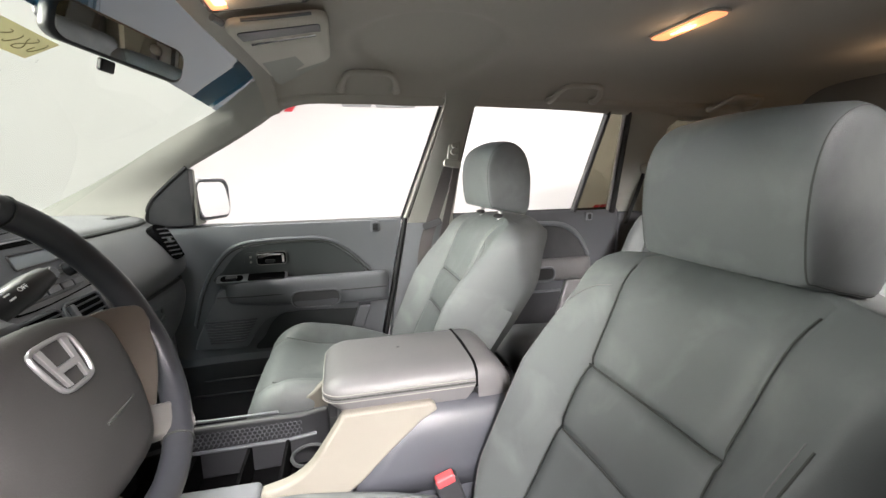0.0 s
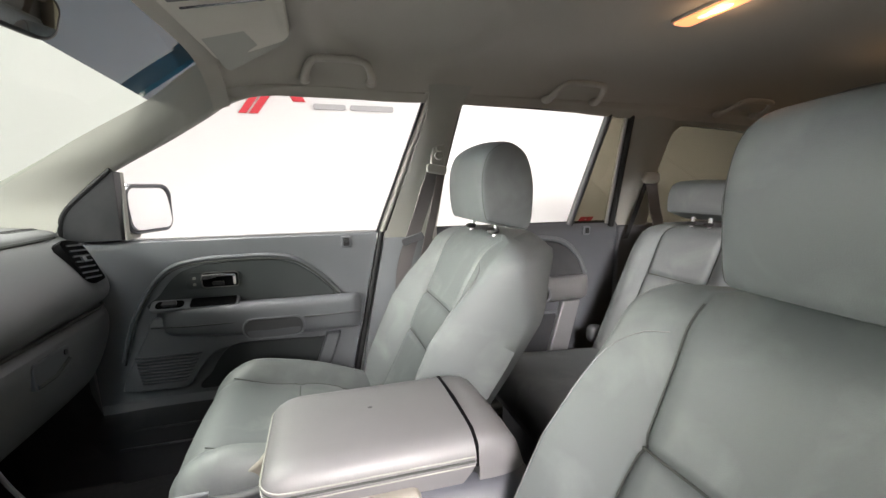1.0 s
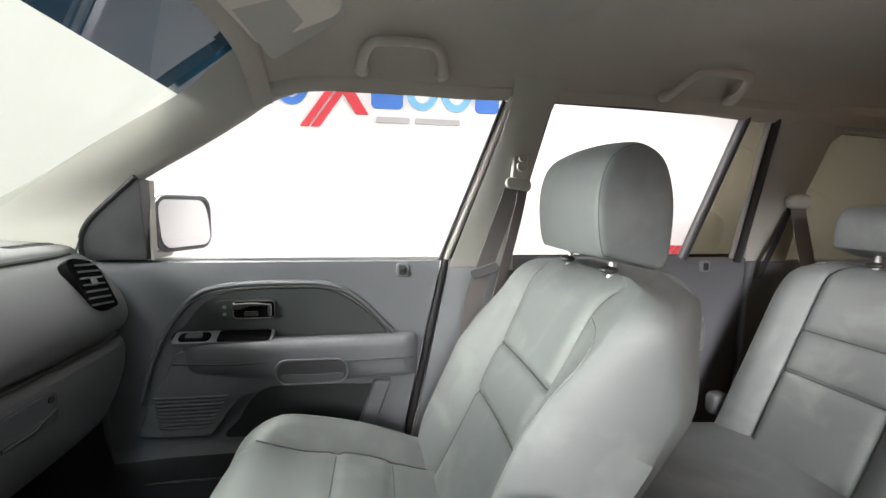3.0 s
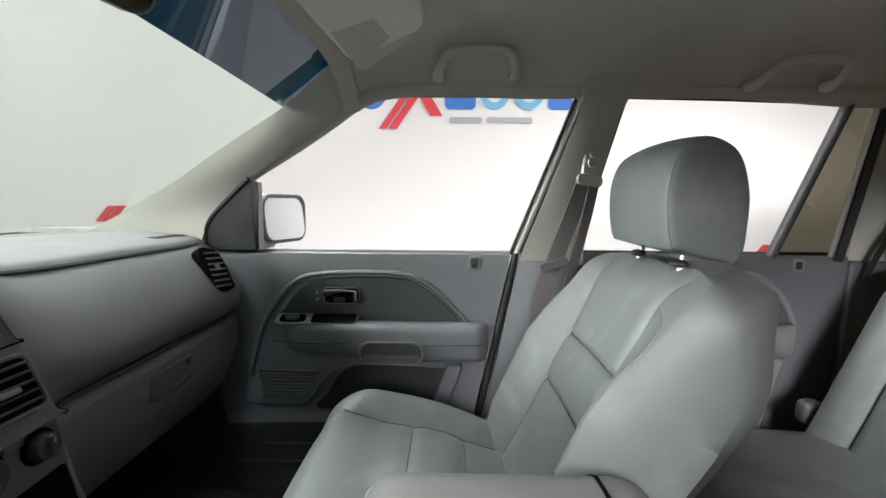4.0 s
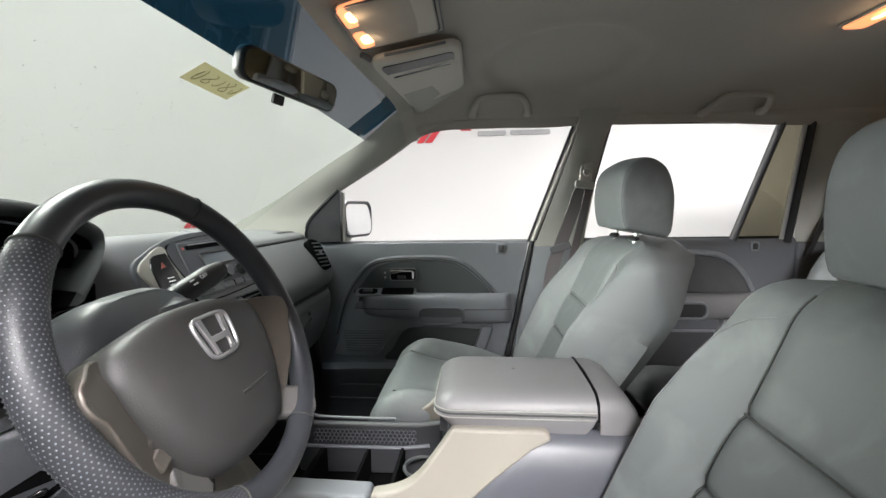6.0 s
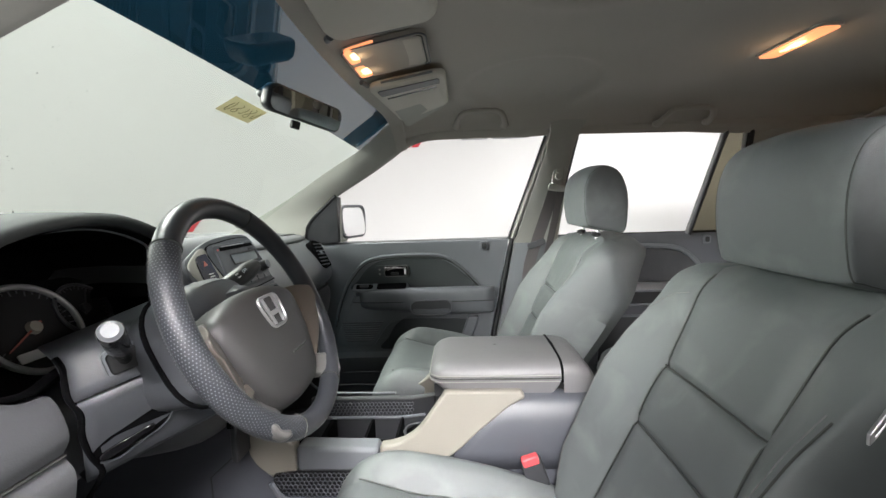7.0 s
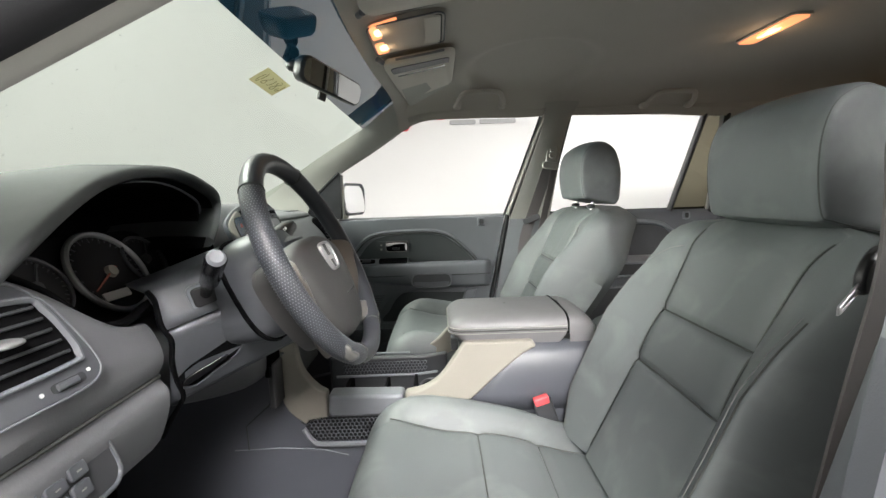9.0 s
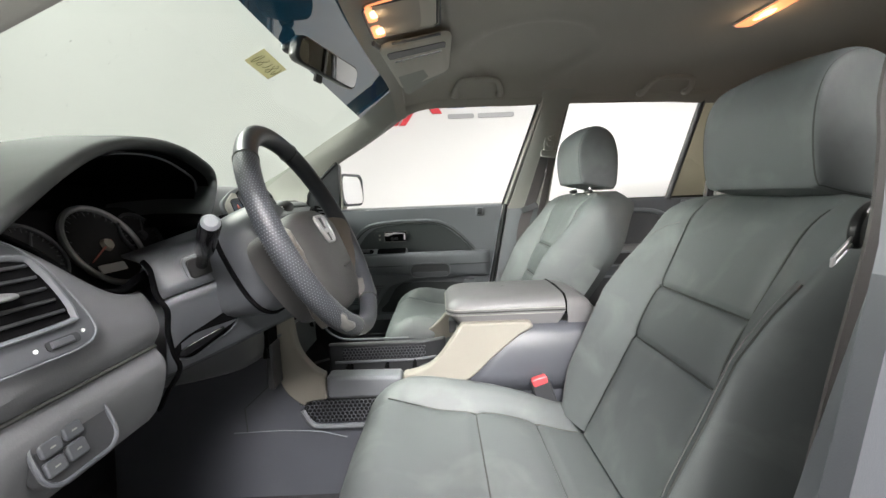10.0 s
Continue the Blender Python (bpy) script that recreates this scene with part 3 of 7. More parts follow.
# rear door on the driver's side: plain closed panel below its open window
structure("door_3", Shape().prism([(0.10, 0.42), (0.10, 1.13), (0.86, 1.13), (0.86, 0.42)], "y", -0.84, -0.78), PLASTIC, "grey rear door panel on the driver's side", "door", bevel=0.02)


# ---- front passenger door ----
def door_rear_x(z):
    return -0.088 - 0.205 * (1.14 - z)


def door_1():
    t = thing("door_1", (-0.5, 0.78, 0.45), "closed grey front passenger door with its window rolled down", "car door", kind="structure")
    prof = [(0.83, 1.12), (0.80, 1.146), (0.782, 1.148), (0.772, 1.140), (0.768, 1.12), (0.768, 1.05), (0.772, 0.95), (0.776, 0.90), (0.776, 0.84), (0.776, 0.77), (0.776, 0.72), (0.768, 0.678), (0.742, 0.662), (0.735, 0.64), (0.740, 0.58), (0.758, 0.50), (0.772, 0.425)]
    rows = []
    for y, z in prof:
        xr = door_rear_x(z)
        xf = lerp_table([(0.46, -0.86), (0.50, -0.87), (0.58, -0.905), (0.66, -0.87), (0.68, -0.897), (0.73, -0.914), (0.81, -0.898), (0.93, -0.862), (1.0, -0.88), (1.06, -0.93)], z)
        rows.append([(xf + (xr - xf) * i / 30, y - 0.012 * math.exp(-((xr - xf) * i / 30 / 0.08) ** 2), z) for i in range(31)])
    for a, b, nm, mat, label in ((0, 13, "panel", PLASTIC_MID, "grey moulded door panel"), (12, len(prof), "lower_panel", PLASTIC_DARK, "dark lower panel")):
        s = Shape().grid(rows[a:b])
        s.f.append(tuple(i * 31 + 30 for i in range(b - a)))
        s.f.append(tuple(i * 31 for i in reversed(range(b - a))))
        part(nm, s, mat, t, label)
    # dark insert behind the handle with its raised lip
    out = curve([(-0.735, 0.945), (-0.715, 0.99), (-0.668, 1.045), (-0.61, 1.068), (-0.50, 1.076), (-0.38, 1.070), (-0.305, 1.032), (-0.230, 0.955), (-0.26, 0.940), (-0.45, 0.935)], 6, True)
    part("insert", Shape().prism(out, "y", 0.764, 0.80), INSERT, t, "dark grey recessed insert", bevel=0.004)
    lip = curve([(-0.822, 0.80), (-0.80, 0.88), (-0.782, 0.93), (-0.748, 0.995), (-0.69, 1.06), (-0.62, 1.083), (-0.50, 1.089), (-0.375, 1.083), (-0.298, 1.042), (-0.214, 0.955)], 8)
    part("insert_lip", Shape().tube([(x, 0.768, z) for x, z in lip], 0.009, 10, flat=0.8), PLASTIC_MID, t, "rounded lip")
    part("insert_groove", Shape().tube([(x + 0.004, 0.7585, z - 0.009) for x, z in lip], 0.0028, 6), SEAM, t, "dark joint line")
    # armrest
    rings = []
    for i in range(29):
        u = i / 28
        x = -0.735 + 0.59 * u
        grow = min(1, (u / 0.09)) ** 0.5 if u < 0.09 else 1
        top = 0.958 - 0.004 * u
        bot = 0.872 - 0.032 * min(1, u * 1.6)
        dep = (0.050 + 0.018 * math.sin(math.pi * min(1, u * 1.1))) * grow
        if u > 0.93:
            dep *= math.sqrt(max(0.05, 1 - ((u - 0.93) / 0.075) ** 2))
        y0 = 0.778
        ring = [(x, y0, top), (x, y0 - dep * 0.65, top + 0.002), (x, y0 - dep * 0.92, top - 0.006), (x, y0 - dep, top - 0.02),
                (x, y0 - dep, top - 0.045), (x, y0 - dep * 0.97, bot + 0.03), (x, y0 - dep * 0.85, bot + 0.008), (x, y0 - dep * 0.55, bot), (x, y0, bot - 0.004)]
        rings.append(ring)
    part("armrest", Shape().loft(rings), PLASTIC_MID, t, "padded grey armrest", sub=1, angle=60)
    part("armrest_joint", Shape().tube([(-0.735 + 0.245 * i / 10, 0.7135 + 0.016 * (1 - min(1, i / 4)), 0.902) for i in range(11)], 0.002, 6), SEAM, t)
    part("armrest_joint", Shape().tube([(-0.325 + 0.165 * i / 10, 0.7075 + 0.006 * (i / 10) ** 2, 0.902) for i in range(11)], 0.002, 6), SEAM, t)
    # pull cup: frame, and flat plates painted as its shaded hollow and lit lip
    cup = rounded(-0.495, 0.850, -0.326, 0.910, 0.026)
    ring_o = [(x, 0.7035, z) for x, z in cup]
    part("pull_cup_rim", Shape().tube(ring_o, 0.0024, 8, True), PLASTIC_MID, t, "raised rim of the pull cup")
    part("pull_cup", Shape().prism(rounded(-0.491, 0.854, -0.330, 0.906, 0.023), "y", 0.7025, 0.71), PLASTIC_DARK, t, "dark flat plate painted as the shaded pull cup")
    lip = [(-0.486, 0.872), (-0.470, 0.876), (-0.41, 0.874), (-0.35, 0.876), (-0.335, 0.872), (-0.340, 0.860), (-0.355, 0.853), (-0.41, 0.851), (-0.465, 0.853), (-0.481, 0.860)]
    part("pull_cup_floor", Shape().prism(curve(lip, 3, True), "y", 0.7018, 0.71), PLASTIC, t, "lighter plate painted as the lit lower lip of the pull cup", bevel=0.002)
    # switch plate on the armrest top
    tilt = Matrix.Translation((0, 0.744, 0.960)) @ Matrix.Rotation(radians(26), 4, "X") @ Matrix.Translation((0, -0.744, -0.960))
    part("switch_plate", Shape().prism(rounded(-0.735, 0.722, -0.505, 0.766, 0.01), "z", 0.952, 0.9645, tilt), PLASTIC_MID, t, "switch plate", bevel=0.003)
    part("switch", Shape().prism(rounded(-0.722, 0.727, -0.650, 0.757, 0.012), "z", 0.962, 0.9675, tilt), MATT_BLACK, t, "black window switch recess", bevel=0.002)
    part("switch_key", Shape().prism(rounded(-0.705, 0.732, -0.668, 0.750, 0.006), "z", 0.965, 0.973, tilt), PLASTIC_DARK, t, bevel=0.002)
    part("tray", Shape().prism(rounded(-0.634, 0.724, -0.513, 0.762, 0.006), "z", 0.962, 0.9665, tilt), MATT_BLACK, t, "small dark tray", bevel=0.001)
    # inner handle
    part("handle_plate", Shape().prism(rounded(-0.645, 1.0, -0.500, 1.048, 0.014), "y", 0.7605, 0.77), INSERT, t, "dark handle plate", bevel=0.002)
    bowl = rounded(-0.604, 1.002, -0.506, 1.046, 0.010)
    part("handle_bowl", Shape().prism(bowl, "y", 0.7585, 0.765), MATT_BLACK, t, "black bowl", bevel=0.001)
    part("bowl_rim", Shape().tube([(x, 0.7585, z) for x, z in bowl], 0.0016, 8, True), SATIN, t, "satin rim")
    hb = part("handle", Shape().prism([(-0.606, 1.026), (-0.600, 1.042), (-0.560, 1.044), (-0.512, 1.040), (-0.512, 1.035), (-0.560, 1.034), (-0.585, 1.026)], "y", 0.745, 0.757), CHROME, t, "chrome pull handle", bevel=0.003)
    part("handle_end", Shape().prism(rounded(-0.521, 1.008, -0.511, 1.036, 0.004), "y", 0.748, 0.757), CHROME, hb, bevel=0.002)
    part("handle_key", Shape().prism(rounded(-0.577, 1.008, -0.545, 1.020, 0.004), "y", 0.752, 0.759), BLACK, t, bevel=0.002)
    for z in (1.013, 1.031):
        part("lock_mark", Shape().prism(rounded(-0.628, z - 0.004, -0.620, z + 0.004, 0.002), "y", 0.7590, 0.7615), STITCH, t)
    # lock slide near the rear top corner
    part("lock_bezel", Shape().prism(rounded(-0.204, 1.100, -0.172, 1.136, 0.007), "y", 0.7615, 0.772), PLASTIC_MID, t, bevel=0.003)
    part("lock_slot", Shape().prism(rounded(-0.197, 1.105, -0.179, 1.131, 0.004), "y", 0.7600, 0.766), BLACK, t)
    part("lock_slide", Shape().prism(rounded(-0.194, 1.116, -0.182, 1.128, 0.003), "y", 0.7570, 0.764), PLASTIC_DARK, t, bevel=0.002)
    # speaker housing with slats
    hs = curve([(-0.722, 0.925), (-0.752, 0.88), (-0.788, 0.81), (-0.822, 0.735), (-0.812, 0.716), (-0.70, 0.711), (-0.658, 0.716), (-0.628, 0.76), (-0.586, 0.806), (-0.52, 0.828), (-0.48, 0.87), (-0.6, 0.91)], 5, True)
    part("speaker_housing", Shape().prism(hs, "y", 0.744, 0.79), PLASTIC_MID, t, "raised speaker housing", bevel=0.012, seg=4)
    for k in range(9):
        z = 0.736 + 0.0096 * k
        a, b = -0.775 - 0.0015 * k, -0.662 + 0.0055 * k
        part("slat", Shape().tube([(a, 0.744, z), (a + 0.01, 0.7395, z), (b - 0.01, 0.7395, z), (b, 0.744, z)], 0.0030, 6), PLASTIC, t)
    # map pocket, a flat plate darkened for the hollow's shade
    pk = curve([(-0.62, 0.685), (-0.60, 0.74), (-0.56, 0.80), (-0.50, 0.818), (-0.30, 0.812), (-0.265, 0.80), (-0.30, 0.70), (-0.33, 0.685)], 5, True)
    part("map_pocket", Shape().prism(pk, "y", 0.770, 0.79), INSERT, t, "dark plate painted as the shaded map pocket hollow", bevel=0.003)
    part("pocket_post", Shape().prism([(-0.262, 0.826), (-0.215, 0.826), (-0.262, 0.69), (-0.31, 0.69)], "y", 0.755, 0.79), PLASTIC_MID, t, bevel=0.008)
    for z in (0.60, 0.545):
        part("cover_rib", Shape().tube([(-0.85, 0.738, z), (-0.25, 0.738, z)], 0.004, 6), PLASTIC_DARK, t)
    # rear edge seal and window frame
    part("edge_seal", Shape().tube([(door_rear_x(z) + 0.014, 0.778, z) for z in (1.145, 1.0, 0.85, 0.70, 0.5)], 0.010, 10), RUBBER, t, "black rubber edge seal")
    part("belt_seal", Shape().box(-0.80, 0.778, 1.143, -0.09, 0.790, 1.151), SILVER, t, "thin grey window belt seal", bevel=0.002)
    fu = [(-0.094 + 0.135 * k / 10, glass_y(1.14 + 0.395 * k / 10), 1.14 + 0.395 * k / 10) for k in range(11)]
    part("window_frame", Shape().tube([(x + 0.004, y + 0.004, z) for x, y, z in fu], 0.0042, 8), RUBBER, t, "black window channel")
    part("frame_plate", Shape().grid([[(x + d, y + 0.012, z) for x, y, z in fu] for d in (0.004, 0.075)]), PILLAR, t, "pale frame plate", solid=0.004)
    part("frame_trim", Shape().tube([(x + 0.022, y - 0.002, z + 0.006) for x, y, z in fu], 0.007, 8), PILLAR, t, "satin frame edge")
    part("frame_seal", Shape().tube([(x + 0.036, y - 0.002, z + 0.008) for x, y, z in fu], 0.004, 8), RUBBER, t)
    # dark triangular cover at the mirror
    tri = curve([(-0.917, 1.150), (-0.914, 1.185), (-0.905, 1.212), (-0.885, 1.240), (-0.850, 1.272), (-0.800, 1.314), (-0.772, 1.337)], 3) + [(-0.768, 1.334), (-0.786, 1.150)]
    s = Shape()
    s.loft([[(x, glass_y(z) - 0.022, z) for x, z in tri], [(x, glass_y(z) + 0.02, z) for x, z in tri]])
    part("mirror_cover", s, PLASTIC_DARK, t, "dark triangular mirror cover", bevel=0.005)
    part("mirror_cover_seal", Shape().tube([(x - 0.002, glass_y(z) - 0.022, z + 0.003) for x, z in tri[:19]], 0.006, 8), RUBBER, t, "black rubber edge")
    part("sail_edge", Shape().box(-0.779, 0.752, 1.15, -0.773, 0.775, 1.335), PILLAR, t, bevel=0.002)
    return t


door_1()


def door_2():
    """Rear door: panel, divider bar and dark fixed quarter pane; its main window is rolled down."""
    t = thing("door_2", (0.45, 0.81, 0.45), "closed grey rear passenger door with its window rolled down", "car door", kind="structure")
    prof = [(0.86, 1.11), (0.83, 1.144), (0.815, 1.146), (0.805, 1.136), (0.800, 1.11), (0.800, 1.02), (0.806, 0.94), (0.81, 0.80), (0.81, 0.60), (0.80, 0.48), (0.86, 0.44)]
    n = 20
    rows = [[(0.09 + 0.775 * i / n + (0.0 if z > 0.8 else (0.8 - z) * -0.1 * i / n), y, z) for i in range(n + 1)] for y, z in prof]
    s = Shape().grid(rows)
    part("panel", s, PLASTIC, t, "grey moulded rear door panel")
    out = curve([(0.20, 0.95), (0.24, 1.03), (0.33, 1.08), (0.50, 1.085), (0.60, 1.07), (0.67, 1.02), (0.71, 0.95), (0.5, 0.935)], 6, True)
    part("insert", Shape().prism(out, "y", 0.794, 0.83), PLASTIC_DARK, t, "dark recessed insert", bevel=0.004)
    lip = curve([(0.19, 0.945), (0.23, 1.035), (0.325, 1.09), (0.50, 1.095), (0.61, 1.08), (0.68, 1.025), (0.72, 0.95)], 8)
    part("insert_lip", Shape().tube([(x, 0.796, z) for x, z in lip], 0.010, 8), PLASTIC_MID, t)
    rings = []
    for i in range(17):
        u = i / 16
        x = 0.16 + 0.58 * u
        d = 0.068 * math.sqrt(max(0.04, 1 - abs(2 * u - 1) ** 6))
        rings.append([(x, 0.81, 0.948), (x, 0.81 - d * 0.7, 0.95), (x, 0.81 - d, 0.93), (x, 0.81 - d, 0.88), (x, 0.81 - d * 0.8, 0.852), (x, 0.81, 0.845)])
    part("armrest", Shape().loft(rings), ARMREST, t, "padded grey armrest", sub=1, angle=60)
    # Flat black plate, painted for the shade in the pull cup.
    part("pull_cup", Shape().prism(rounded(0.36, 0.868, 0.53, 0.915, 0.02), "y", 0.738, 0.75), BLACK, t, "dark flat plate painted as the shaded pull cup")
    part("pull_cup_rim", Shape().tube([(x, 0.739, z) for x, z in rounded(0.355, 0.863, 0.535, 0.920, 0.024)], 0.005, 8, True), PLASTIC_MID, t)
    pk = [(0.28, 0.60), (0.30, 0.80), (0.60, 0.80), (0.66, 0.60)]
    # Map pocket is a flat plate too, dark to carry the hollow's shade.
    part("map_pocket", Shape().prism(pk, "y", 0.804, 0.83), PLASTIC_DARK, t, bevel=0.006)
    part("pocket_rim", Shape().tube([(x, 0.802, z) for x, z in curve(pk, 1, True)], 0.006, 6, True), PLASTIC_MID, t)
    part("lower_post", Shape().prism([(0.62, 0.845), (0.70, 0.845), (0.62, 0.52), (0.53, 0.52)], "y", 0.785, 0.82), SILVER, t, "pale lower post", bevel=0.008)
    part("lock_bezel", Shape().prism(rounded(0.705, 1.098, 0.737, 1.132, 0.007), "y", 0.794, 0.806), PLASTIC_MID, t, bevel=0.003)
    part("lock_slide", Shape().prism(rounded(0.713, 1.104, 0.729, 1.126, 0.004), "y", 0.790, 0.800), BLACK, t, bevel=0.002)
    def line(p, q, n=8):
        return [(p[0] + (q[0] - p[0]) * i / n, glass_y(p[1] + (q[1] - p[1]) * i / n, 1), p[1] + (q[1] - p[1]) * i / n) for i in range(n + 1)]
    part("divider", Shape().tube(line((0.648, 1.14), (0.722, 1.535)), 0.016, 10, flat=0.7), RUBBER, t, "black divider bar")
    part("rear_frame", Shape().tube(line((0.835, 1.13), (0.812, 1.535)), 0.017, 10, flat=0.8), RUBBER, t, "black rear window channel")
    part("frame_highlight", Shape().tube(line((0.815, 1.14), (0.795, 1.53)), 0.007, 8), SILVER, t)
    part("front_frame", Shape().tube(line((0.095, 1.14), (0.172, 1.535)), 0.006, 8), RUBBER, t)
    s = Shape().grid([[(x, glass_y(z, 1) + 0.006, z) for x in (a, b)] for a, b, z in ((0.655, 0.815, 1.135), (0.695, 0.81, 1.34), (0.725, 0.80, 1.525))])
    part("quarter_pane", s, GLASS_DARK, t, "brownish fixed quarter pane")
    part("belt_seal", Shape().box(0.10, 0.815, 1.142, 0.83, 0.826, 1.15), RUBBER, t, bevel=0.002)
    part("top_seal", Shape().tube([(0.165, glass_y(1.545, 1), 1.546), (0.45, glass_y(1.54, 1), 1.541), (0.80, glass_y(1.53, 1), 1.531)], 0.006, 8), RUBBER, t)
    # roof-side filler between lining and window
    return t


door_2()
# lining edges over the side windows
s = Shape()
for sg in (1, -1):
    xs = [0.05 + 0.05 * i for i in range(32)]
    s.grid([[(x, sg * 0.655, lining_z(x, 0.655)) for x in xs], [(x, sg * 0.69, lining_z(x, 0.665) - 0.004 - 0.022 * smooth((x - 0.35) / 0.45)) for x in xs], [(x, sg * 0.715, lining_z(x, 0.665) + 0.006 - 0.022 * smooth((x - 0.35) / 0.45)) for x in xs]])
    xs = [-0.48 + 0.06 * i for i in range(10)]
    if sg > 0:
        s.grid([[(x, sg * 0.655, lining_z(x, 0.655)) for x in xs], [(x, sg * 0.672, 1.557 - 0.3 * max(0, -0.34 - x) ** 1.2 - 0.008 * smooth((-0.25 - x) / 0.12)) for x in xs], [(x, sg * 0.69, 1.563) for x in xs]])
structure("trim_roof_rail", s, HEADLINER, "greige cloth edge over the side windows", "trim", solid=0.006)


def side_mirror():
    t = thing("side_mirror", (-0.78, 0.85, 1.15), "white outside door mirror beyond the passenger window", "door mirror")
    m = frame_of((-0.765, 0.875, 1.232), (0.34, 0.94, 0.0), (0, 0, 1))
    o = rounded(-0.088, -0.068, 0.088, 0.068, 0.032, 6)
    rings = []
    for k, (sc, d) in enumerate(((1.0, 0.012), (1.06, 0.008), (1.08, -0.005), (1.02, -0.04), (0.8, -0.075), (0.4, -0.095))):
        rings.append([m @ Vector((x * sc, y * sc, d)) for x, y in o])
    # the glass looks rearward and inward
    part("housing", Shape().loft(rings), PAINT, t, "white painted housing")
    part("mirror_pane", Shape().loft([[m @ Matrix.Rotation(radians(-6), 4, "X") @ Vector((x * 0.92, y * 0.92, d)) for x, y in o] for d in (0.0165, 0.0185)]), MIRROR, t, "mirror glass")
    part("rim", Shape().tube([m @ Vector((x * 0.98, y * 0.98, 0.015)) for x, y in o], 0.0055, 8, True), PLASTIC, t, "grey rim")
    part("foot", Shape().box(-0.81, 0.775, 1.148, -0.775, 0.86, 1.168), PILLAR, t, bevel=0.008)


side_mirror()


# ---- seats ----
SR = math.atan(0.475)
SU, SN = Vector((math.sin(SR), 0, math.cos(SR))), Vector((-math.cos(SR), 0, math.sin(SR)))


class BackForm:
    """The form of a front seat's backrest, in steps up the back (s), across (v) and forward (n)."""
    width = [(0, 0.215), (0.08, 0.24), (0.2, 0.246), (0.3, 0.246), (0.4, 0.245), (0.46, 0.246), (0.50, 0.242), (0.53, 0.222), (0.545, 0.188), (0.552, 0.13)]
    bolster = [(0, 0.03), (0.10, 0.050), (0.29, 0.054), (0.36, 0.040), (0.41, 0.024), (0.45, 0.012), (0.49, 0.006), (0.552, 0)]
    thick = [(0, 0.09), (0.15, 0.105), (0.3, 0.135), (0.44, 0.158), (0.52, 0.168), (0.545, 0.160), (0.552, 0.135)]
    seams = (0.231, 0.343)
    crest = 0.68

    def __init__(self, x, y, z, grow=1.0):
        self.o, self.g = Vector((x, y, z)), grow

    def insert(self, s):
        return lerp_table([(0, 0.13), (0.23, 0.124), (0.345, 0.121), (0.45, 0.128), (0.55, 0.14)], s)

    def n(self, s, v):
        w, b, hi = lerp_table(self.width, s), lerp_table(self.bolster, s), self.insert(s)
        hi = min(hi, w * 0.8)
        a = abs(v)
        drop = 0.04 * max(0, (s - 0.47) / 0.082) ** 2
        if a <= hi:
            n = -0.006 * (1 - (a / hi) ** 2) * smooth(s / 0.1)
            for q in self.seams:
                n -= 0.006 * math.exp(-((s - q) / 0.006) ** 2)
            n += 0.004 * math.sin(math.pi * min(1, max(0, (s - 0.238) / 0.107)))
        else:
            tt = (a - hi) / max(1e-6, w - hi)
            low = min(0.105, 0.75 * lerp_table(self.thick, s)) * (1 - 0.62 * smooth((s - 0.40) / 0.13))
            if tt < self.crest:
                q = tt / self.crest
                n = b * (0.5 * q + 0.5 * smooth(q))
            else:
                q = (tt - self.crest) / (1 - self.crest)
                n = b - (b + low) * (1 - math.sqrt(max(0, 1 - q ** 1.7)))
        n -= 0.009 * math.exp(-((a - hi) / 0.007) ** 2) * smooth((0.55 - s) / 0.03)
        return n - drop

    def at(self, s, v, lift=0.0):
        return self.o + SU * s + Vector((0, v, 0)) + SN * (self.n(s, v) + lift)

    def ring(self, s):
        w, hi, th = lerp_table(self.width, s), self.insert(s), lerp_table(self.thick, s)
        hi = min(hi, w * 0.8)
        vs = [hi * k for k in (0, 0.25, 0.5, 0.75, 0.9, 0.96, 1.0)] + [hi + (w - hi) * k for k in (0.05, 0.10, 0.2, 0.35, 0.5, 0.6, 0.65, 0.68, 0.71, 0.75, 0.8, 0.85, 0.9, 0.94, 0.97, 0.99, 1.0)]
        front = [-v for v in reversed(vs)] + vs[1:]
        drop = 0.04 * max(0, (s - 0.47) / 0.082) ** 2
        pts = [self.at(s, v) for v in front]
        def bk(v, n):
            v *= 1 - 0.34 * smooth((s - 0.40) / 0.13)
            return self.o + SU * (s + 0.036 * smooth((s - 0.40) / 0.15)) + Vector((0, v, 0)) + SN * (n - drop * 0.2)
        pts += [bk(w * 0.985, -th * 0.75), bk(w * 0.93, -th * 0.95), bk(w * 0.8, -th), bk(0, -th * 1.05), bk(-w * 0.8, -th), bk(-w * 0.93, -th * 0.95), bk(-w * 0.985, -th * 0.75)]
        return pts


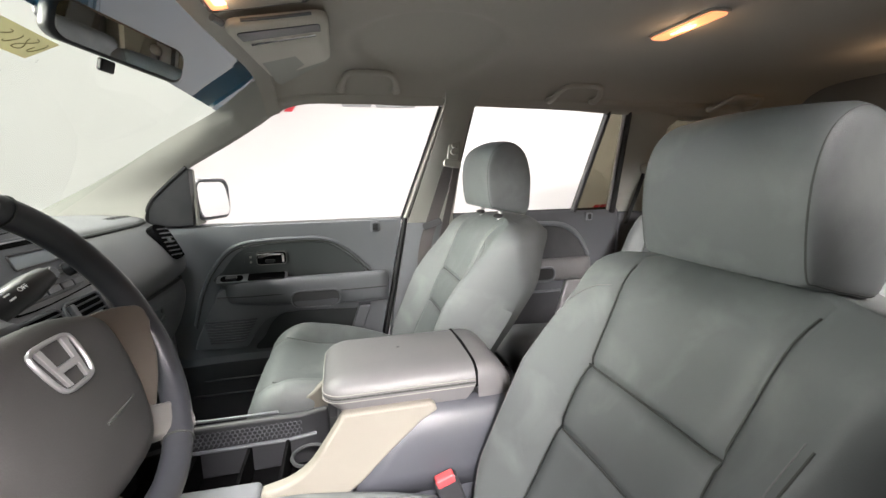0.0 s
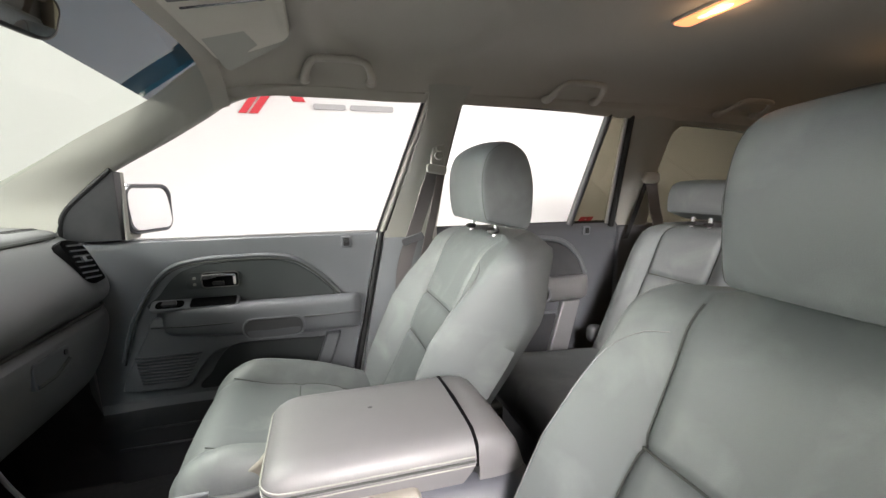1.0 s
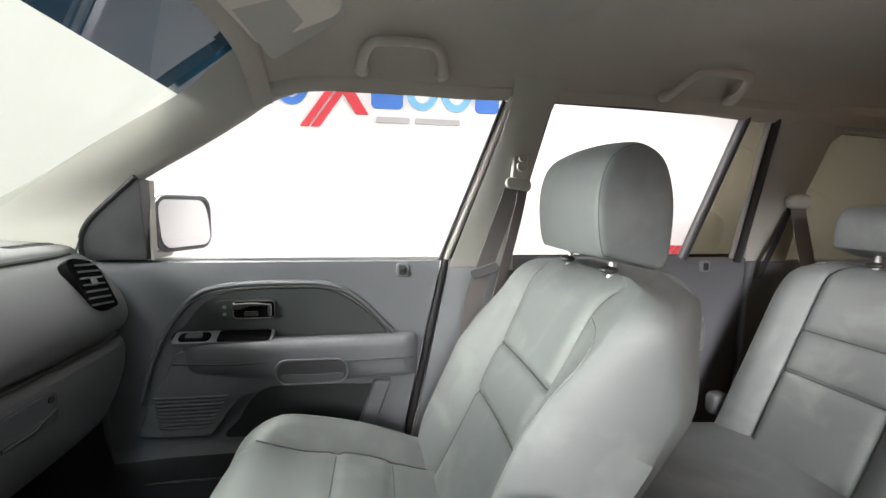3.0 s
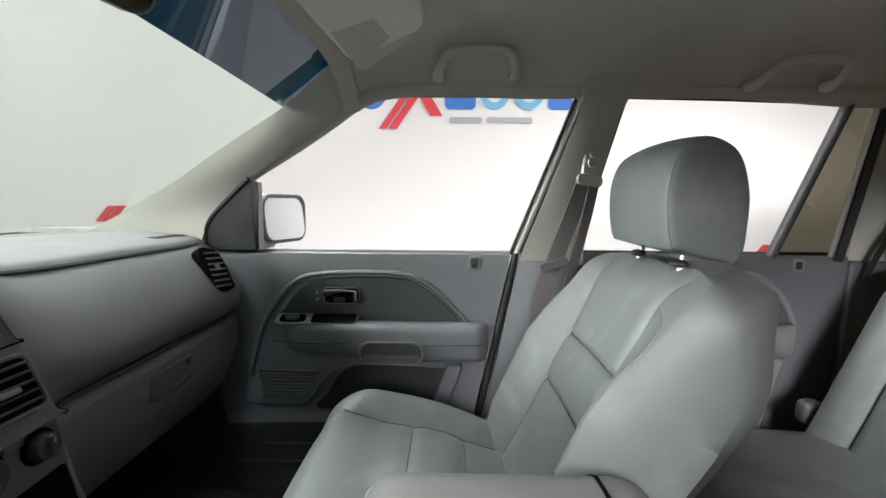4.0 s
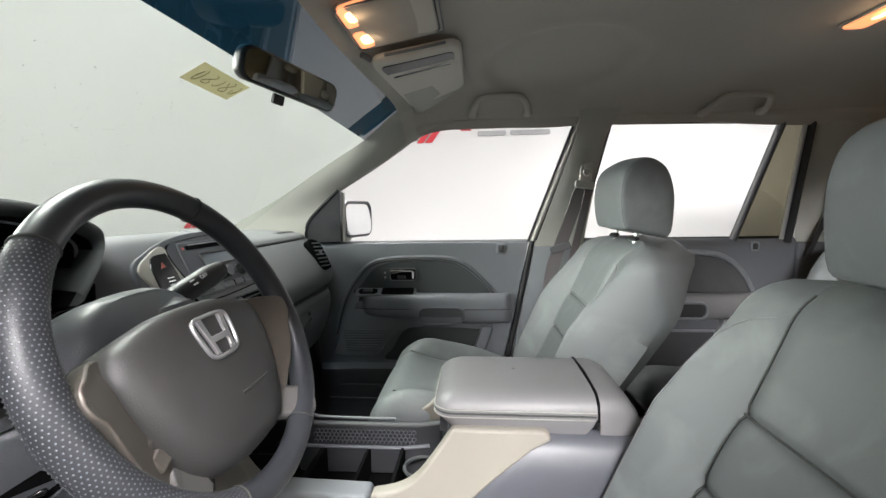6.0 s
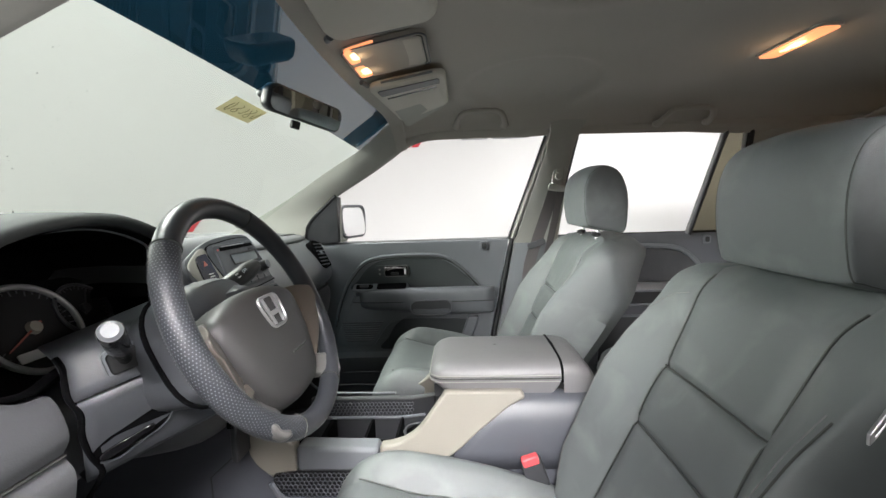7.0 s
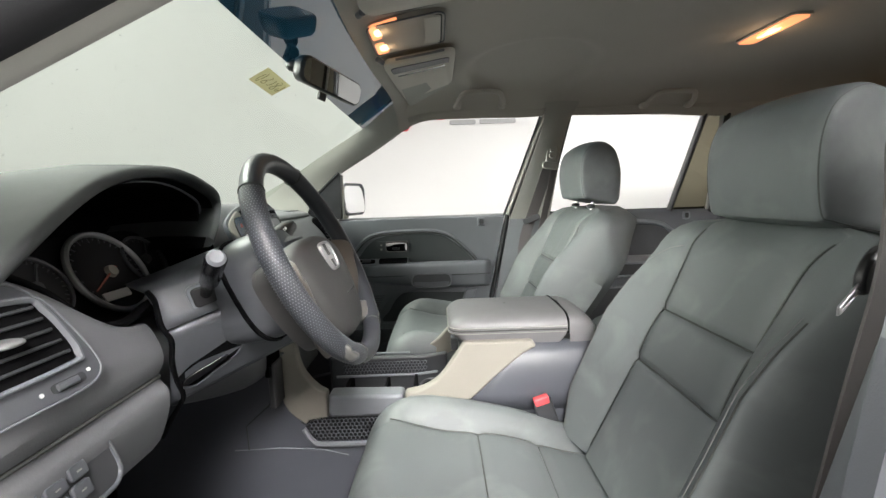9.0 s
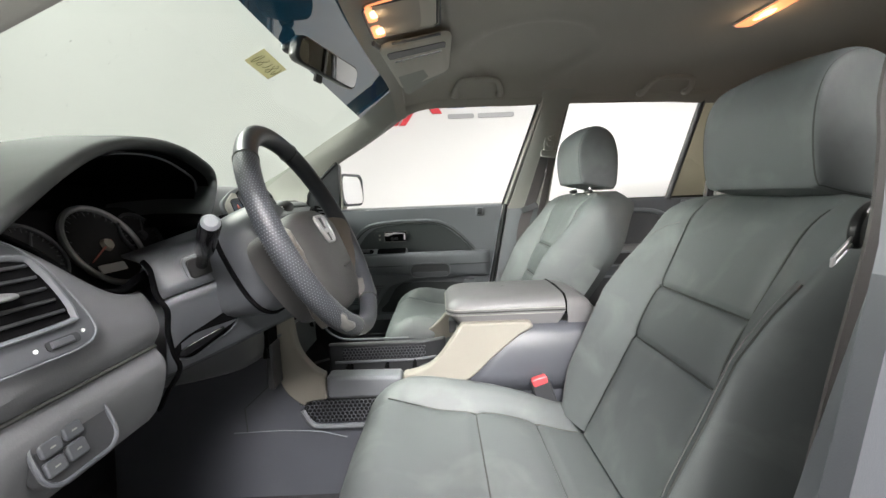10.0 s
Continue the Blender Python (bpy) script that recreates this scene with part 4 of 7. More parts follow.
def headrest_parts(t, c, size, lean, posts, post_z, back=0.0):
    """A padded headrest with end seams, on two chrome posts. size: depth, width, height."""
    d, w, h = size
    m = Matrix.Translation(c) @ Matrix.Rotation(lean, 4, "Y")
    prof = curve([(-0.43, -0.37), (-0.50, -0.08), (-0.475, 0.20), (-0.33, 0.405), (-0.02, 0.495), (0.31, 0.385), (0.47, 0.10), (0.49, -0.20), (0.42, -0.49), (0.12, -0.485), (-0.30, -0.42)], 5, True)
    rings, n, edge = [], 16, 0.017
    half = w / 2
    steps = [(1.0, half + 0.0045, 0.30), (1.0, half + 0.0035, 0.60), (1.0, half + 0.001, 0.84)] + [(0.0, half - edge + edge * math.sin(radians(a)), 1 - 0.21 * (1 - math.cos(radians(a))) * 0.55) for a in (75, 55, 35, 15)]
    rows = [(-y, k) for _, y, k in steps] + [(-half + edge + (w - 2 * edge) * i / n, 1.0) for i in range(n + 1)] + [(y, k) for _, y, k in reversed(steps)]
    for y, k in rows:
        crown = 1 - 0.07 * (y / half) ** 2
        rings.append([m @ Vector((p[0] * d * k - 0.006 * (1 - (y / half) ** 2) * (p[0] < 0), y, p[1] * k * (crown if p[1] > 0 else 1) * h)) for p in prof])
    pad = part("headrest", Shape().loft(rings), SEAT, t, "padded headrest", angle=70)
    for sg in (-1, 1):
        for y, k, r, mat in ((half - 0.0045, 0.955, 0.0013, SEAM), (half - 0.013, 0.994, 0.0007, STITCH)):
            line = [m @ Vector((p[0] * d * k, sg * y, p[1] * k * (0.93 if p[1] > 0 else 1) * h)) for p in prof]
            part("seam" if mat is SEAM else "stitch", Shape().tube(line, r, 6, True), mat, pad)
    for y in posts:
        p = Vector((c[0] - 0.005, y, c[2]))
        part("headrest_post", Shape().tube([(c[0] - 0.02 + back, y, post_z - 0.05), (c[0] - 0.004 + back, y, c[2] - h * 0.35)], 0.0058, 10), SILVER, t, "chrome post")
        part("post_guide", Shape().lens((c[0] - 0.016 + back, y, post_z - 0.004), (0.014, 0.017, 0.007)), BLACK, t, "black post guide")
    return pad


def front_seat(y, dx, cz, hz, hh, hy, label):
    t = thing("front_seat", (-0.2 + dx, y, 0.42), label, "car seat", "front seats")
    f = BackForm(-0.148 + dx, y, 0.70)
    ss = sorted(set([0.552 * k / 34 for k in range(35)] + [q + e for q in f.seams for e in (-0.012, -0.006, -0.003, 0, 0.003, 0.006, 0.012)]))
    back = part("backrest", Shape().loft([f.ring(s) for s in ss]), SEAT, t, "leather backrest with side bolsters", angle=75)
    hi = f.insert
    for sg in (-1, 1):
        part("seam", Shape().tube([f.at(s, sg * min(hi(s), lerp_table(f.width, s) * 0.8), 0.002) for s in [0.02 + 0.5 * k / 40 for k in range(41)]], 0.0015, 6), SEAM, back, "dark seam")
        line = [f.at(s, sg * (hi(s) + (lerp_table(f.width, s) - hi(s)) * f.crest * math.sqrt(max(0.02, 1 - max(0, (s - 0.40) / 0.075) ** 2))), 0.0006) for s in [0.04 + 0.434 * k / 44 for k in range(45)]]
        if sg * y > 0:
            part("seam", Shape().tube(line[:38], 0.0013, 6), SEAM, back, "dark seam on the bolster's crest")
            line = [p + Vector((0, -sg * 0.007, 0.004)) for p in line[:38]]
        part("stitch", Shape().tube(line, 0.0008, 6), ARMREST, back, "stitched line")
    for q in f.seams:
        part("seam", Shape().tube([f.at(q, -hi(q) + 2 * hi(q) * k / 20, 0.002) for k in range(21)], 0.0015, 6), SEAM, back, "dark seam")
    # hard back shell and recliner cover
    part("back_shell", Shape().loft([[f.o + SU * s + Vector((0, v * lerp_table(f.width, s), 0)) + SN * (-lerp_table(f.thick, s) * 1.05 - k) for v, k in ((-0.72, 0), (-0.66, 0.010), (0.66, 0.010), (0.72, 0))] for s in [0.03 + 0.36 * k / 10 for k in range(11)]]), PLASTIC, t, "grey hard back shell")
    sg = math.copysign(1, y)
    part("recliner_cover", Shape().prism(rounded(-0.19 + dx, 0.60, -0.06 + dx, 0.73, 0.04), "y", y + sg * 0.225, y + sg * 0.255), PLASTIC, t, "grey recliner cover", bevel=0.01)
    # cushion
    x0, x1 = -0.565 + dx * 0.1, -0.045 + dx
    W = 0.245
    def topz(x, v):
        u = (x - x0) / (x1 - x0)
        a = abs(v)
        z = cz + 0.022 * math.exp(-((u - 0.05) / 0.25) ** 2) - 0.035 * u - 0.050 * smooth((u - 0.35) / 0.65)
        hi = 0.15
        if a > hi:
            tt = (a - hi) / (W - hi)
            b = 0.034 * smooth(min(1, u / 0.3)) * (1 - 0.55 * smooth((u - 0.5) / 0.5)) + 0.006
            z += b * smooth(tt / 0.5) if tt < 0.5 else b - (b + 0.04) * (1 - math.sqrt(max(0, 1 - ((tt - 0.5) / 0.5) ** 2)))
        else:
            for q in (0.44, 0.66):
                z -= 0.006 * math.exp(-((u - q) / 0.014) ** 2)
            z += 0.004 * math.cos(math.pi * (u - 0.55) / 0.22) * smooth((u - 0.2) / 0.1)
        z -= 0.008 * math.exp(-((a - hi) / 0.007) ** 2) * smooth((u - 0.10) / 0.15)
        return z
    vs = [0, 0.04, 0.08, 0.11, 0.135, 0.144, 0.15, 0.156, 0.165, 0.18, 0.195, 0.21, 0.225, 0.235, 0.241, 0.245]
    vv = [-v for v in reversed(vs)] + vs[1:]
    rings = [(x0 + 0.095 * (1 - math.sin(math.pi / 2 * (1 - k / 8))), 0.11 * (1 - math.cos(math.pi / 2 * (1 - k / 8)))) for k in range(9)]
    secs = []
    for x, dz in [(rings[0][0], 0.15), *rings] + [(x0 + 0.095 + (x1 - x0 - 0.095) * k / 40, 0) for k in range(1, 41)]:
        squeeze = 1 - 0.10 * smooth(dz / 0.12)
        sec = [(x + 0.02 * (abs(v) / W) ** 3 * (1 if x < x0 + 0.1 else 0), y + v * squeeze, max(topz(max(x, x0 + 0.06), v) - dz, 0.575)) for v in vv]
        sec += [(x + 0.02, y + W * 0.97, 0.60), (x + 0.02, y + W * 0.9, 0.555), (x + 0.02, y - W * 0.9, 0.555), (x + 0.02, y - W * 0.97, 0.60)]
        secs.append(sec)
    cu = part("cushion", Shape().loft(secs), SEAT, t, "leather seat cushion", angle=75)
    for sg in (-1, 1):
        part("seam", Shape().tube([(x, y + sg * 0.15, topz(x, sg * 0.15) + 0.002) for x in [x0 + 0.07 + 0.40 * k / 30 for k in range(31)]], 0.0014, 6), SEAM, cu)
    for u in (0.44, 0.66):
        x = x0 + (x1 - x0) * u
        part("seam", Shape().tube([(x, y - 0.15 + 0.3 * k / 16, topz(x, -0.15 + 0.3 * k / 16) + 0.002) for k in range(17)], 0.0014, 6), SEAM, cu)
    part("seat_base", Shape().prism([(x0 + 0.06, 0.47), (x0 + 0.04, 0.585), (x1, 0.585), (x1 - 0.02, 0.47)], "y", y - 0.225, y + 0.225), PLASTIC, t, "grey side valance", bevel=0.015)
    for sg in (-1, 1):
        part("seat_rail", Shape().box(x0 + 0.08, y + sg * 0.18 - 0.02, 0.42, x1 + 0.03, y + sg * 0.18 + 0.02, 0.475), BLACK, t, "black floor rail", bevel=0.004)
    headrest_parts(t, (0.134 + dx, y + hy, hz), (0.127, 0.240, hh), 0.0, (y + hy - 0.075, y + hy + 0.075), 1.190, 0.03 if y < 0 else 0.0)
    return t


front_seat(0.378, 0.0, 0.795, 1.292, 0.200, 0.0, "grey-green leather front passenger seat with seams and headrest")
front_seat(-0.360, 0.062, 0.762, 1.276, 0.210, -0.011, "grey-green leather driver's seat with light scuffs and headrest").location.z -= 0.009


def rear_bench():
    t = thing("rear_bench", (0.8, 0.0, 0.42), "grey leather second-row bench seat with three backrest sections", "bench seat")
    r = math.atan(0.42)
    u3, n3 = Vector((math.sin(r), 0, math.cos(r))), Vector((-math.cos(r), 0, math.sin(r)))
    def section(y0, y1, ins, top, seams, name):
        o = Vector((0.66, 0, 0.70))
        yc, w = (y0 + y1) / 2, (y1 - y0) / 2
        def n(s, v):
            a = abs(v)
            e = 0.028 * (1 - math.sqrt(max(0, 1 - max(0, (a - (w - 0.05)) / 0.05) ** 2)))
            val = -e * 1.4 - 0.06 * max(0, (s - (top - 0.06)) / 0.06) ** 2
            if ins:
                val += 0.018 * smooth((a - ins) / 0.05) * smooth((top - s) / 0.15)
                val -= 0.008 * math.exp(-((a - ins) / 0.007) ** 2)
                if a < ins:
                    for q in seams:
                        val -= 0.007 * math.exp(-((s - q) / 0.007) ** 2)
            return val
        def at(s, v, lift=0.0):
            ww = w * (1 - 0.22 * max(0, (s - (top - 0.09)) / 0.09) ** 2) if ins else w
            return o + u3 * s + Vector((0, yc + v / w * ww, 0)) + n3 * (n(s, v) + lift)
        vs = sorted(set([-w + 2 * w * k / 20 for k in range(21)] + [sg * (ins + e) for sg in (-1, 1) for e in (-0.01, -0.005, 0, 0.005, 0.01)] if ins else [-w + 2 * w * k / 14 for k in range(15)]) | {-w + 0.01, -w + 0.003, w - 0.01, w - 0.003})
        ss = sorted(set([top * k / 26 for k in range(27)] + [q + e for q in seams for e in (-0.008, -0.004, 0, 0.004, 0.008)]))
        rings = []
        for s in ss:
            th = 0.13 - 0.05 * smooth((s - top + 0.1) / 0.1)
            ring = [at(s, v) for v in vs]
            ring += [o + u3 * s + Vector((0, yc + k * w, 0)) - n3 * th for k in (0.9, -0.9)]
            rings.append(ring)
        b = part(name, Shape().loft(rings), SEAT, t, "leather backrest section", angle=75)
        if ins:
            for sg in (-1, 1):
                part("seam", Shape().tube([at(top * 0.97 * k / 30, sg * ins, 0.002) for k in range(31)], 0.0014, 6), SEAM, b)
            for q in seams:
                part("seam", Shape().tube([at(q, -ins + 2 * ins * k / 12, 0.002) for k in range(13)], 0.0014, 6), SEAM, b)
        return b
    k = math.cos(r)
    seams = ((0.895 - 0.70) / k, (0.995 - 0.70) / k)
    section(0.215, 0.66, 0.113, 0.52, seams, "backrest")
    section(-0.205, 0.205, 0, 0.50, (), "backrest")
    section(-0.66, -0.215, 0.113, 0.52, seams, "backrest")
    for y in (0.450, -0.450):
        headrest_parts(t, (0.905, y, 1.240), (0.10, 0.208, 0.122), radians(8), (y - 0.032, y + 0.032), 1.166)
    # cushion
    secs = []
    for i in range(27):
        u = i / 26
        x = 0.24 + 0.50 * u
        dz = 0.09 * (1 - math.sqrt(max(0, 1 - max(0, (0.16 - u) / 0.16) ** 2)))
        sec = [(x, -0.68 + 1.36 * j / 30, 0.745 - dz - 0.03 * u - 0.03 * max(0, (abs(-0.68 + 1.36 * j / 30) - 0.58) / 0.1) ** 2) for j in range(31)]
        sec += [(x + 0.02, 0.68, 0.60), (x + 0.02, -0.68, 0.60)]
        secs.append(sec)
    cu = part("cushion", Shape().loft(secs), SEAT, t, "long leather seat cushion", angle=75)
    part("seat_base", Shape().box(0.30, -0.64, 0.42, 0.74, 0.64, 0.61), PLASTIC_DARK, t, bevel=0.01)
    for x, y, r in ((0.69, 0.68, 0.028), (0.625, 0.20, 0.045)):
        part("recliner_cover", Shape().lens((x, y, 0.745), (r, r * 0.7, r * 1.15), 0.6, 0.6), PLASTIC if r > 0.03 else PLASTIC_DARK, t, "hinge cover")
    return t


rear_bench()


# ---- centre console ----
def console():
    t = thing("centre_console", (-0.35, 0, 0.42), "grey and beige centre console with padded lid and mesh pockets", "console")
    # lower body, both sides
    low = [(-1.16, 0.42), (-1.12, 0.86), (-0.80, 0.90), (-0.755, 0.83), (-0.70, 0.735), (-0.50, 0.735), (-0.33, 0.755), (0.012, 0.755), (0.03, 0.42)]
    for sg in (-1, 1):
        # Passenger side takes a darker plastic, carrying the footwell's shade in its colour.
        part("side_panel", Shape().prism(low if sg < 0 else [(-0.80, 0.42), (-0.765, 0.72), (-0.70, 0.735)] + low[5:], "y", sg * 0.128, sg * 0.150), CONSOLE if sg < 0 else PLASTIC_DARK, t, "side panel, blue-grey towards the driver, painted dark for shade beyond")
        up = [(0.1495, 0.750), (0.1495, 0.790), (0.147, 0.820), (0.141, 0.848), (0.131, 0.872), (0.117, 0.889), (0.100, 0.896), (0.080, 0.890)]
        part("flank", Shape().grid([[(x0 + (x1 - x0) * i / 8, sg * y, z) for i in range(9)] for (y, z), x0, x1 in [((y, z), -0.318 + 0.95 * max(0, z - 0.775), 0.012 - 0.10 * max(0, z - 0.80)) for y, z in up]]), CONSOLE, t, "blue-grey flank curving in under the armrest", angle=60, solid=0.003)
    part("rear_wall", Shape().box(-0.335, -0.127, 0.70, -0.32, 0.127, 0.885), PLASTIC_DARK, t, bevel=0.004)
    part("rear_body", Shape().prism([(-0.32, 0.50), (-0.32, 0.872), (-0.03, 0.872), (-0.005, 0.84), (0.008, 0.50)], "y", -0.098, 0.098), PLASTIC_MID, t, bevel=0.008)
    part("rear_face", Shape().prism([(-0.02, 0.50), (-0.02, 0.86), (-0.002, 0.86), (0.012, 0.50)], "y", -0.127, 0.127), PLASTIC_MID, t, "rear face", bevel=0.006)
    front = curve([(-0.708, 0.96), (-0.697, 0.875), (-0.668, 0.828), (-0.640, 0.808)], 5) + [(-0.640, 0.745)] + curve([(-0.690, 0.735), (-0.732, 0.775), (-0.752, 0.85), (-0.768, 0.95)], 5)
    rear = curve([(-0.462, 0.803), (-0.42, 0.812), (-0.385, 0.832), (-0.350, 0.872), (-0.322, 0.906)], 5) + [(-0.165, 0.906), (-0.155, 0.893)] + curve([(-0.19, 0.878), (-0.255, 0.832), (-0.312, 0.783), (-0.38, 0.755), (-0.462, 0.745)], 5)
    for sg in (-1, 1):
        a, b = (sg * 0.128, sg * 0.156)
        if sg < 0:
            part("beige_trim", Shape().prism(front, "y", a, b), BEIGE, t, "beige trim sweeping up to the dashboard", bevel=0.008, seg=4)
        s = Shape().prism(rear, "y", a, b)
        s.v = [(x, y - sg * 0.033 * max(0, (z - 0.80) / 0.106) ** 1.9, z) for x, y, z in s.v]
        part("beige_trim", s, BEIGE, t, "beige trim sweeping up to the armrest", bevel=0.006, seg=4)
        if sg < 0:
            part("grey_plate", Shape().prism([(-0.638, 0.752), (-0.637, 0.806), (-0.464, 0.802), (-0.464, 0.752)], "y", -0.161, -0.112), PLASTIC_MID, t, "smooth grey plate", bevel=0.010, seg=4)
        # pocket drawn as a flat black plate with a honeycomb mesh front
        part("pocket", Shape().prism(curve([(-0.69, 0.735), (-0.665, 0.752), (-0.50, 0.752), (-0.45, 0.752), (-0.45, 0.70), (-0.52, 0.698), (-0.655, 0.698), (-0.685, 0.715)], 3, True), "y", sg * 0.148, sg * 0.156), BLACK, t, "flat black plate behind the mesh")
        mesh = Shape()
        p = 0.0098
        for r in range(6):
            for c in range(25):
                cx, z = -0.682 + p * c + (p / 2 if r % 2 else 0), 0.702 + p * 0.87 * r
                if cx > -0.452 or (cx < -0.668 and not 0.715 < z < 0.742):
                    continue
                ring = [[(cx + rr * math.cos(a), sg * yy, z + rr * math.sin(a)) for a in (math.pi / 6 + math.pi / 3 * j for j in range(6))] for rr, yy in ((0.0057, 0.158), (0.0042, 0.1605))]
                mesh.grid(ring, close_u=True)
        part("mesh", mesh, PLASTIC, t, "honeycomb mesh of the side pocket")
        part("pocket_lip", Shape().tube(curve([(-0.695, sg * 0.158, 0.727), (-0.675, sg * 0.160, 0.697), (-0.64, sg * 0.162, 0.690), (-0.45, sg * 0.162, 0.690)], 5), 0.006, 8), PLASTIC_MID, t)
        part("panel_joint", Shape().tube([(-0.86, sg * 0.151, 0.676), (-0.75, sg * 0.151, 0.678), (-0.66, sg * 0.151, 0.672), (-0.60, sg * 0.151, 0.655)], 0.0012, 6), PLASTIC_MID, t, "pale joint line")
        part("panel_joint", Shape().tube([(-0.828, sg * 0.151, 0.676), (-0.829, sg * 0.151, 0.735), (-0.755, sg * 0.151, 0.800)], 0.0014, 6), SEAM, t)
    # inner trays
    # Black bin plastic, drawn blacker to stand for the shade down in it.
    part("bin_floor", Shape().box(-0.76, -0.12, 0.66, -0.32, 0.12, 0.672), MATT_BLACK, t, "black bin floor, drawn blacker for the bin's shade")
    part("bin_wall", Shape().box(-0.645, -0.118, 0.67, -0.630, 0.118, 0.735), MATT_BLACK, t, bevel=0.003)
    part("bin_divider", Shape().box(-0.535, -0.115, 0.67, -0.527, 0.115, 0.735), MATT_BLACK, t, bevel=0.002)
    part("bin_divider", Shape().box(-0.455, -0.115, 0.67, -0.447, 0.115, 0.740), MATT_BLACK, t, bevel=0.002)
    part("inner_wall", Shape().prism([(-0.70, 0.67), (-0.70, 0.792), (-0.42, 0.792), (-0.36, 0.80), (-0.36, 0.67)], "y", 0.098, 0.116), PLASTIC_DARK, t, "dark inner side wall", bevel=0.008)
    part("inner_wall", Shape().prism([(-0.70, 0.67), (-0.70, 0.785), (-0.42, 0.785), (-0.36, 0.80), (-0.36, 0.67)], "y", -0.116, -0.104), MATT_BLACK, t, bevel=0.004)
    mesh = Shape()
    for r in range(4):
        for c in range(24):
            x, z = -0.655 + 0.0098 * c + (0.0049 if r % 2 else 0), 0.748 + 0.0086 * r
            ring = [[(x + rr * math.cos(a), yy, z + rr * math.sin(a)) for a in (math.pi / 6 + math.pi / 3 * j for j in range(6))] for rr, yy in ((0.0057, 0.0975), (0.0042, 0.0955))]
            mesh.grid(ring, close_u=True)
    part("mesh", mesh, PLASTIC, t, "honeycomb mesh inside the tray")
    part("tray_rim", Shape().tube([(-0.68, 0.094, 0.738), (-0.45, 0.094, 0.738), (-0.39, 0.094, 0.745)], 0.004, 6), PLASTIC_MID, t)
    part("cup_holder", Shape().tube([(-0.40 + 0.036 * math.cos(a), 0.03 + 0.036 * math.sin(a), 0.735) for a in (2 * math.pi * j / 24 for j in range(24))], 0.004, 6, True), PLASTIC_DARK, t, "cup holder ring")
    # armrest lid
    def lid_out(e, rear, nose=0.0):
        fr, x0, x1, w = 0.034, -0.358 + e * 1.25 + nose, -0.078 - rear, 0.1125 - e
        r = max(0.012, fr - e * 0.5)
        out = [(x1, -w), (x1, w)]
        for cy, a in ((w - r, 90), (-w + r, 180)):
            out += [(x0 + r + r * math.cos(radians(a + 15 * k)), 0.002 + cy + r * math.sin(radians(a + 15 * k))) for k in range(7)]
        return out
    levels = [(0.876, 0.018, 0.062, 0.052), (0.879, 0.011, 0.046, 0.044), (0.886, 0.006, 0.030, 0.034), (0.897, 0.003, 0.016, 0.022), (0.911, 0.001, 0.006, 0.009), (0.924, 0.0, 0.0, 0.0), (0.9255, 0.0022, 0.0, 0.0), (0.9275, 0.0022, 0.0, 0.0),
              (0.929, 0.0, 0.0, 0.0), (0.936, 0.0012, 0.0, 0.0), (0.944, 0.0055, 0.0, 0.0), (0.951, 0.0125, 0.0, 0.0), (0.9555, 0.020, 0.0, 0.0), (0.9585, 0.030, 0.0, 0.0), (0.9605, 0.050, 0.0, 0.0), (0.9615, 0.080, 0.0, 0.0)]
    lid = part("armrest_lid", Shape().loft([[(x, y, z) for x, y in lid_out(e, r, nose)] for z, e, r, nose in levels]), ARMREST, t, "padded grey armrest lid with a stitched edge", angle=50)
    for z, r, mat, nm in ((0.9265, 0.0016, SEAM, "lid_joint"), (0.9335, 0.0011, STITCH, "lid_stitch"), (0.9205, 0.0010, STITCH, "lid_stitch")):
        part(nm, Shape().tube([(x, y, z) for x, y in lid_out(0.0010 if mat is SEAM else -0.0002, 0.0)[2:]] + [(-0.08, -0.1123 if mat is SEAM else -0.1127, z)], r, 6), mat, lid)
    part("lid_scar", Shape().lens((-0.208, 0.012, 0.9612), (0.004, 0.003, 0.0008)), SEAM, lid, "small dark nick")
    part("lid_catch", Shape().box(-0.352, -0.05, 0.860, -0.335, -0.015, 0.892), PLASTIC_DARK, t, "dark lid catch", bevel=0.003)
    # lid foot and rear hinge block
    part("lid_base", Shape().prism([(-0.315, 0.866), (-0.325, 0.888), (-0.08, 0.888), (-0.08, 0.866)], "y", -0.100, 0.102), ARMREST, t, bevel=0.012)
    part("hinge_gap", Shape().tube([(-0.075, -0.106, 0.915), (-0.075, -0.104, 0.945), (-0.075, -0.085, 0.957), (-0.075, 0.0, 0.9625), (-0.075, 0.088, 0.957), (-0.075, 0.108, 0.945), (-0.075, 0.110, 0.915)], 0.0032, 6), MATT_BLACK, t, "dark gap behind the lid")
    part("hinge_block", Shape().loft([[(x, 0.002 + sg_y, z) for sg_y, z in ((-w, 0.86), (-w, 0.905 + dz), (-w * 0.985, 0.932 + dz), (-w * 0.93, 0.948 + dz), (-w * 0.80, 0.956 + dz), (-w * 0.4, 0.959 + dz), (w * 0.4, 0.959 + dz), (w * 0.80, 0.956 + dz), (w * 0.93, 0.948 + dz), (w * 0.985, 0.932 + dz), (w, 0.905 + dz), (w, 0.86))] for x, w, dz in ((-0.072, 0.111, -0.001), (-0.055, 0.1115, 0.0), (-0.035, 0.111, -0.004), (-0.018, 0.109, -0.013), (-0.004, 0.105, -0.030), (0.004, 0.099, -0.052))]), ARMREST, t, "grey rear hinge block", angle=50)
    return t


console().location += Vector((0, 0.015, -0.011))


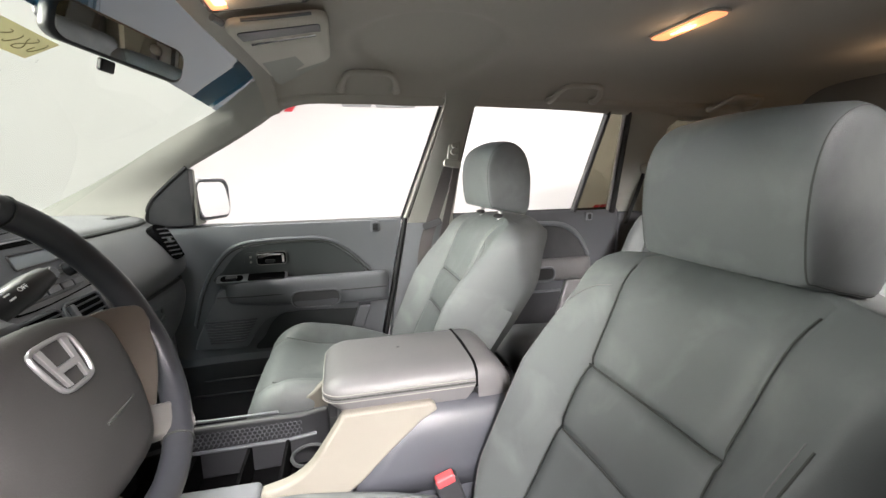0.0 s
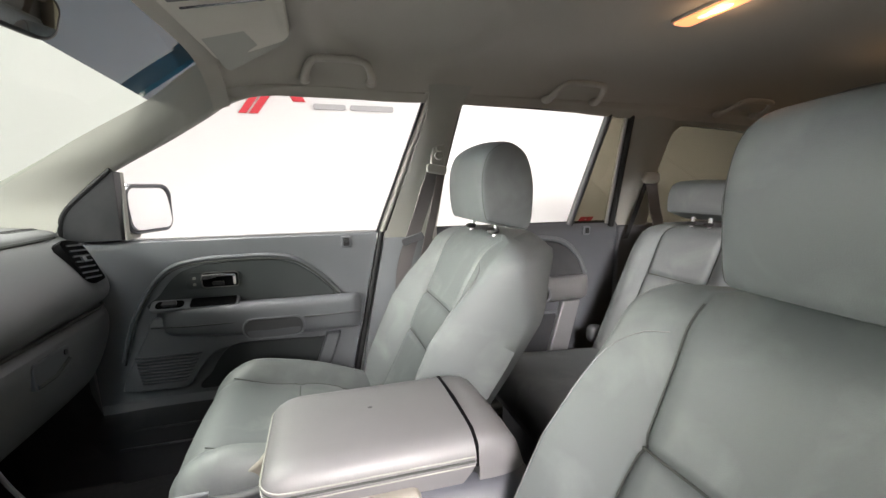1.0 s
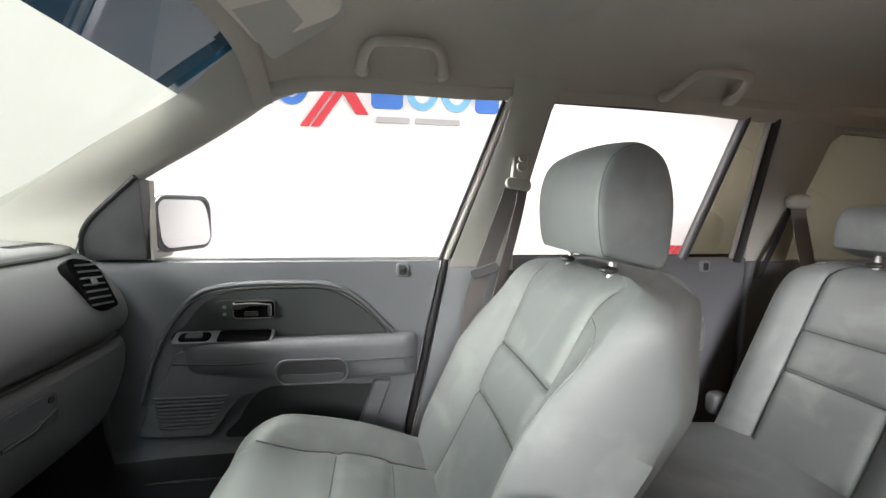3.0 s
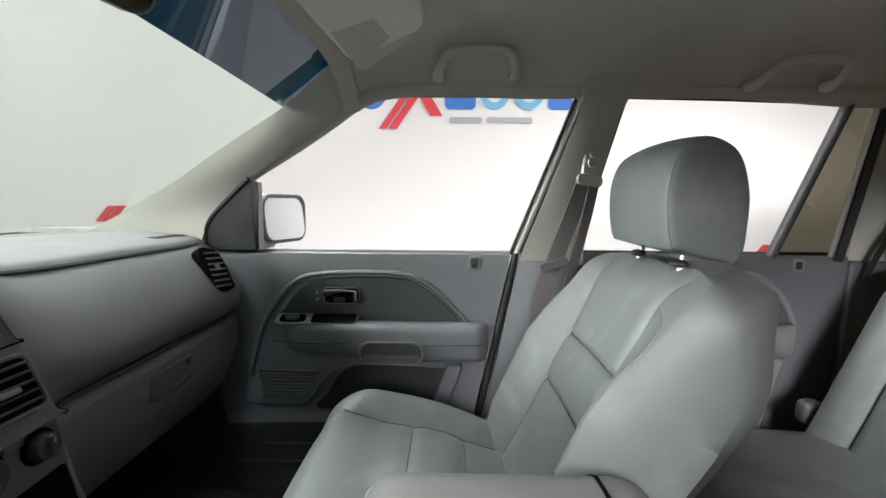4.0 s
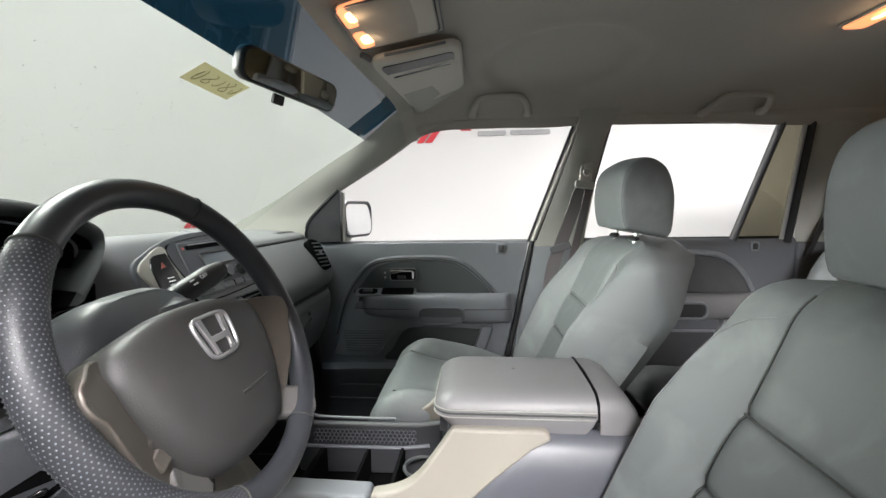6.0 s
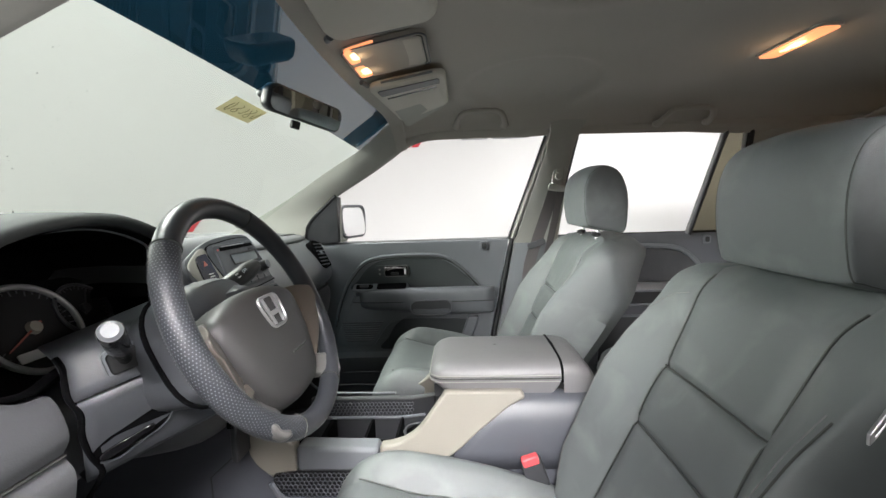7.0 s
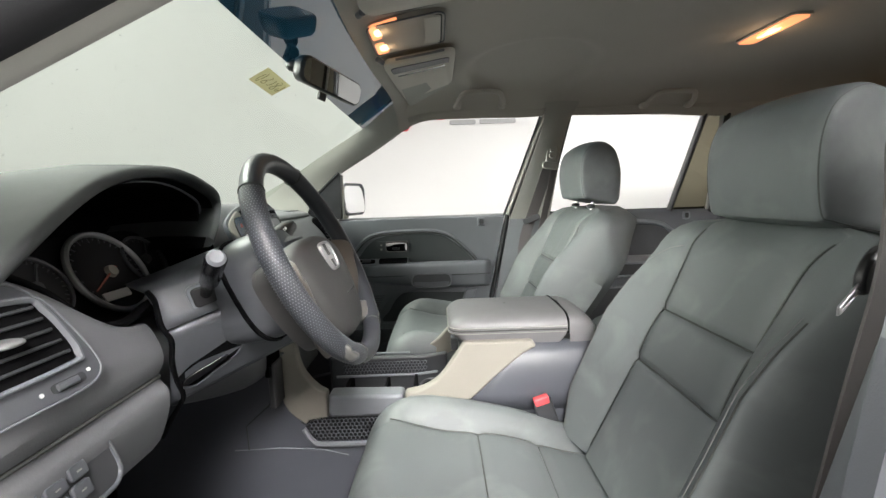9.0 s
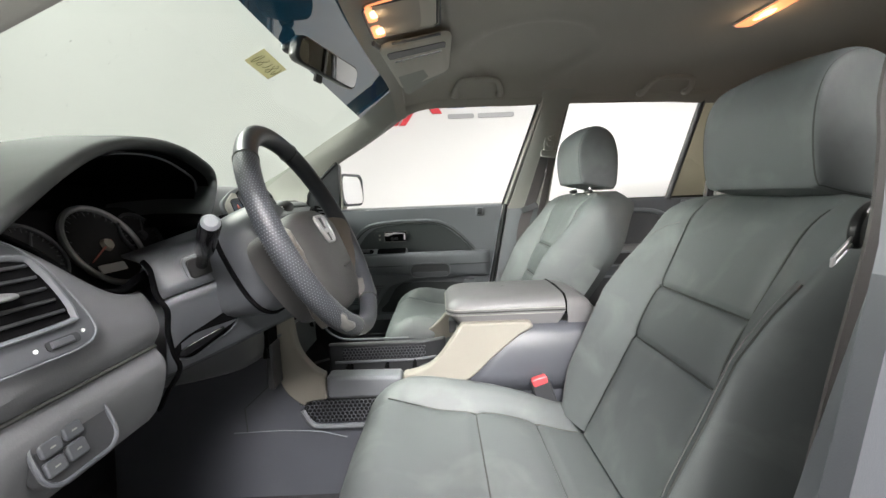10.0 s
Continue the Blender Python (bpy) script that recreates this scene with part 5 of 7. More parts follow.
def buckle(x, y, z, label):
    t = thing("belt_buckle", (x, y, z - 0.08), label, "belt buckle", "belt buckles")
    m = Matrix.Translation((x, y, z)) @ Matrix.Rotation(radians(-18), 4, "Y")
    part("body", Shape().box(-0.022, -0.010, -0.10, 0.022, 0.010, 0.0, m), PLASTIC_DARK, t, bevel=0.006)
    part("button", Shape().box(-0.018, -0.0115, -0.012, 0.017, 0.008, 0.006, m), RED, t, "red release button", bevel=0.004)


buckle(-0.155, -0.150, 0.772, "grey seat belt buckle with a red button beside the console")


# ---- seat belts ----
def ribbon(pts, width, across, thick=0.0014):
    """A flat strap along the points."""
    a = Vector(across).normalized()
    s = Shape()
    rings = []
    for i, p in enumerate(pts):
        p = Vector(p)
        d = Vector(pts[min(i + 1, len(pts) - 1)]) - Vector(pts[max(i - 1, 0)])
        n = d.cross(a).normalized()
        rings.append([p - a * width / 2 - n * thick, p + a * width / 2 - n * thick, p + a * width / 2 + n * thick, p - a * width / 2 + n * thick])
    return s.loft(rings)


def passenger_belt():
    t = thing("seat_belt", (0.05, 0.70, 1.0), "grey seat belt hanging from its guide on the door pillar", "seat belt", "seat belts")
    part("webbing", ribbon(curve([(0.082, 0.692, 1.335), (0.055, 0.700, 1.25), (0.02, 0.700, 1.15), (-0.015, 0.690, 1.05), (-0.03, 0.68, 0.90), (-0.04, 0.68, 0.60)], 6), 0.048, (1, 0.1, 0.1)), WEB, t, "grey webbing")
    part("webbing_fold", ribbon(curve([(0.105, 0.688, 1.335), (0.09, 0.69, 1.25), (0.07, 0.70, 1.15), (0.05, 0.70, 1.06)], 6), 0.030, (0.9, 0.3, 0.1)), WEB, t)
    m = frame_of((0.086, 0.668, 1.342), (0.98, 0.0, -0.15), (0.15, 0.25, 0.95))
    part("guide", Shape().prism(rounded(-0.033, -0.016, 0.033, 0.012, 0.012), "z", -0.007, 0.006, m), PILLAR, t, "pale grey guide loop", bevel=0.005)
    part("slider", Shape().prism(rounded(-0.02, 0.01, 0.022, 0.085, 0.008), "z", -0.012, 0.006, m), PILLAR, t, "height slider", bevel=0.004)
    for y, r in ((0.040, 0.014), (0.062, 0.011)):
        part("bolt_cover", Shape().disc(m @ Matrix.Translation((0.001, y, 0.005)), r, 0.006, 24, r * 0.8), PILLAR, t, "rounded bolt cover", bevel=0.001)
    part("tongue", Shape().prism(rounded(-0.035, -0.012, 0.035, 0.012, 0.008), "z", -0.004, 0.004, frame_of((0.01, 0.680, 1.128), (0.8, -0.2, 0.3), (0, 0, 1))), PLASTIC_DARK, t, bevel=0.002)


passenger_belt()


def driver_belt():
    t = thing("seat_belt", (0.12, -0.66, 0.9), "grey driver's seat belt hanging with a steel tongue", "seat belt", "seat belts")
    part("webbing", ribbon(curve([(0.075, -0.675, 1.42), (0.050, -0.662, 1.29), (0.053, -0.660, 1.22), (0.052, -0.660, 1.156), (0.043, -0.660, 1.10), (0.032, -0.660, 1.044), (0.019, -0.660, 0.972), (0.0, -0.660, 0.85), (-0.02, -0.655, 0.60)], 6), 0.026, (0.97, 0.22, 0.0)), WEB, t, "grey webbing")
    m = frame_of((0.040, -0.650, 1.140), (0.054, 0.030, 0.010), (-0.09, -0.10, 0.9)) @ Matrix.Scale(0.85, 4)
    grip = curve([(-0.010, -0.016), (-0.014, 0.004), (0.0, 0.020), (0.028, 0.028), (0.060, 0.026), (0.066, 0.012), (0.040, 0.002), (0.020, -0.010), (0.006, -0.020)], 4, True)
    part("tongue_grip", Shape().prism(grip, "z", -0.006, 0.006, m), BLACK, t, "black grip", bevel=0.004)
    s = Shape()
    s.prism([(-0.062, -0.016), (-0.062, -0.012), (-0.006, 0.000), (-0.006, -0.005)], "z", -0.0014, 0.0014, m)
    s.prism([(-0.061, -0.024), (-0.061, -0.020), (-0.006, -0.009), (-0.006, -0.013)], "z", -0.0014, 0.0014, m)
    s.prism([(-0.067, -0.024), (-0.067, -0.013), (-0.058, -0.0115), (-0.058, -0.0225)], "z", -0.0014, 0.0014, m)
    part("tongue", s, SILVER, t, "bright steel tongue", bevel=0.0008)


driver_belt()


def rear_belt():
    t = thing("seat_belt", (0.95, 0.74, 1.2), "grey rear seat belt running down from the pillar guide", "seat belt", "seat belts")
    part("webbing", ribbon([(0.952, 0.735, 1.30), (0.965, 0.72, 1.20), (0.985, 0.70, 1.08)], 0.045, (0.95, -0.1, 0.1)), WEB, t)
    # Same grey webbing, black here for the shade on its edge-on fold.
    part("webbing_fold", ribbon([(0.935, 0.738, 1.30), (0.91, 0.75, 1.20), (0.88, 0.77, 1.08)], 0.018, (0.95, -0.1, 0.1)), BLACK, t, "folded webbing painted black for its shaded, edge-on side")
    part("guide", Shape().lens((0.945, 0.728, 1.312), (0.038, 0.016, 0.022), 0.7, 0.7), PILLAR, t, "pale guide loop")


rear_belt()


def cargo_belt():
    t = thing("seat_belt", (1.55, 0.72, 1.1), "dark grey seat belt on the cargo side wall behind the bench", "seat belt", "seat belts")
    part("webbing", ribbon([(1.548, 0.712, 1.305), (1.53, 0.706, 1.20), (1.505, 0.700, 1.08)], 0.046, (0.95, -0.2, 0.1)), WEB, t, "grey webbing")
    # Fold of the grey belt, its shade painted in black.
    part("webbing_fold", ribbon([(1.566, 0.722, 1.300), (1.572, 0.728, 1.20), (1.578, 0.735, 1.08)], 0.020, (0.95, -0.1, 0.1)), BLACK, t, "folded webbing painted black for its shaded, edge-on side")
    part("guide", Shape().lens((1.556, 0.728, 1.312), (0.036, 0.040, 0.020), 0.7, 0.7), PILLAR, t, "pale guide loop")


cargo_belt()


# ---- dashboard ----
PASS = [(-1.36, 1.195), (-1.1, 1.205), (-0.925, 1.192), (-0.898, 1.183), (-0.897, 1.172), (-0.872, 1.162), (-0.818, 1.11), (-0.786, 1.05), (-0.796, 1.008), (-0.842, 0.990), (-0.796, 0.984), (-0.806, 0.90), (-0.85, 0.80), (-0.90, 0.745), (-1.2, 0.70)]
MIDD = [(-1.36, 1.195), (-1.1, 1.215), (-0.90, 1.235), (-0.835, 1.232), (-0.818, 1.218), (-0.805, 1.195), (-0.775, 1.13), (-0.760, 1.06), (-0.752, 1.02), (-0.750, 0.995), (-0.748, 0.97), (-0.745, 0.93), (-0.745, 0.88), (-0.76, 0.84), (-1.1, 0.80)]
CLUS = [(-1.36, 1.195), (-1.12, 1.21), (-1.03, 1.205), (-1.0, 1.19), (-0.97, 1.15), (-0.95, 1.10), (-0.93, 1.07), (-0.90, 1.06), (-0.86, 1.055), (-0.815, 1.05), (-0.79, 1.03), (-0.78, 0.99), (-0.785, 0.95), (-0.81, 0.92), (-1.1, 0.85)]
LEFT = [(-1.36, 1.195), (-1.1, 1.20), (-0.92, 1.205), (-0.85, 1.20), (-0.815, 1.188), (-0.788, 1.165), (-0.765, 1.12), (-0.745, 1.06), (-0.730, 1.030), (-0.757, 1.010), (-0.736, 0.998), (-0.735, 0.975), (-0.748, 0.935), (-0.775, 0.880), (-1.1, 0.82)]


def notch(ze):
    """The driver's side face, cut off at the height ze under the instruments."""
    fx = lerp_table([(1.02, -0.735), (1.06, -0.745), (1.12, -0.765), (1.165, -0.788), (1.2, -0.82)], ze)
    return [(-1.36, 1.195), (-1.12, 1.21), (-1.03, 1.205), (-0.98, 1.12), (-0.93, 1.02), (-0.84, ze - 0.055), (fx - 0.014, ze + 0.002), (fx + 0.001, ze)] + [(-0.730, 1.030)] + LEFT[9:]


def blend(a, b, t):
    return [(p[0] + (q[0] - p[0]) * t, p[1] + (q[1] - p[1]) * t) for p, q in zip(a, b)]


def end_curve(prof, k, dz=0.0):
    return [(x - k * max(0, x + 1.1) * 1.6, z + dz) for x, z in prof]


def dashboard():
    t = thing("dashboard", (-1.0, 0, 0.8), "grey moulded dashboard with an instrument hood, vents and glovebox", "dashboard")
    sec = [(-0.82, end_curve(LEFT, 0.10)), (-0.79, end_curve(LEFT, 0.03)), (-0.74, LEFT), (-0.70, LEFT), (-0.672, blend(LEFT, notch(1.178), 0.5)), (-0.655, notch(1.178)), (-0.635, notch(1.165)), (-0.61, notch(1.144)), (-0.585, notch(1.114)), (-0.56, notch(1.094)), (-0.54, notch(1.086)), (-0.522, notch(1.084)), (-0.515, notch(1.084)), (-0.514, notch(1.084)), (-0.510, CLUS), (-0.45, CLUS), (-0.285, CLUS), (-0.262, blend(CLUS, MIDD, 0.6)), (-0.245, MIDD),
           (-0.1, MIDD), (0.06, MIDD), (0.095, blend(MIDD, PASS, 0.15)), (0.14, blend(MIDD, PASS, 0.6)), (0.185, PASS), (0.3, PASS), (0.45, PASS), (0.58, PASS), (0.66, end_curve(PASS, 0.01)), (0.71, end_curve(PASS, 0.03)), (0.745, end_curve(PASS, 0.10))]
    rows = [[(x, y, z) for x, z in p] for y, p in sec]
    s = Shape().grid(rows)
    s.f.append(tuple(reversed(range(15))))
    s.f.append(tuple((len(rows) - 1) * 15 + j for j in range(15)))
    body = part("body", s, DASH, t, "grey grained dashboard body", sub=2, angle=80)
    # padded top edge line on the passenger side and its joint
    part("pad_edge", Shape().tube(curve([(-0.850, 0.105, 1.200), (-0.884, 0.17, 1.180), (-0.891, 0.3, 1.174), (-0.892, 0.5, 1.173), (-0.893, 0.60, 1.173), (-0.902, 0.68, 1.172)], 8), 0.0042, 6), SEAM, body, "dark joint under the padded top")
    # glovebox: joint lines, latch
    part("glovebox_joint", Shape().tube(curve([(-0.785, 0.16, 0.992), (-0.815, 0.2, 0.991), (-0.817, 0.45, 0.991), (-0.82, 0.66, 0.991), (-0.835, 0.715, 0.991)], 6), 0.004, 6), SEAM, body)
    part("glovebox_latch", Shape().prism(rounded(0.345, 0.908, 0.470, 0.962, 0.012), "x", -0.83, -0.7985), PLASTIC, t, "glovebox latch plate", bevel=0.003)
    part("latch_slot", Shape().tube([(-0.7985, 0.352, 0.916), (-0.7985, 0.41, 0.915), (-0.7985, 0.462, 0.932)], 0.0045, 6), SEAM, t)
    part("key_slot", Shape().disc(frame_of((-0.7995, 0.452, 0.950), (0, 1, 0), (0, 0, 1)), 0.006, 0.003), BLACK, t)
    # end vent beside the passenger
    m = frame_of((-0.8165, 0.600, 1.118), (0.30, 0.93, -0.05), (-0.45, 0.08, 0.89))
    v = part("vent", Shape().prism(curve([(-0.03, 0.052), (0.012, 0.054), (0.030, 0.03), (0.036, -0.03), (0.034, -0.05), (0.0, -0.052), (-0.02, -0.03)], 4, True), "z", -0.02, 0.0045, m), MATT_BLACK, t, "black side air vent", bevel=0.002)
    for k in range(7):
        y = -0.042 + 0.0142 * k
        part("vane", Shape().box(-0.018, y - 0.0016, 0.003, 0.026, y + 0.0016, 0.0075, m), PLASTIC, v)
    part("vane_tab", Shape().box(0.0, -0.002, 0.004, 0.01, 0.012, 0.010, m), PLASTIC_MID, v, bevel=0.002)
    # defroster grille on the top corner
    g = part("defroster", Shape().prism(rounded(-0.98, 0.59, -0.945, 0.71, 0.01), "z", 1.180, 1.1935), PLASTIC_DARK, t, "small demister grille", bevel=0.002)
    for k in range(7):
        part("vane", Shape().box(-0.975, 0.598 + 0.016 * k, 1.190, -0.95, 0.603 + 0.016 * k, 1.1955), BLACK, g)
    # Dark tube laid in the crease to paint the shade between the panels.
    part("panel_crease", Shape().tube([(-0.748, -0.80, 1.0105), (-0.7465, -0.65, 1.0105), (-0.7465, -0.516, 1.0105)], 0.0025, 6), SEAM, body, "dark tube painting the shade in the joint of upper and lower panel")
    # left vent
    m = frame_of((-0.7545, -0.697, 1.092), (0.03, 0.99, 0.0), (-0.36, 0.0, 0.93))
    rim = curve([(-0.10, -0.042), (0.0, -0.043), (0.055, -0.043), (0.078, -0.036), (0.084, -0.018), (0.072, 0.028), (0.055, 0.060), (0.02, 0.081), (-0.10, 0.085)], 4)
    v = part("vent", Shape().prism(rim, "z", -0.03, 0.004, m), PLASTIC, t, "grey vent surround", bevel=0.003)
    part("vent_edge", Shape().tube([m @ Vector((x, y, 0.0042)) for x, y in rim], 0.0011, 6), PLASTIC_MID, v, "thin bright edge line")
    part("vent_rim", Shape().tube([m @ Vector((x, y, 0.0048)) for x, y in curve([(-0.09, -0.015), (0.048, -0.015), (0.066, -0.008), (0.063, 0.018), (0.054, 0.046), (0.036, 0.059), (-0.09, 0.061)], 4)], 0.004, 8, flat=0.6), PLASTIC_MID, v, "soft rim round the mouth")
    # Mouth is a flat plate, black for the shade behind the vanes.
    part("vent_mouth", Shape().prism(curve([(-0.09, -0.012), (0.046, -0.012), (0.062, -0.006), (0.060, 0.018), (0.051, 0.044), (0.034, 0.056), (-0.09, 0.058)], 3, True), "z", -0.02, 0.0052, m), MATT_BLACK, v, "flat black plate painted as the shaded vent mouth")
    for k in range(5):
        y = -0.002 + 0.0128 * k
        part("vane", Shape().box(-0.085, y - 0.0016, 0.003, 0.058 - 0.0030 * k, y + 0.0016, 0.0085, m), PLASTIC_DARK, v, bevel=0.001)
    part("vane_tab", Shape().lens(m @ Vector((0.004, 0.0235, 0.0095)), (0.013, 0.015, 0.0035), 0.8, 0.8), SILVER, v, "bright vane tab")
    part("slider_slot", Shape().prism(rounded(0.026, -0.036, 0.062, -0.026, 0.004), "z", 0.0, 0.0052, m), PLASTIC_DARK, v)
    part("slider", Shape().box(0.030, -0.0345, 0.004, 0.054, -0.0275, 0.0075, m), PLASTIC, v, bevel=0.002)
    for x in (0.016, 0.068):
        part("mark", Shape().disc(m @ Matrix.Translation((x, -0.031 + (0.004 if x > 0.05 else 0), 0.0035)), 0.0020, 0.0016, 14), WHITE, v, "white mark")
    # switch panel under the left vent
    m = frame_of((-0.7375, -0.660, 0.970), (0.0, 1.0, 0.0), (-0.32, 0.0, 0.95)) @ Matrix.Scale(0.88, 4)
    sp = part("switch_panel", Shape().prism(rounded(-0.051, -0.037, 0.048, 0.027, 0.022, 6), "z", -0.015, 0.003, m), PLASTIC_DARK, t, "recessed switch panel", bevel=0.002)
    part("panel_rim", Shape().tube([m @ Vector((x, y, 0.0035)) for x, y in rounded(-0.051, -0.037, 0.048, 0.027, 0.022, 6)], 0.0026, 8, True), COVER, sp, "raised rim")
    for x0, y0, x1, y1 in ((-0.043, -0.004, -0.018, 0.012), (-0.046, -0.024, -0.023, -0.007), (-0.014, -0.001, 0.009, 0.016), (-0.019, -0.023, 0.005, -0.004)):
        b = part("button", Shape().prism(rounded(x0, y0, x1, y1, 0.004), "z", 0.002, 0.0080, m), COVER, sp, "grey push button", bevel=0.002)
        part("mark", Shape().box((x0 + x1) / 2 - 0.003, (y0 + y1) / 2 - 0.001, 0.0079, (x0 + x1) / 2 + 0.003, (y0 + y1) / 2 + 0.0006, 0.0085, m), STITCH, b)
    return t


dashboard()


def instrument_hood():
    """Hood arching over the instruments, with its dark inside."""
    t = thing("instrument_hood", (-0.9, -0.45, 1.2), "dark grey padded hood over the instruments", "instrument hood")
    rim = curve([(-0.700, 1.165), (-0.640, 1.208), (-0.585, 1.245), (-0.53, 1.272), (-0.46, 1.287), (-0.38, 1.288), (-0.315, 1.272), (-0.278, 1.250), (-0.290, 1.210), (-0.315, 1.175)], 5)
    rings = []
    for d, lift, grow in ((-1.06, -0.055, 0.92), (-1.0, -0.02, 0.95), (-0.93, 0.0, 0.99), (-0.86, 0.005, 1.0), (-0.80, 0.003, 1.0), (-0.775, 0.001, 1.0), (-0.766, -0.003, 0.996), (-0.764, -0.010, 0.985), (-0.770, -0.015, 0.972), (-0.782, -0.0165, 0.968)):
        rings.append([(d, -0.46 + (y + 0.46) * grow, 1.165 + (z - 1.165) * (1.0 if lift > -0.03 else 0.75) + lift) for y, z in rim])
    part("shell", Shape().grid(rings), HOOD, t, "dark grey padded hood shell", angle=80)
    inner = [[(d, -0.46 + (y + 0.46) * g, 1.165 + (z - 1.165) * k - 0.018) for y, z in rim] for d, g, k in ((-0.779, 0.967, 0.996), (-0.90, 0.955, 0.93), (-1.0, 0.94, 0.80))]
    part("lining", Shape().grid(inner), MATT_BLACK, t, "black inside of the hood")
    part("trim_line", Shape().tube([(-0.80, -0.46 + (y + 0.46) * 0.955, z - 0.020) for y, z in rim[12:38]], 0.0022, 6), PLASTIC_MID, t, "thin edge line")
    return t


instrument_hood()


def instrument_cluster():
    t = thing("instrument_cluster", (-0.9, -0.42, 1.1), "black instrument cluster with round silver-rimmed dials", "instruments")
    ed = curve([(-0.79, -0.675, 1.19), (-0.79, -0.655, 1.180), (-0.783, -0.635, 1.168), (-0.775, -0.61, 1.147), (-0.768, -0.585, 1.118), (-0.762, -0.56, 1.098), (-0.76, -0.54, 1.090), (-0.76, -0.514, 1.088), (-0.762, -0.48, 1.098), (-0.765, -0.40, 1.11), (-0.77, -0.30, 1.125), (-0.78, -0.275, 1.18)], 4)
    part("well", Shape().grid([[(x - 0.010, y, z - 0.001) for x, y, z in ed], [(x - 0.022, y, z + 0.001) for x, y, z in ed], [(-0.825, -0.44 + (y + 0.44) * 0.96, z - 0.036) for x, y, z in ed], [(-0.93, -0.44 + (y + 0.44) * 0.92, z - 0.04) for x, y, z in ed], [(-1.0, -0.44 + (y + 0.44) * 0.8, z + 0.12) for x, y, z in ed]]), MATT_BLACK, t, "black well round the dials", solid=0.004)
    part("well_end", Shape().box(-1.0, -0.296, 1.06, -0.80, -0.290, 1.238), MATT_BLACK, t, "black end wall of the well")
    # face leans back
    m = frame_of((-0.869, -0.425, 1.135), (0, 1, 0), (-0.48, 0, 0.877))
    part("face", Shape().prism(rounded(-0.19, -0.075, 0.135, 0.068, 0.05), "z", -0.02, 0.0, m), MATT_BLACK, t, "black face plate", bevel=0.003)
    for cx, cy, r in ((0.0, 0.0, 0.064), (0.083, 0.008, 0.042), (-0.118, 0.0, 0.044)):
        c = m @ Matrix.Translation((cx, cy, 0.0))
        d = part("dial", Shape().disc(c, r, 0.004, 40), DIAL, t, "black dial")
        part("dial_ring", Shape().tube([c @ Vector((r * math.cos(a), r * math.sin(a), 0.006)) for a in (2 * math.pi * k / 44 for k in range(44))], 0.0046 if r > 0.06 else 0.0026, 8, True), SILVER if r > 0.06 else PLASTIC_DARK, d, "satin dial ring")
        marks = Shape()
        for k in range(29):
            a = radians(225 - 270 * k / 28)
            r0 = r * (0.80 if k % 2 == 0 else 0.86)
            mm = c @ Matrix.Rotation(a, 4, "Z")
            marks.box(r0, -0.0007, 0.004, r * 0.92, 0.0007, 0.005, mm)
        part("dial_marks", marks, PLASTIC if r > 0.06 else PLASTIC_DARK, d, "fine scale marks")
        a = c @ Matrix.Rotation(radians(208 if r > 0.06 else 60), 4, "Z")
        part("needle", Shape().prism([(-0.012, -0.0016), (r * 0.8, -0.0006), (r * 0.8, 0.0006), (-0.012, 0.0016)], "z", 0.008, 0.010, a), NEEDLE if r > 0.06 else PLASTIC_DARK, d, "thin needle")
        part("needle_cap", Shape().disc(c @ Matrix.Translation((0, 0, 0.006)), 0.010 if r > 0.06 else 0.008, 0.006, 20, 0.008 if r > 0.06 else 0.007), BEIGE if r > 0.06 else PLASTIC_DARK, d, "needle hub")
    part("odometer", Shape().prism(rounded(-0.037, -0.0425, 0.011, -0.0295, 0.002), "z", 0.003, 0.006, m), WHITE, t, "pale odometer window")
    return t


instrument_cluster()


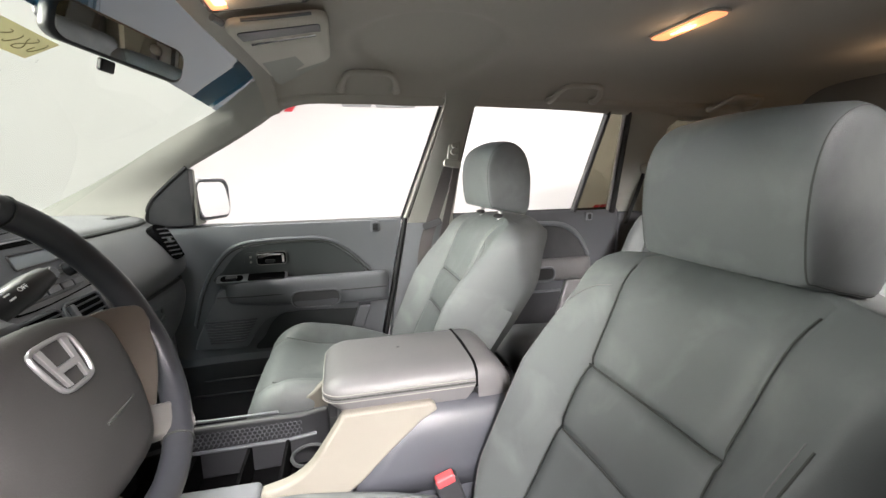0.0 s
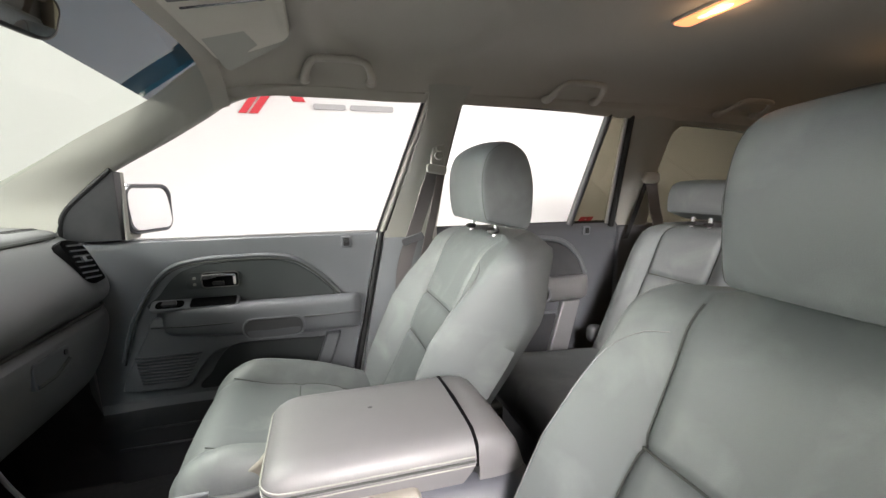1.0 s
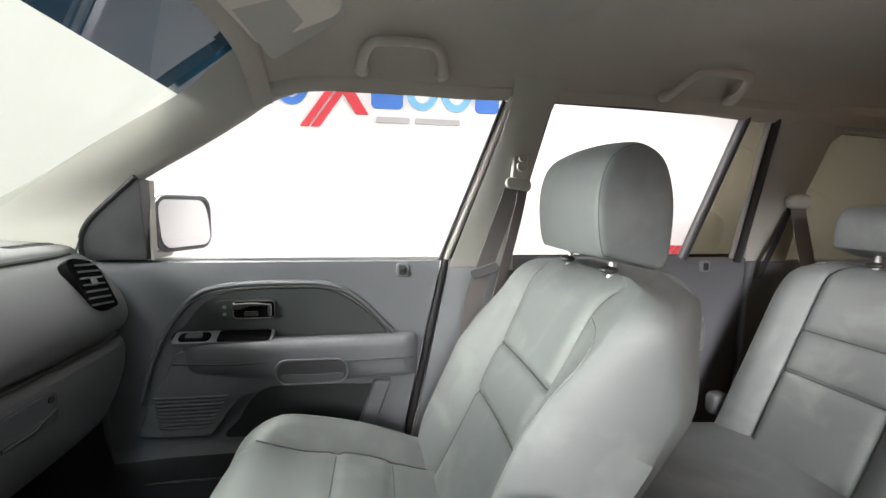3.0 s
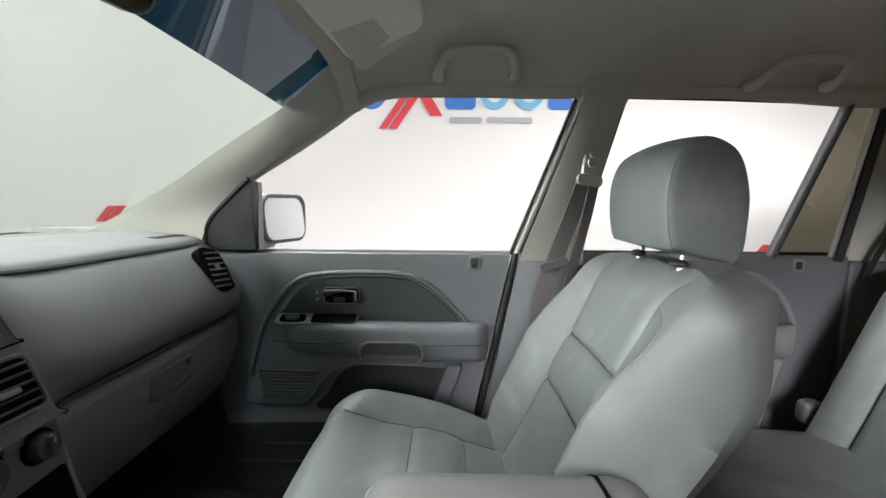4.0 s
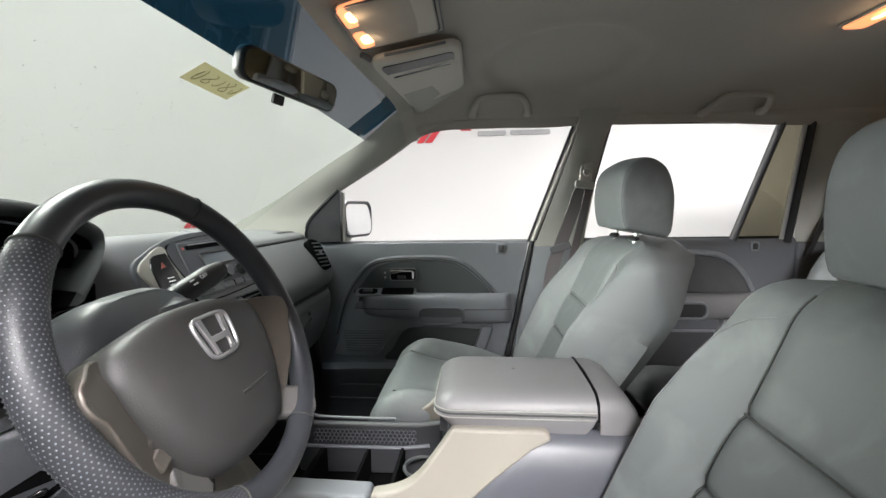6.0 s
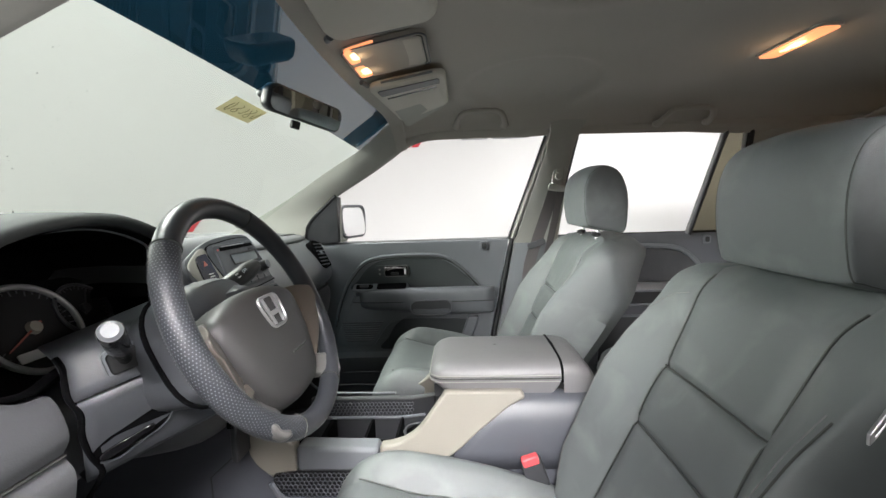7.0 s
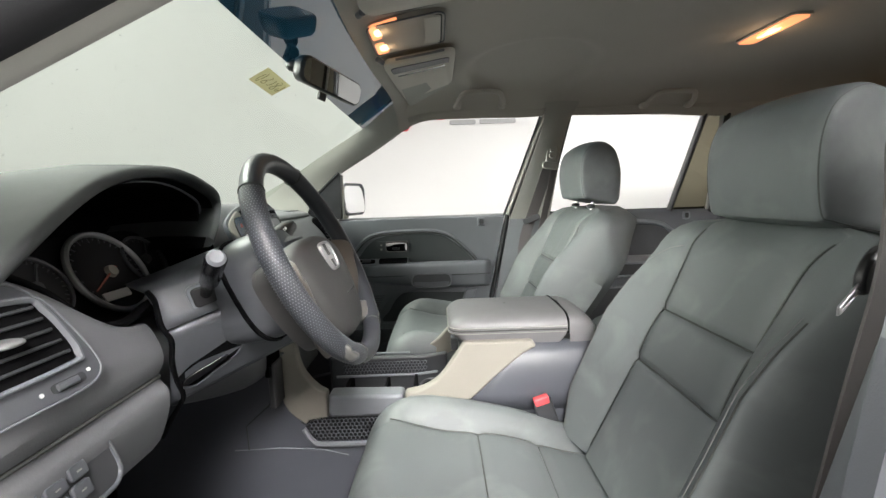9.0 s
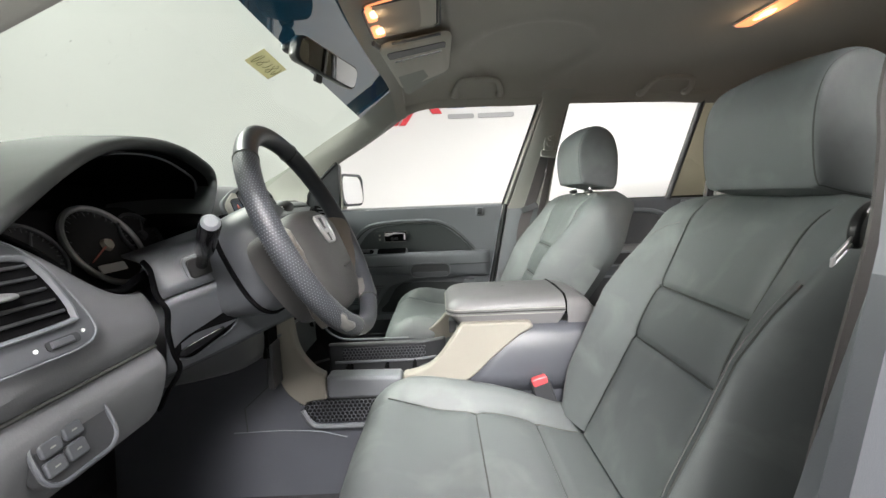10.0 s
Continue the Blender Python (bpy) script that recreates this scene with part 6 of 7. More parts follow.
# ---- centre stack ----
def centre_stack():
    t = thing("centre_stack", (-0.77, -0.05, 0.9), "dark grey centre stack with a radio, vents and climate knobs", "centre stack")
    m = frame_of((-0.776, -0.06, 1.115), (0, 1, 0), (-0.38, 0, 0.925))
    # surround
    so = curve([(-0.140, 0.070), (-0.10, 0.100), (-0.03, 0.120), (0.06, 0.126), (0.118, 0.121), (0.138, 0.105), (0.147, 0.075), (0.151, 0.03), (0.155, -0.02), (0.157, -0.09), (0.145, -0.105), (-0.10, -0.105), (-0.125, -0.02)], 5, True)
    part("surround", Shape().prism(so, "z", -0.02, 0.006, m), PLASTIC, t, "grey surround", bevel=0.006)
    part("silver_band", Shape().prism(curve([(-0.134, 0.072), (-0.10, 0.095), (-0.066, 0.105), (-0.050, 0.075), (-0.040, 0.035), (-0.055, 0.012), (-0.115, 0.012), (-0.122, 0.04)], 4, True), "z", -0.004, 0.0085, m), TAUPE, t, "satin taupe band", bevel=0.003)
    fo = curve([(-0.060, 0.098), (0.0, 0.111), (0.075, 0.115), (0.118, 0.111), (0.129, 0.097), (0.135, 0.07), (0.146, 0.004), (0.142, -0.004), (-0.03, -0.006), (-0.042, 0.03)], 5, True)
    part("fascia", Shape().prism(fo, "z", -0.01, 0.010, m), COVER, t, "dark grey fascia", bevel=0.003)
    part("fascia_joint", Shape().tube([m @ Vector((x, y, 0.0075)) for x, y in fo], 0.0026, 6, True), MATT_BLACK, t, "dark joint round the radio")
    # hazard switch plate
    hz = part("switch_plate", Shape().prism(curve([(-0.106, 0.084), (-0.072, 0.092), (-0.066, 0.086), (-0.060, 0.042), (-0.068, 0.030), (-0.104, 0.030), (-0.110, 0.040)], 3, True), "z", -0.005, 0.0105, m), GLOSS_BLACK, t, "black hazard switch plate", bevel=0.003)
    part("hazard_mark", Shape().prism([(-0.092, 0.066), (-0.080, 0.068), (-0.085, 0.077)], "z", 0.0105, 0.0115, m), NEEDLE, hz, "dim red hazard triangle")
    for k in range(3):
        part("mark", Shape().box(-0.088, 0.036 + 0.006 * k, 0.0105, -0.074, 0.0378 + 0.006 * k, 0.0114, m), WHITE, hz)
    # radio: slot, display, knobs and keys
    r = part("radio", Shape().prism(rounded(-0.036, 0.0, 0.128, 0.106, 0.006), "z", 0.0, 0.0125, m), COVER, t, "dark grey radio", bevel=0.003)
    part("disc_slot", Shape().box(-0.020, 0.0905, 0.010, 0.118, 0.0985, 0.0135, m), MATT_BLACK, r, "black disc slot")
    part("slot_edge", Shape().box(-0.010, 0.0990, 0.011, 0.085, 0.1006, 0.0142, m), SILVER, r, "thin bright line")
    part("eject_key", Shape().box(0.092, 0.0815, 0.010, 0.112, 0.0875, 0.0150, m), PLASTIC_DARK, r, bevel=0.001)
    part("red_light", Shape().disc(m @ Matrix.Translation((-0.027, 0.094, 0.011)), 0.0022, 0.0025, 12), RED, r, "tiny red light")
    part("display", Shape().prism(rounded(0.010, 0.057, 0.118, 0.077, 0.003), "z", 0.0, 0.0135, m), LCD, r, "pale grey display")
    part("display_rim", Shape().tube([m @ Vector((x, y, 0.0135)) for x, y in rounded(0.008, 0.055, 0.120, 0.079, 0.004)], 0.0020, 6, True), BLACK, r)
    for x in (0.048, 0.114):
        k = part("knob", Shape().disc(m @ Matrix.Translation((x, 0.034, 0.011)), 0.0135, 0.020, 28, 0.0115), BLACK, r, "round radio knob", bevel=0.002)
        part("knob_face", Shape().disc(m @ Matrix.Translation((x, 0.034, 0.0305)), 0.0095, 0.002, 24), COVER, k, "grey knob face")
        part("knob_ring", Shape().tube([m @ Matrix.Translation((x, 0.034, 0.0315)) @ Vector((0.0100 * math.cos(a), 0.0100 * math.sin(a), 0)) for a in (2 * math.pi * q / 24 for q in range(24))], 0.0009, 6, True), PLASTIC_MID, k, "bright knob edge")
    for x in (-0.026, -0.008, 0.070, 0.085):
        part("key", Shape().box(x, 0.030, 0.011, x + 0.012, 0.039, 0.0155, m), PLASTIC_DARK, r, bevel=0.0015)
    for x0, x1 in ((-0.030, -0.001), (0.002, 0.034), (0.037, 0.069), (0.072, 0.102), (0.105, 0.132)):
        part("key", Shape().box(x0, 0.004, 0.010, x1, 0.0165, 0.0158, m), PLASTIC, r, "grey radio key", bevel=0.002)
    for x in (0.02, 0.06, 0.10):
        part("mark", Shape().box(x, 0.0435, 0.0122, x + 0.016, 0.0450, 0.0131, m), STITCH, r, "pale print")
    # centre vents
    for x0, x1 in ((-0.062, 0.036), (0.048, 0.146)):
        v = part("vent", Shape().prism(rounded(x0, -0.083, x1, -0.020, 0.010), "z", 0.0, 0.0125, m), MATT_BLACK, t, "black centre vent", bevel=0.003)
        part("vent_rim", Shape().tube([m @ Vector((x, y, 0.0120)) for x, y in rounded(x0 - 0.001, -0.084, x1 + 0.001, -0.019, 0.010)], 0.0028, 6, True), COVER, v, "dark rim")
        for k in range(5):
            y = -0.0285 - 0.0112 * k
            part("vane", Shape().box(x0 + 0.020, y - 0.0012, 0.008, x1 - 0.004, y + 0.0012, 0.0165, m @ Matrix.Translation((0, y, 0.012)) @ Matrix.Rotation(radians(18), 4, "X") @ Matrix.Translation((0, -y, -0.012))), PLASTIC_DARK, v)
        part("vane_tab", Shape().prism(rounded(x0 + 0.046, -0.060, x0 + 0.074, -0.053, 0.003), "z", 0.012, 0.0195, m), PLASTIC_MID, v, "bright vane tab", bevel=0.002)
        part("vent_post", Shape().prism(rounded(x0 + 0.005, -0.082, x0 + 0.018, -0.023, 0.003), "z", 0.008, 0.0190, m), PLASTIC, v, "grey shutter wheel post", bevel=0.002)
    # climate panel
    m2 = frame_of((-0.742, -0.05, 0.985), (0, 1, 0), (-0.05, 0, 1.0))
    c = part("climate_panel", Shape().prism(curve([(-0.105, 0.048), (0.02, 0.052), (0.135, 0.047), (0.146, 0.038), (0.154, -0.018), (0.148, -0.028), (0.02, -0.034), (-0.105, -0.032), (-0.112, 0.0)], 4, True), "z", -0.01, 0.006, m2), COVER, t, "dark grey climate panel", bevel=0.004)
    for x, y, rr in ((0.058, 0.010, 0.028), (0.122, 0.010, 0.021), (-0.03, 0.010, 0.028)):
        part("knob_bowl", Shape().disc(m2 @ Matrix.Translation((x, y, 0.002)), rr, 0.005, 32), MATT_BLACK, c)
        k = part("knob", Shape().disc(m2 @ Matrix.Translation((x, y, 0.006)), rr * 0.80, 0.017, 30, rr * 0.70), BLACK, c, "round climate knob", bevel=0.003)
        part("knob_grip", Shape().prism(rounded(x - 0.003, y - rr * 0.62, x + 0.003, y + rr * 0.62, 0.002), "z", 0.020, 0.0275, m2), PLASTIC_DARK, k, "ridge of the knob", bevel=0.001)
        part("knob_mark", Shape().box(x - 0.0010, y + rr * 0.25, 0.0272, x + 0.0010, y + rr * 0.55, 0.0282, m2), SILVER, k)
    part("key", Shape().prism(rounded(0.082, 0.022, 0.106, 0.034, 0.005), "z", 0.004, 0.010, m2), PLASTIC, c, bevel=0.002)
    # open cubby, painted as a flat black plate for its shade, and its lip
    part("cubby", Shape().prism([(-0.19, 0.862), (-0.19, 0.947), (0.105, 0.952), (0.118, 0.900), (0.122, 0.862)], "x", -0.752, -0.738), MATT_BLACK, t, "flat black plate painted as the shaded open cubby")
    part("cubby_lip", Shape().tube([(-0.731, -0.15, 0.897), (-0.731, 0.0, 0.896), (-0.731, 0.118, 0.891)], 0.0034, 8), PLASTIC_MID, t, "thin pale lip")
    part("lower_panel", Shape().prism([(-0.19, 0.79), (-0.19, 0.890), (0.120, 0.886), (0.130, 0.79)], "x", -0.748, -0.734), PLASTIC_DARK, t, "dark panel under the cubby", bevel=0.004)
    part("outlet", Shape().disc(frame_of((-0.733, 0.085, 0.858), (0, 1, 0), (0, 0, 1)), 0.014, 0.010), BLACK, t, "power outlet cap", bevel=0.002)
    part("stack_edge", Shape().tube(curve([(-0.744, 0.096, 1.026), (-0.741, 0.107, 0.967), (-0.735, 0.121, 0.893), (-0.703, 0.126, 0.822), (-0.668, 0.128, 0.794), (-0.62, 0.129, 0.787), (-0.47, 0.130, 0.785)], 6), 0.0034, 8), PLASTIC_MID, t, "pale edge strip down to the console")
    return t


centre_stack()


# ---- steering wheel, column and stalks ----
WA = radians(25)
WC = Vector((-0.562, -0.385, 1.143))
WM = Matrix(((0, -math.sin(WA), math.cos(WA), WC.x), (1, 0, 0, WC.y), (0, math.cos(WA), math.sin(WA), WC.z), (0, 0, 0, 1)))


def steering_wheel():
    t = thing("steering_wheel", tuple(WC), "black leather steering wheel with perforated sides and brownish spokes", "steering wheel")
    R, r = 0.1645, 0.0150
    def rim(a0, a1, rr, n):
        return [WM @ Vector((R * math.cos(radians(a)), R * math.sin(radians(a)), 0)) for a in [a0 + (a1 - a0) * k / n for k in range(n + 1)]]
    part("rim", Shape().tube(rim(0, 360 - 5, r, 71), r, 14, True), WHEEL, t, "black leather rim")
    for a0, a1 in ((136, 246), (-62, 62)):
        part("grip", Shape().tube(rim(a0, a1, r, 40), r * 1.03, 14), WHEEL_DOT if a0 == 136 else WHEEL, t, "perforated leather grip" if a0 == 136 else "leather grip")
        for a in (a0, a1):
            c = WM @ Vector((R * math.cos(radians(a)), R * math.sin(radians(a)), 0))
            e = WM.to_3x3() @ Vector((math.cos(radians(a)), math.sin(radians(a)), 0))
            w = WM.to_3x3() @ Vector((0, 0, 1))
            part("grip_seam", Shape().tube([c + (e * math.cos(b) + w * math.sin(b)) * r * 1.035 for b in (2 * math.pi * k / 18 for k in range(18))], 0.0012, 6, True), SEAM, t)
    HM = WM @ Matrix.Translation((-0.005, -0.031, -0.020)) @ Matrix.Scale(0.95, 4)
    # fine perforation of the left grip, its highlights painted as pale raised dots
    s = Shape()
    for k in range(86):
        a = radians(138 + 106 * k / 85)
        e = Vector((math.cos(a), math.sin(a), 0))
        tg = Vector((-math.sin(a), math.cos(a), 0))
        for j in range(17):
            b = radians(-75 + 210 * j / 16 + (6 if k % 2 else 0))
            nn = e * math.cos(b) + Vector((0, 0, 1)) * math.sin(b)
            c = e * R + nn * (r * 1.03 + 0.0003)
            q = nn.cross(tg)
            s.add([WM @ (c + (tg * math.cos(w) + q * math.sin(w)) * 0.00078) for w in (math.pi / 3 * i for i in range(6))] + [WM @ (c + nn * 0.0005)], [(i, (i + 1) % 6, 6) for i in range(6)])
    tagged(part("grip_dots", s, PLASTIC_MID, t, "pale dots painted as highlights of the grip's perforation"), kind="stuff")
    # hub cover
    o = curve([(-0.108, 0.050), (-0.055, 0.070), (0.0, 0.074), (0.055, 0.070), (0.108, 0.050), (0.113, 0.008), (0.094, -0.05), (0.060, -0.094), (0.0, -0.104), (-0.060, -0.094), (-0.094, -0.05), (-0.113, 0.008)], 5, True)
    rings = [[HM @ Vector((x * k, y * k, d)) for x, y in o] for k, d in ((0.93, -0.05), (0.98, -0.01), (1.0, 0.006), (0.985, 0.016), (0.94, 0.024), (0.8, 0.031), (0.5, 0.036), (0.2, 0.037))]
    hub = part("hub", Shape().loft(rings), HUB, t, "dark grey airbag cover", angle=70)
    s = Shape()
    s.tube([HM @ Vector((x, y, z)) for x, y, z in ((-0.005, -0.040, 0.0365), (0.03, -0.040, 0.0360), (0.052, -0.039, 0.0335))], 0.0018, 6)
    part("hub_line", s, SEAM, hub, "small moulded line")
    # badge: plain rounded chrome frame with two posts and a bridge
    bo = [(-0.028, 0.049), (-0.01, 0.0508), (0.01, 0.0508), (0.028, 0.049), (0.0355, 0.040), (0.031, 0.006), (0.022, -0.006), (0.0, -0.0078), (-0.022, -0.006), (-0.031, 0.006), (-0.0355, 0.040)]
    def bz(p, d=0.0):
        return HM @ Vector((p[0] * 0.8, 0.012 + p[1] * 0.8, 0.0365 - (p[1] - 0.0) ** 2 * 0.6 + d))
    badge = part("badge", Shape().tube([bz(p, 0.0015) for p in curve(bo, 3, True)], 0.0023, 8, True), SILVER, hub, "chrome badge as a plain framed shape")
    part("badge_field", Shape().loft([[bz(p, d) for p in curve(bo, 3, True)] for d in (-0.003, 0.0006)]), HUB, hub, "grey badge field")
    for sg in (-1, 1):
        part("badge_post", Shape().loft([[bz((sg * x, y), d) for x, y in ((0.0175, 0.048), (0.0275, 0.047), (0.019, -0.003), (0.0125, -0.004))] for d in (0.0, 0.004)]), SILVER, hub, "chrome post", bevel=0.0008)
    part("badge_bridge", Shape().loft([[bz(p, d) for p in ((-0.019, 0.022), (0.019, 0.022), (0.0165, 0.013), (-0.0165, 0.013))] for d in (0.0, 0.0038)]), SILVER, hub, "chrome bridge", bevel=0.0008)
    # spokes
    for sg in (-1, 1):
        so = curve([(sg * 0.100, 0.050), (sg * 0.124, 0.053), (sg * 0.145, 0.044), (sg * 0.158, 0.034), (sg * 0.158, 0.016), (sg * 0.149, 0.002), (sg * 0.140, -0.028), (sg * 0.120, -0.068), (sg * 0.088, -0.104), (sg * 0.095, 0.0)], 4, True)
        part("upper_spoke", Shape().loft([[HM @ Vector((x, y, d + 0.034 * smooth((abs(x) - 0.10) / 0.06))) for x, y in so] for d in (-0.014, 0.006)]), BROWNISH, t, "brownish satin spoke", bevel=0.005)
        so = curve([(sg * 0.060, -0.085), (sg * 0.085, -0.055), (sg * 0.112, -0.078), (sg * 0.130, -0.092), (sg * 0.108, -0.122), (sg * 0.085, -0.112)], 4, True)
        part("lower_spoke", Shape().loft([[HM @ Vector((x, y, d + 0.034 * smooth((math.hypot(x, y) - 0.11) / 0.05))) for x, y in so] for d in (-0.016, 0.004)]), SATIN, t, "satin silver lower spoke", bevel=0.007)
        for k in range(3):
            y = -0.005 - 0.021 * k
            x = sg * (0.119 - 0.009 * k)
            mm = HM @ Matrix.Translation((x, y, 0.008)) @ Matrix.Rotation(radians(sg * -24), 4, "Z")
            part("spoke_button", Shape().box(-0.008, -0.009, -0.006, 0.008, 0.009, 0.005, mm), BROWNISH, t, "spoke push button", bevel=0.003)
    return t


steering_wheel()


AS = [-0.07 + 0.136 * k for k in range(13)]
COLUMN = [(0.90, -0.775, -0.452), (0.968, -0.752, -0.475), (1.0, -0.740, -0.487), (1.035, -0.730, -0.497), (1.07, -0.727, -0.502), (1.1, -0.742, -0.499), (1.122, -0.757, -0.494)]


def column_at(a, z, lift=0.0):
    """A point on the column panel: a runs from its outer edge towards the wheel, z is the height at that edge."""
    x, y = lerp_table([(r[0], r[1]) for r in COLUMN], z), lerp_table([(r[0], r[2]) for r in COLUMN], z)
    return (x + 0.10 * a + 0.66 * lift, y + 0.092 * a - 0.72 * lift, z + 0.033 * a + 0.2 * lift)


def steering_column():
    t = thing("steering_column", (-0.65, -0.385, 1.0), "grey steering column cover with a tray slot under it", "steering column")
    rings = []
    for d, w, h, dz in ((-0.045, 0.070, 0.072, 0.0), (-0.06, 0.080, 0.080, 0.0), (-0.09, 0.085, 0.083, 0.0), (-0.115, 0.084, 0.082, 0.0), (-0.18, 0.075, 0.06, 0.0)):
        rings.append([WM @ Vector((w * math.copysign(abs(math.cos(a)) ** 0.7, math.cos(a)), h * math.copysign(abs(math.sin(a)) ** 0.7, math.sin(a)) + dz, d)) for a in (2 * math.pi * k / 32 for k in range(32))])
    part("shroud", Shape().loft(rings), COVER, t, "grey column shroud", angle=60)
    part("shroud_gap", Shape().tube([WM @ Vector((0.0855 * math.copysign(abs(math.cos(a)) ** 0.7, math.cos(a)), 0.0835 * math.copysign(abs(math.sin(a)) ** 0.7, math.sin(a)), -0.108)) for a in (2 * math.pi * k / 32 for k in range(32))], 0.0035, 6, True), MATT_BLACK, t, "dark gap round the shroud")
    part("cover_plate", Shape().grid([[(-0.80 + 0.06 * a, -0.47 + 0.1 * a, 1.128 + 0.03 * a) for a in AS]] + [[column_at(a, z) for a in AS] for z in (1.122, 1.116, 1.10, 1.085, 1.0725)]), PLASTIC, t, "smooth grey column cover", angle=50, solid=0.004)
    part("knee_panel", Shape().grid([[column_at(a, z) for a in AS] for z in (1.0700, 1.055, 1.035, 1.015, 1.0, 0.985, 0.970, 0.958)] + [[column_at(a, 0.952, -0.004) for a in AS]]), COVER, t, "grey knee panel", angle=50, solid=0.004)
    # Underside takes dark plastic to carry the shade below the column.
    part("knee_underside", Shape().grid([[column_at(a, 0.951, -0.004) for a in AS], [(-0.84 + 0.06 * a, -0.42 + 0.08 * a, 0.950 + 0.045 * a) for a in AS]]), PLASTIC_DARK, t, "underside painted dark for its shade", solid=0.004)
    def patch(o, l0, l1):
        return Shape().loft([[column_at(a, z, l) for a, z in curve(o, 3, True)] for l in (l0, l1)])
    slot = [(0.0, 0.996), (0.10, 1.006), (0.22, 1.0105), (0.44, 1.0185), (0.62, 1.0245), (0.68, 1.021), (0.64, 1.004), (0.55, 0.984), (0.36, 0.975), (0.18, 0.966), (0.04, 0.974), (-0.01, 0.985)]
    # Tray recess painted as a flat black patch for its shade.
    part("tray_slot", patch(slot, -0.004, 0.0030), MATT_BLACK, t, "flat black patch painted as the shaded tray recess")
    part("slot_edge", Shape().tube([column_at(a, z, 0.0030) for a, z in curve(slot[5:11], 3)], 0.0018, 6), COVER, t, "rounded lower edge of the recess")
    part("tray_handle", patch([(0.05, 0.987), (0.16, 0.9915), (0.28, 0.9935), (0.42, 0.9965), (0.47, 0.995), (0.46, 0.988), (0.34, 0.982), (0.20, 0.976), (0.08, 0.973), (0.04, 0.979)], -0.002, 0.0085), GLOSS_BLACK, t, "glossy dark tray handle", bevel=0.003)
    part("side_gap", Shape().tube(curve([column_at(a, z, 0.001) for a, z in ((-0.05, 1.122), (-0.04, 1.108), (-0.09, 1.082), (-0.05, 1.056), (-0.06, 1.024), (-0.02, 0.992), (0.05, 0.955), (-0.06, 0.925), (-0.14, 0.90))], 5), 0.0038, 8), MATT_BLACK, t, "dark gap beside the panel")
    return t


steering_column()


def turn_stalk():
    t = thing("turn_stalk", (-0.67, -0.51, 1.1), "black light stalk with a bright round end", "stalk", "column stalks")
    p0, p1 = Vector(column_at(0.36, 1.096, 0.004)), Vector((-0.630, -0.566, 1.171))
    d = (p1 - p0).normalized()
    q = frame_of(p0, (0.10, 0.092, 0.033), (-0.2, 0.0, 1.0))
    part("boot_rim", Shape().prism(rounded(-0.022, -0.019, 0.022, 0.017, 0.008), "z", -0.006, 0.0015, q), PLASTIC_MID, t, "smooth boot rim", bevel=0.002)
    part("boot", Shape().prism(rounded(-0.018, -0.015, 0.018, 0.013, 0.006), "z", -0.004, 0.005, q), BLACK, t, "black boot", bevel=0.003)
    part("arm", Shape().tube([p0, p0 + d * 0.03, p0 + d * 0.045, p0 + d * 0.055, p1 - d * 0.004, p1], lambda u: (0.0075, 0.008, 0.0095, 0.0118, 0.0124, 0.0110)[min(5, int(round(u * 5)))], 18), GLOSS_BLACK, t, "black stalk")
    e = frame_of(p1, d.cross(Vector((0, 0, 1))), Vector((0, 0, 1)) - d * d.z)
    e = e if (e.to_3x3() @ Vector((0, 0, 1))).dot(d) > 0 else e @ Matrix.Rotation(math.pi, 4, "X")
    part("end_cap", Shape().disc(e, 0.0108, 0.004, 28, 0.0075), PLASTIC_MID, t, "pale end cap")


turn_stalk()


def wiper_stalk():
    t = thing("wiper_stalk", (-0.69, -0.25, 1.15), "black wiper stalk with white markings", "stalk", "column stalks")
    p0, p1 = Vector((-0.700, -0.300, 1.140)), Vector((-0.682, -0.165, 1.182))
    d = (p1 - p0).normalized()
    part("arm", Shape().tube([p0, p0 + d * 0.04, p0 + d * 0.05, p0 + d * 0.115, p1], lambda u: (0.011, 0.011, 0.0165, 0.0175, 0.013)[min(4, int(round(u * 4)))], 14), BLACK, t, "black stalk")
    m = frame_of(p0 + d * 0.078 + Vector((0.012, 0, 0.0125)), d, (-0.7, 0, 0.7))
    font = bpy.data.curves.new("word", "FONT")
    font.body, font.size, font.align_x, font.align_y, font.extrude = "OFF", 0.0078, "CENTER", "CENTER", 0.0004
    tmp = new("word", font)
    dg = bpy.context.evaluated_depsgraph_get()
    me = bpy.data.meshes.new_from_object(tmp.evaluated_get(dg))
    bpy.data.objects.remove(tmp)
    s = Shape()
    s.add([m @ (v.co + Vector((0.012, 0, 0.0006))) for v in me.vertices], [tuple(p.vertices) for p in me.polygons])
    part("word", s, WHITE, t, "white word OFF")
    for k in range(2):
        part("mark", Shape().box(-0.012, -0.005 + 0.007 * k, 0.0002, -0.004, -0.003 + 0.007 * k, 0.0009, m), WHITE, t)


wiper_stalk()


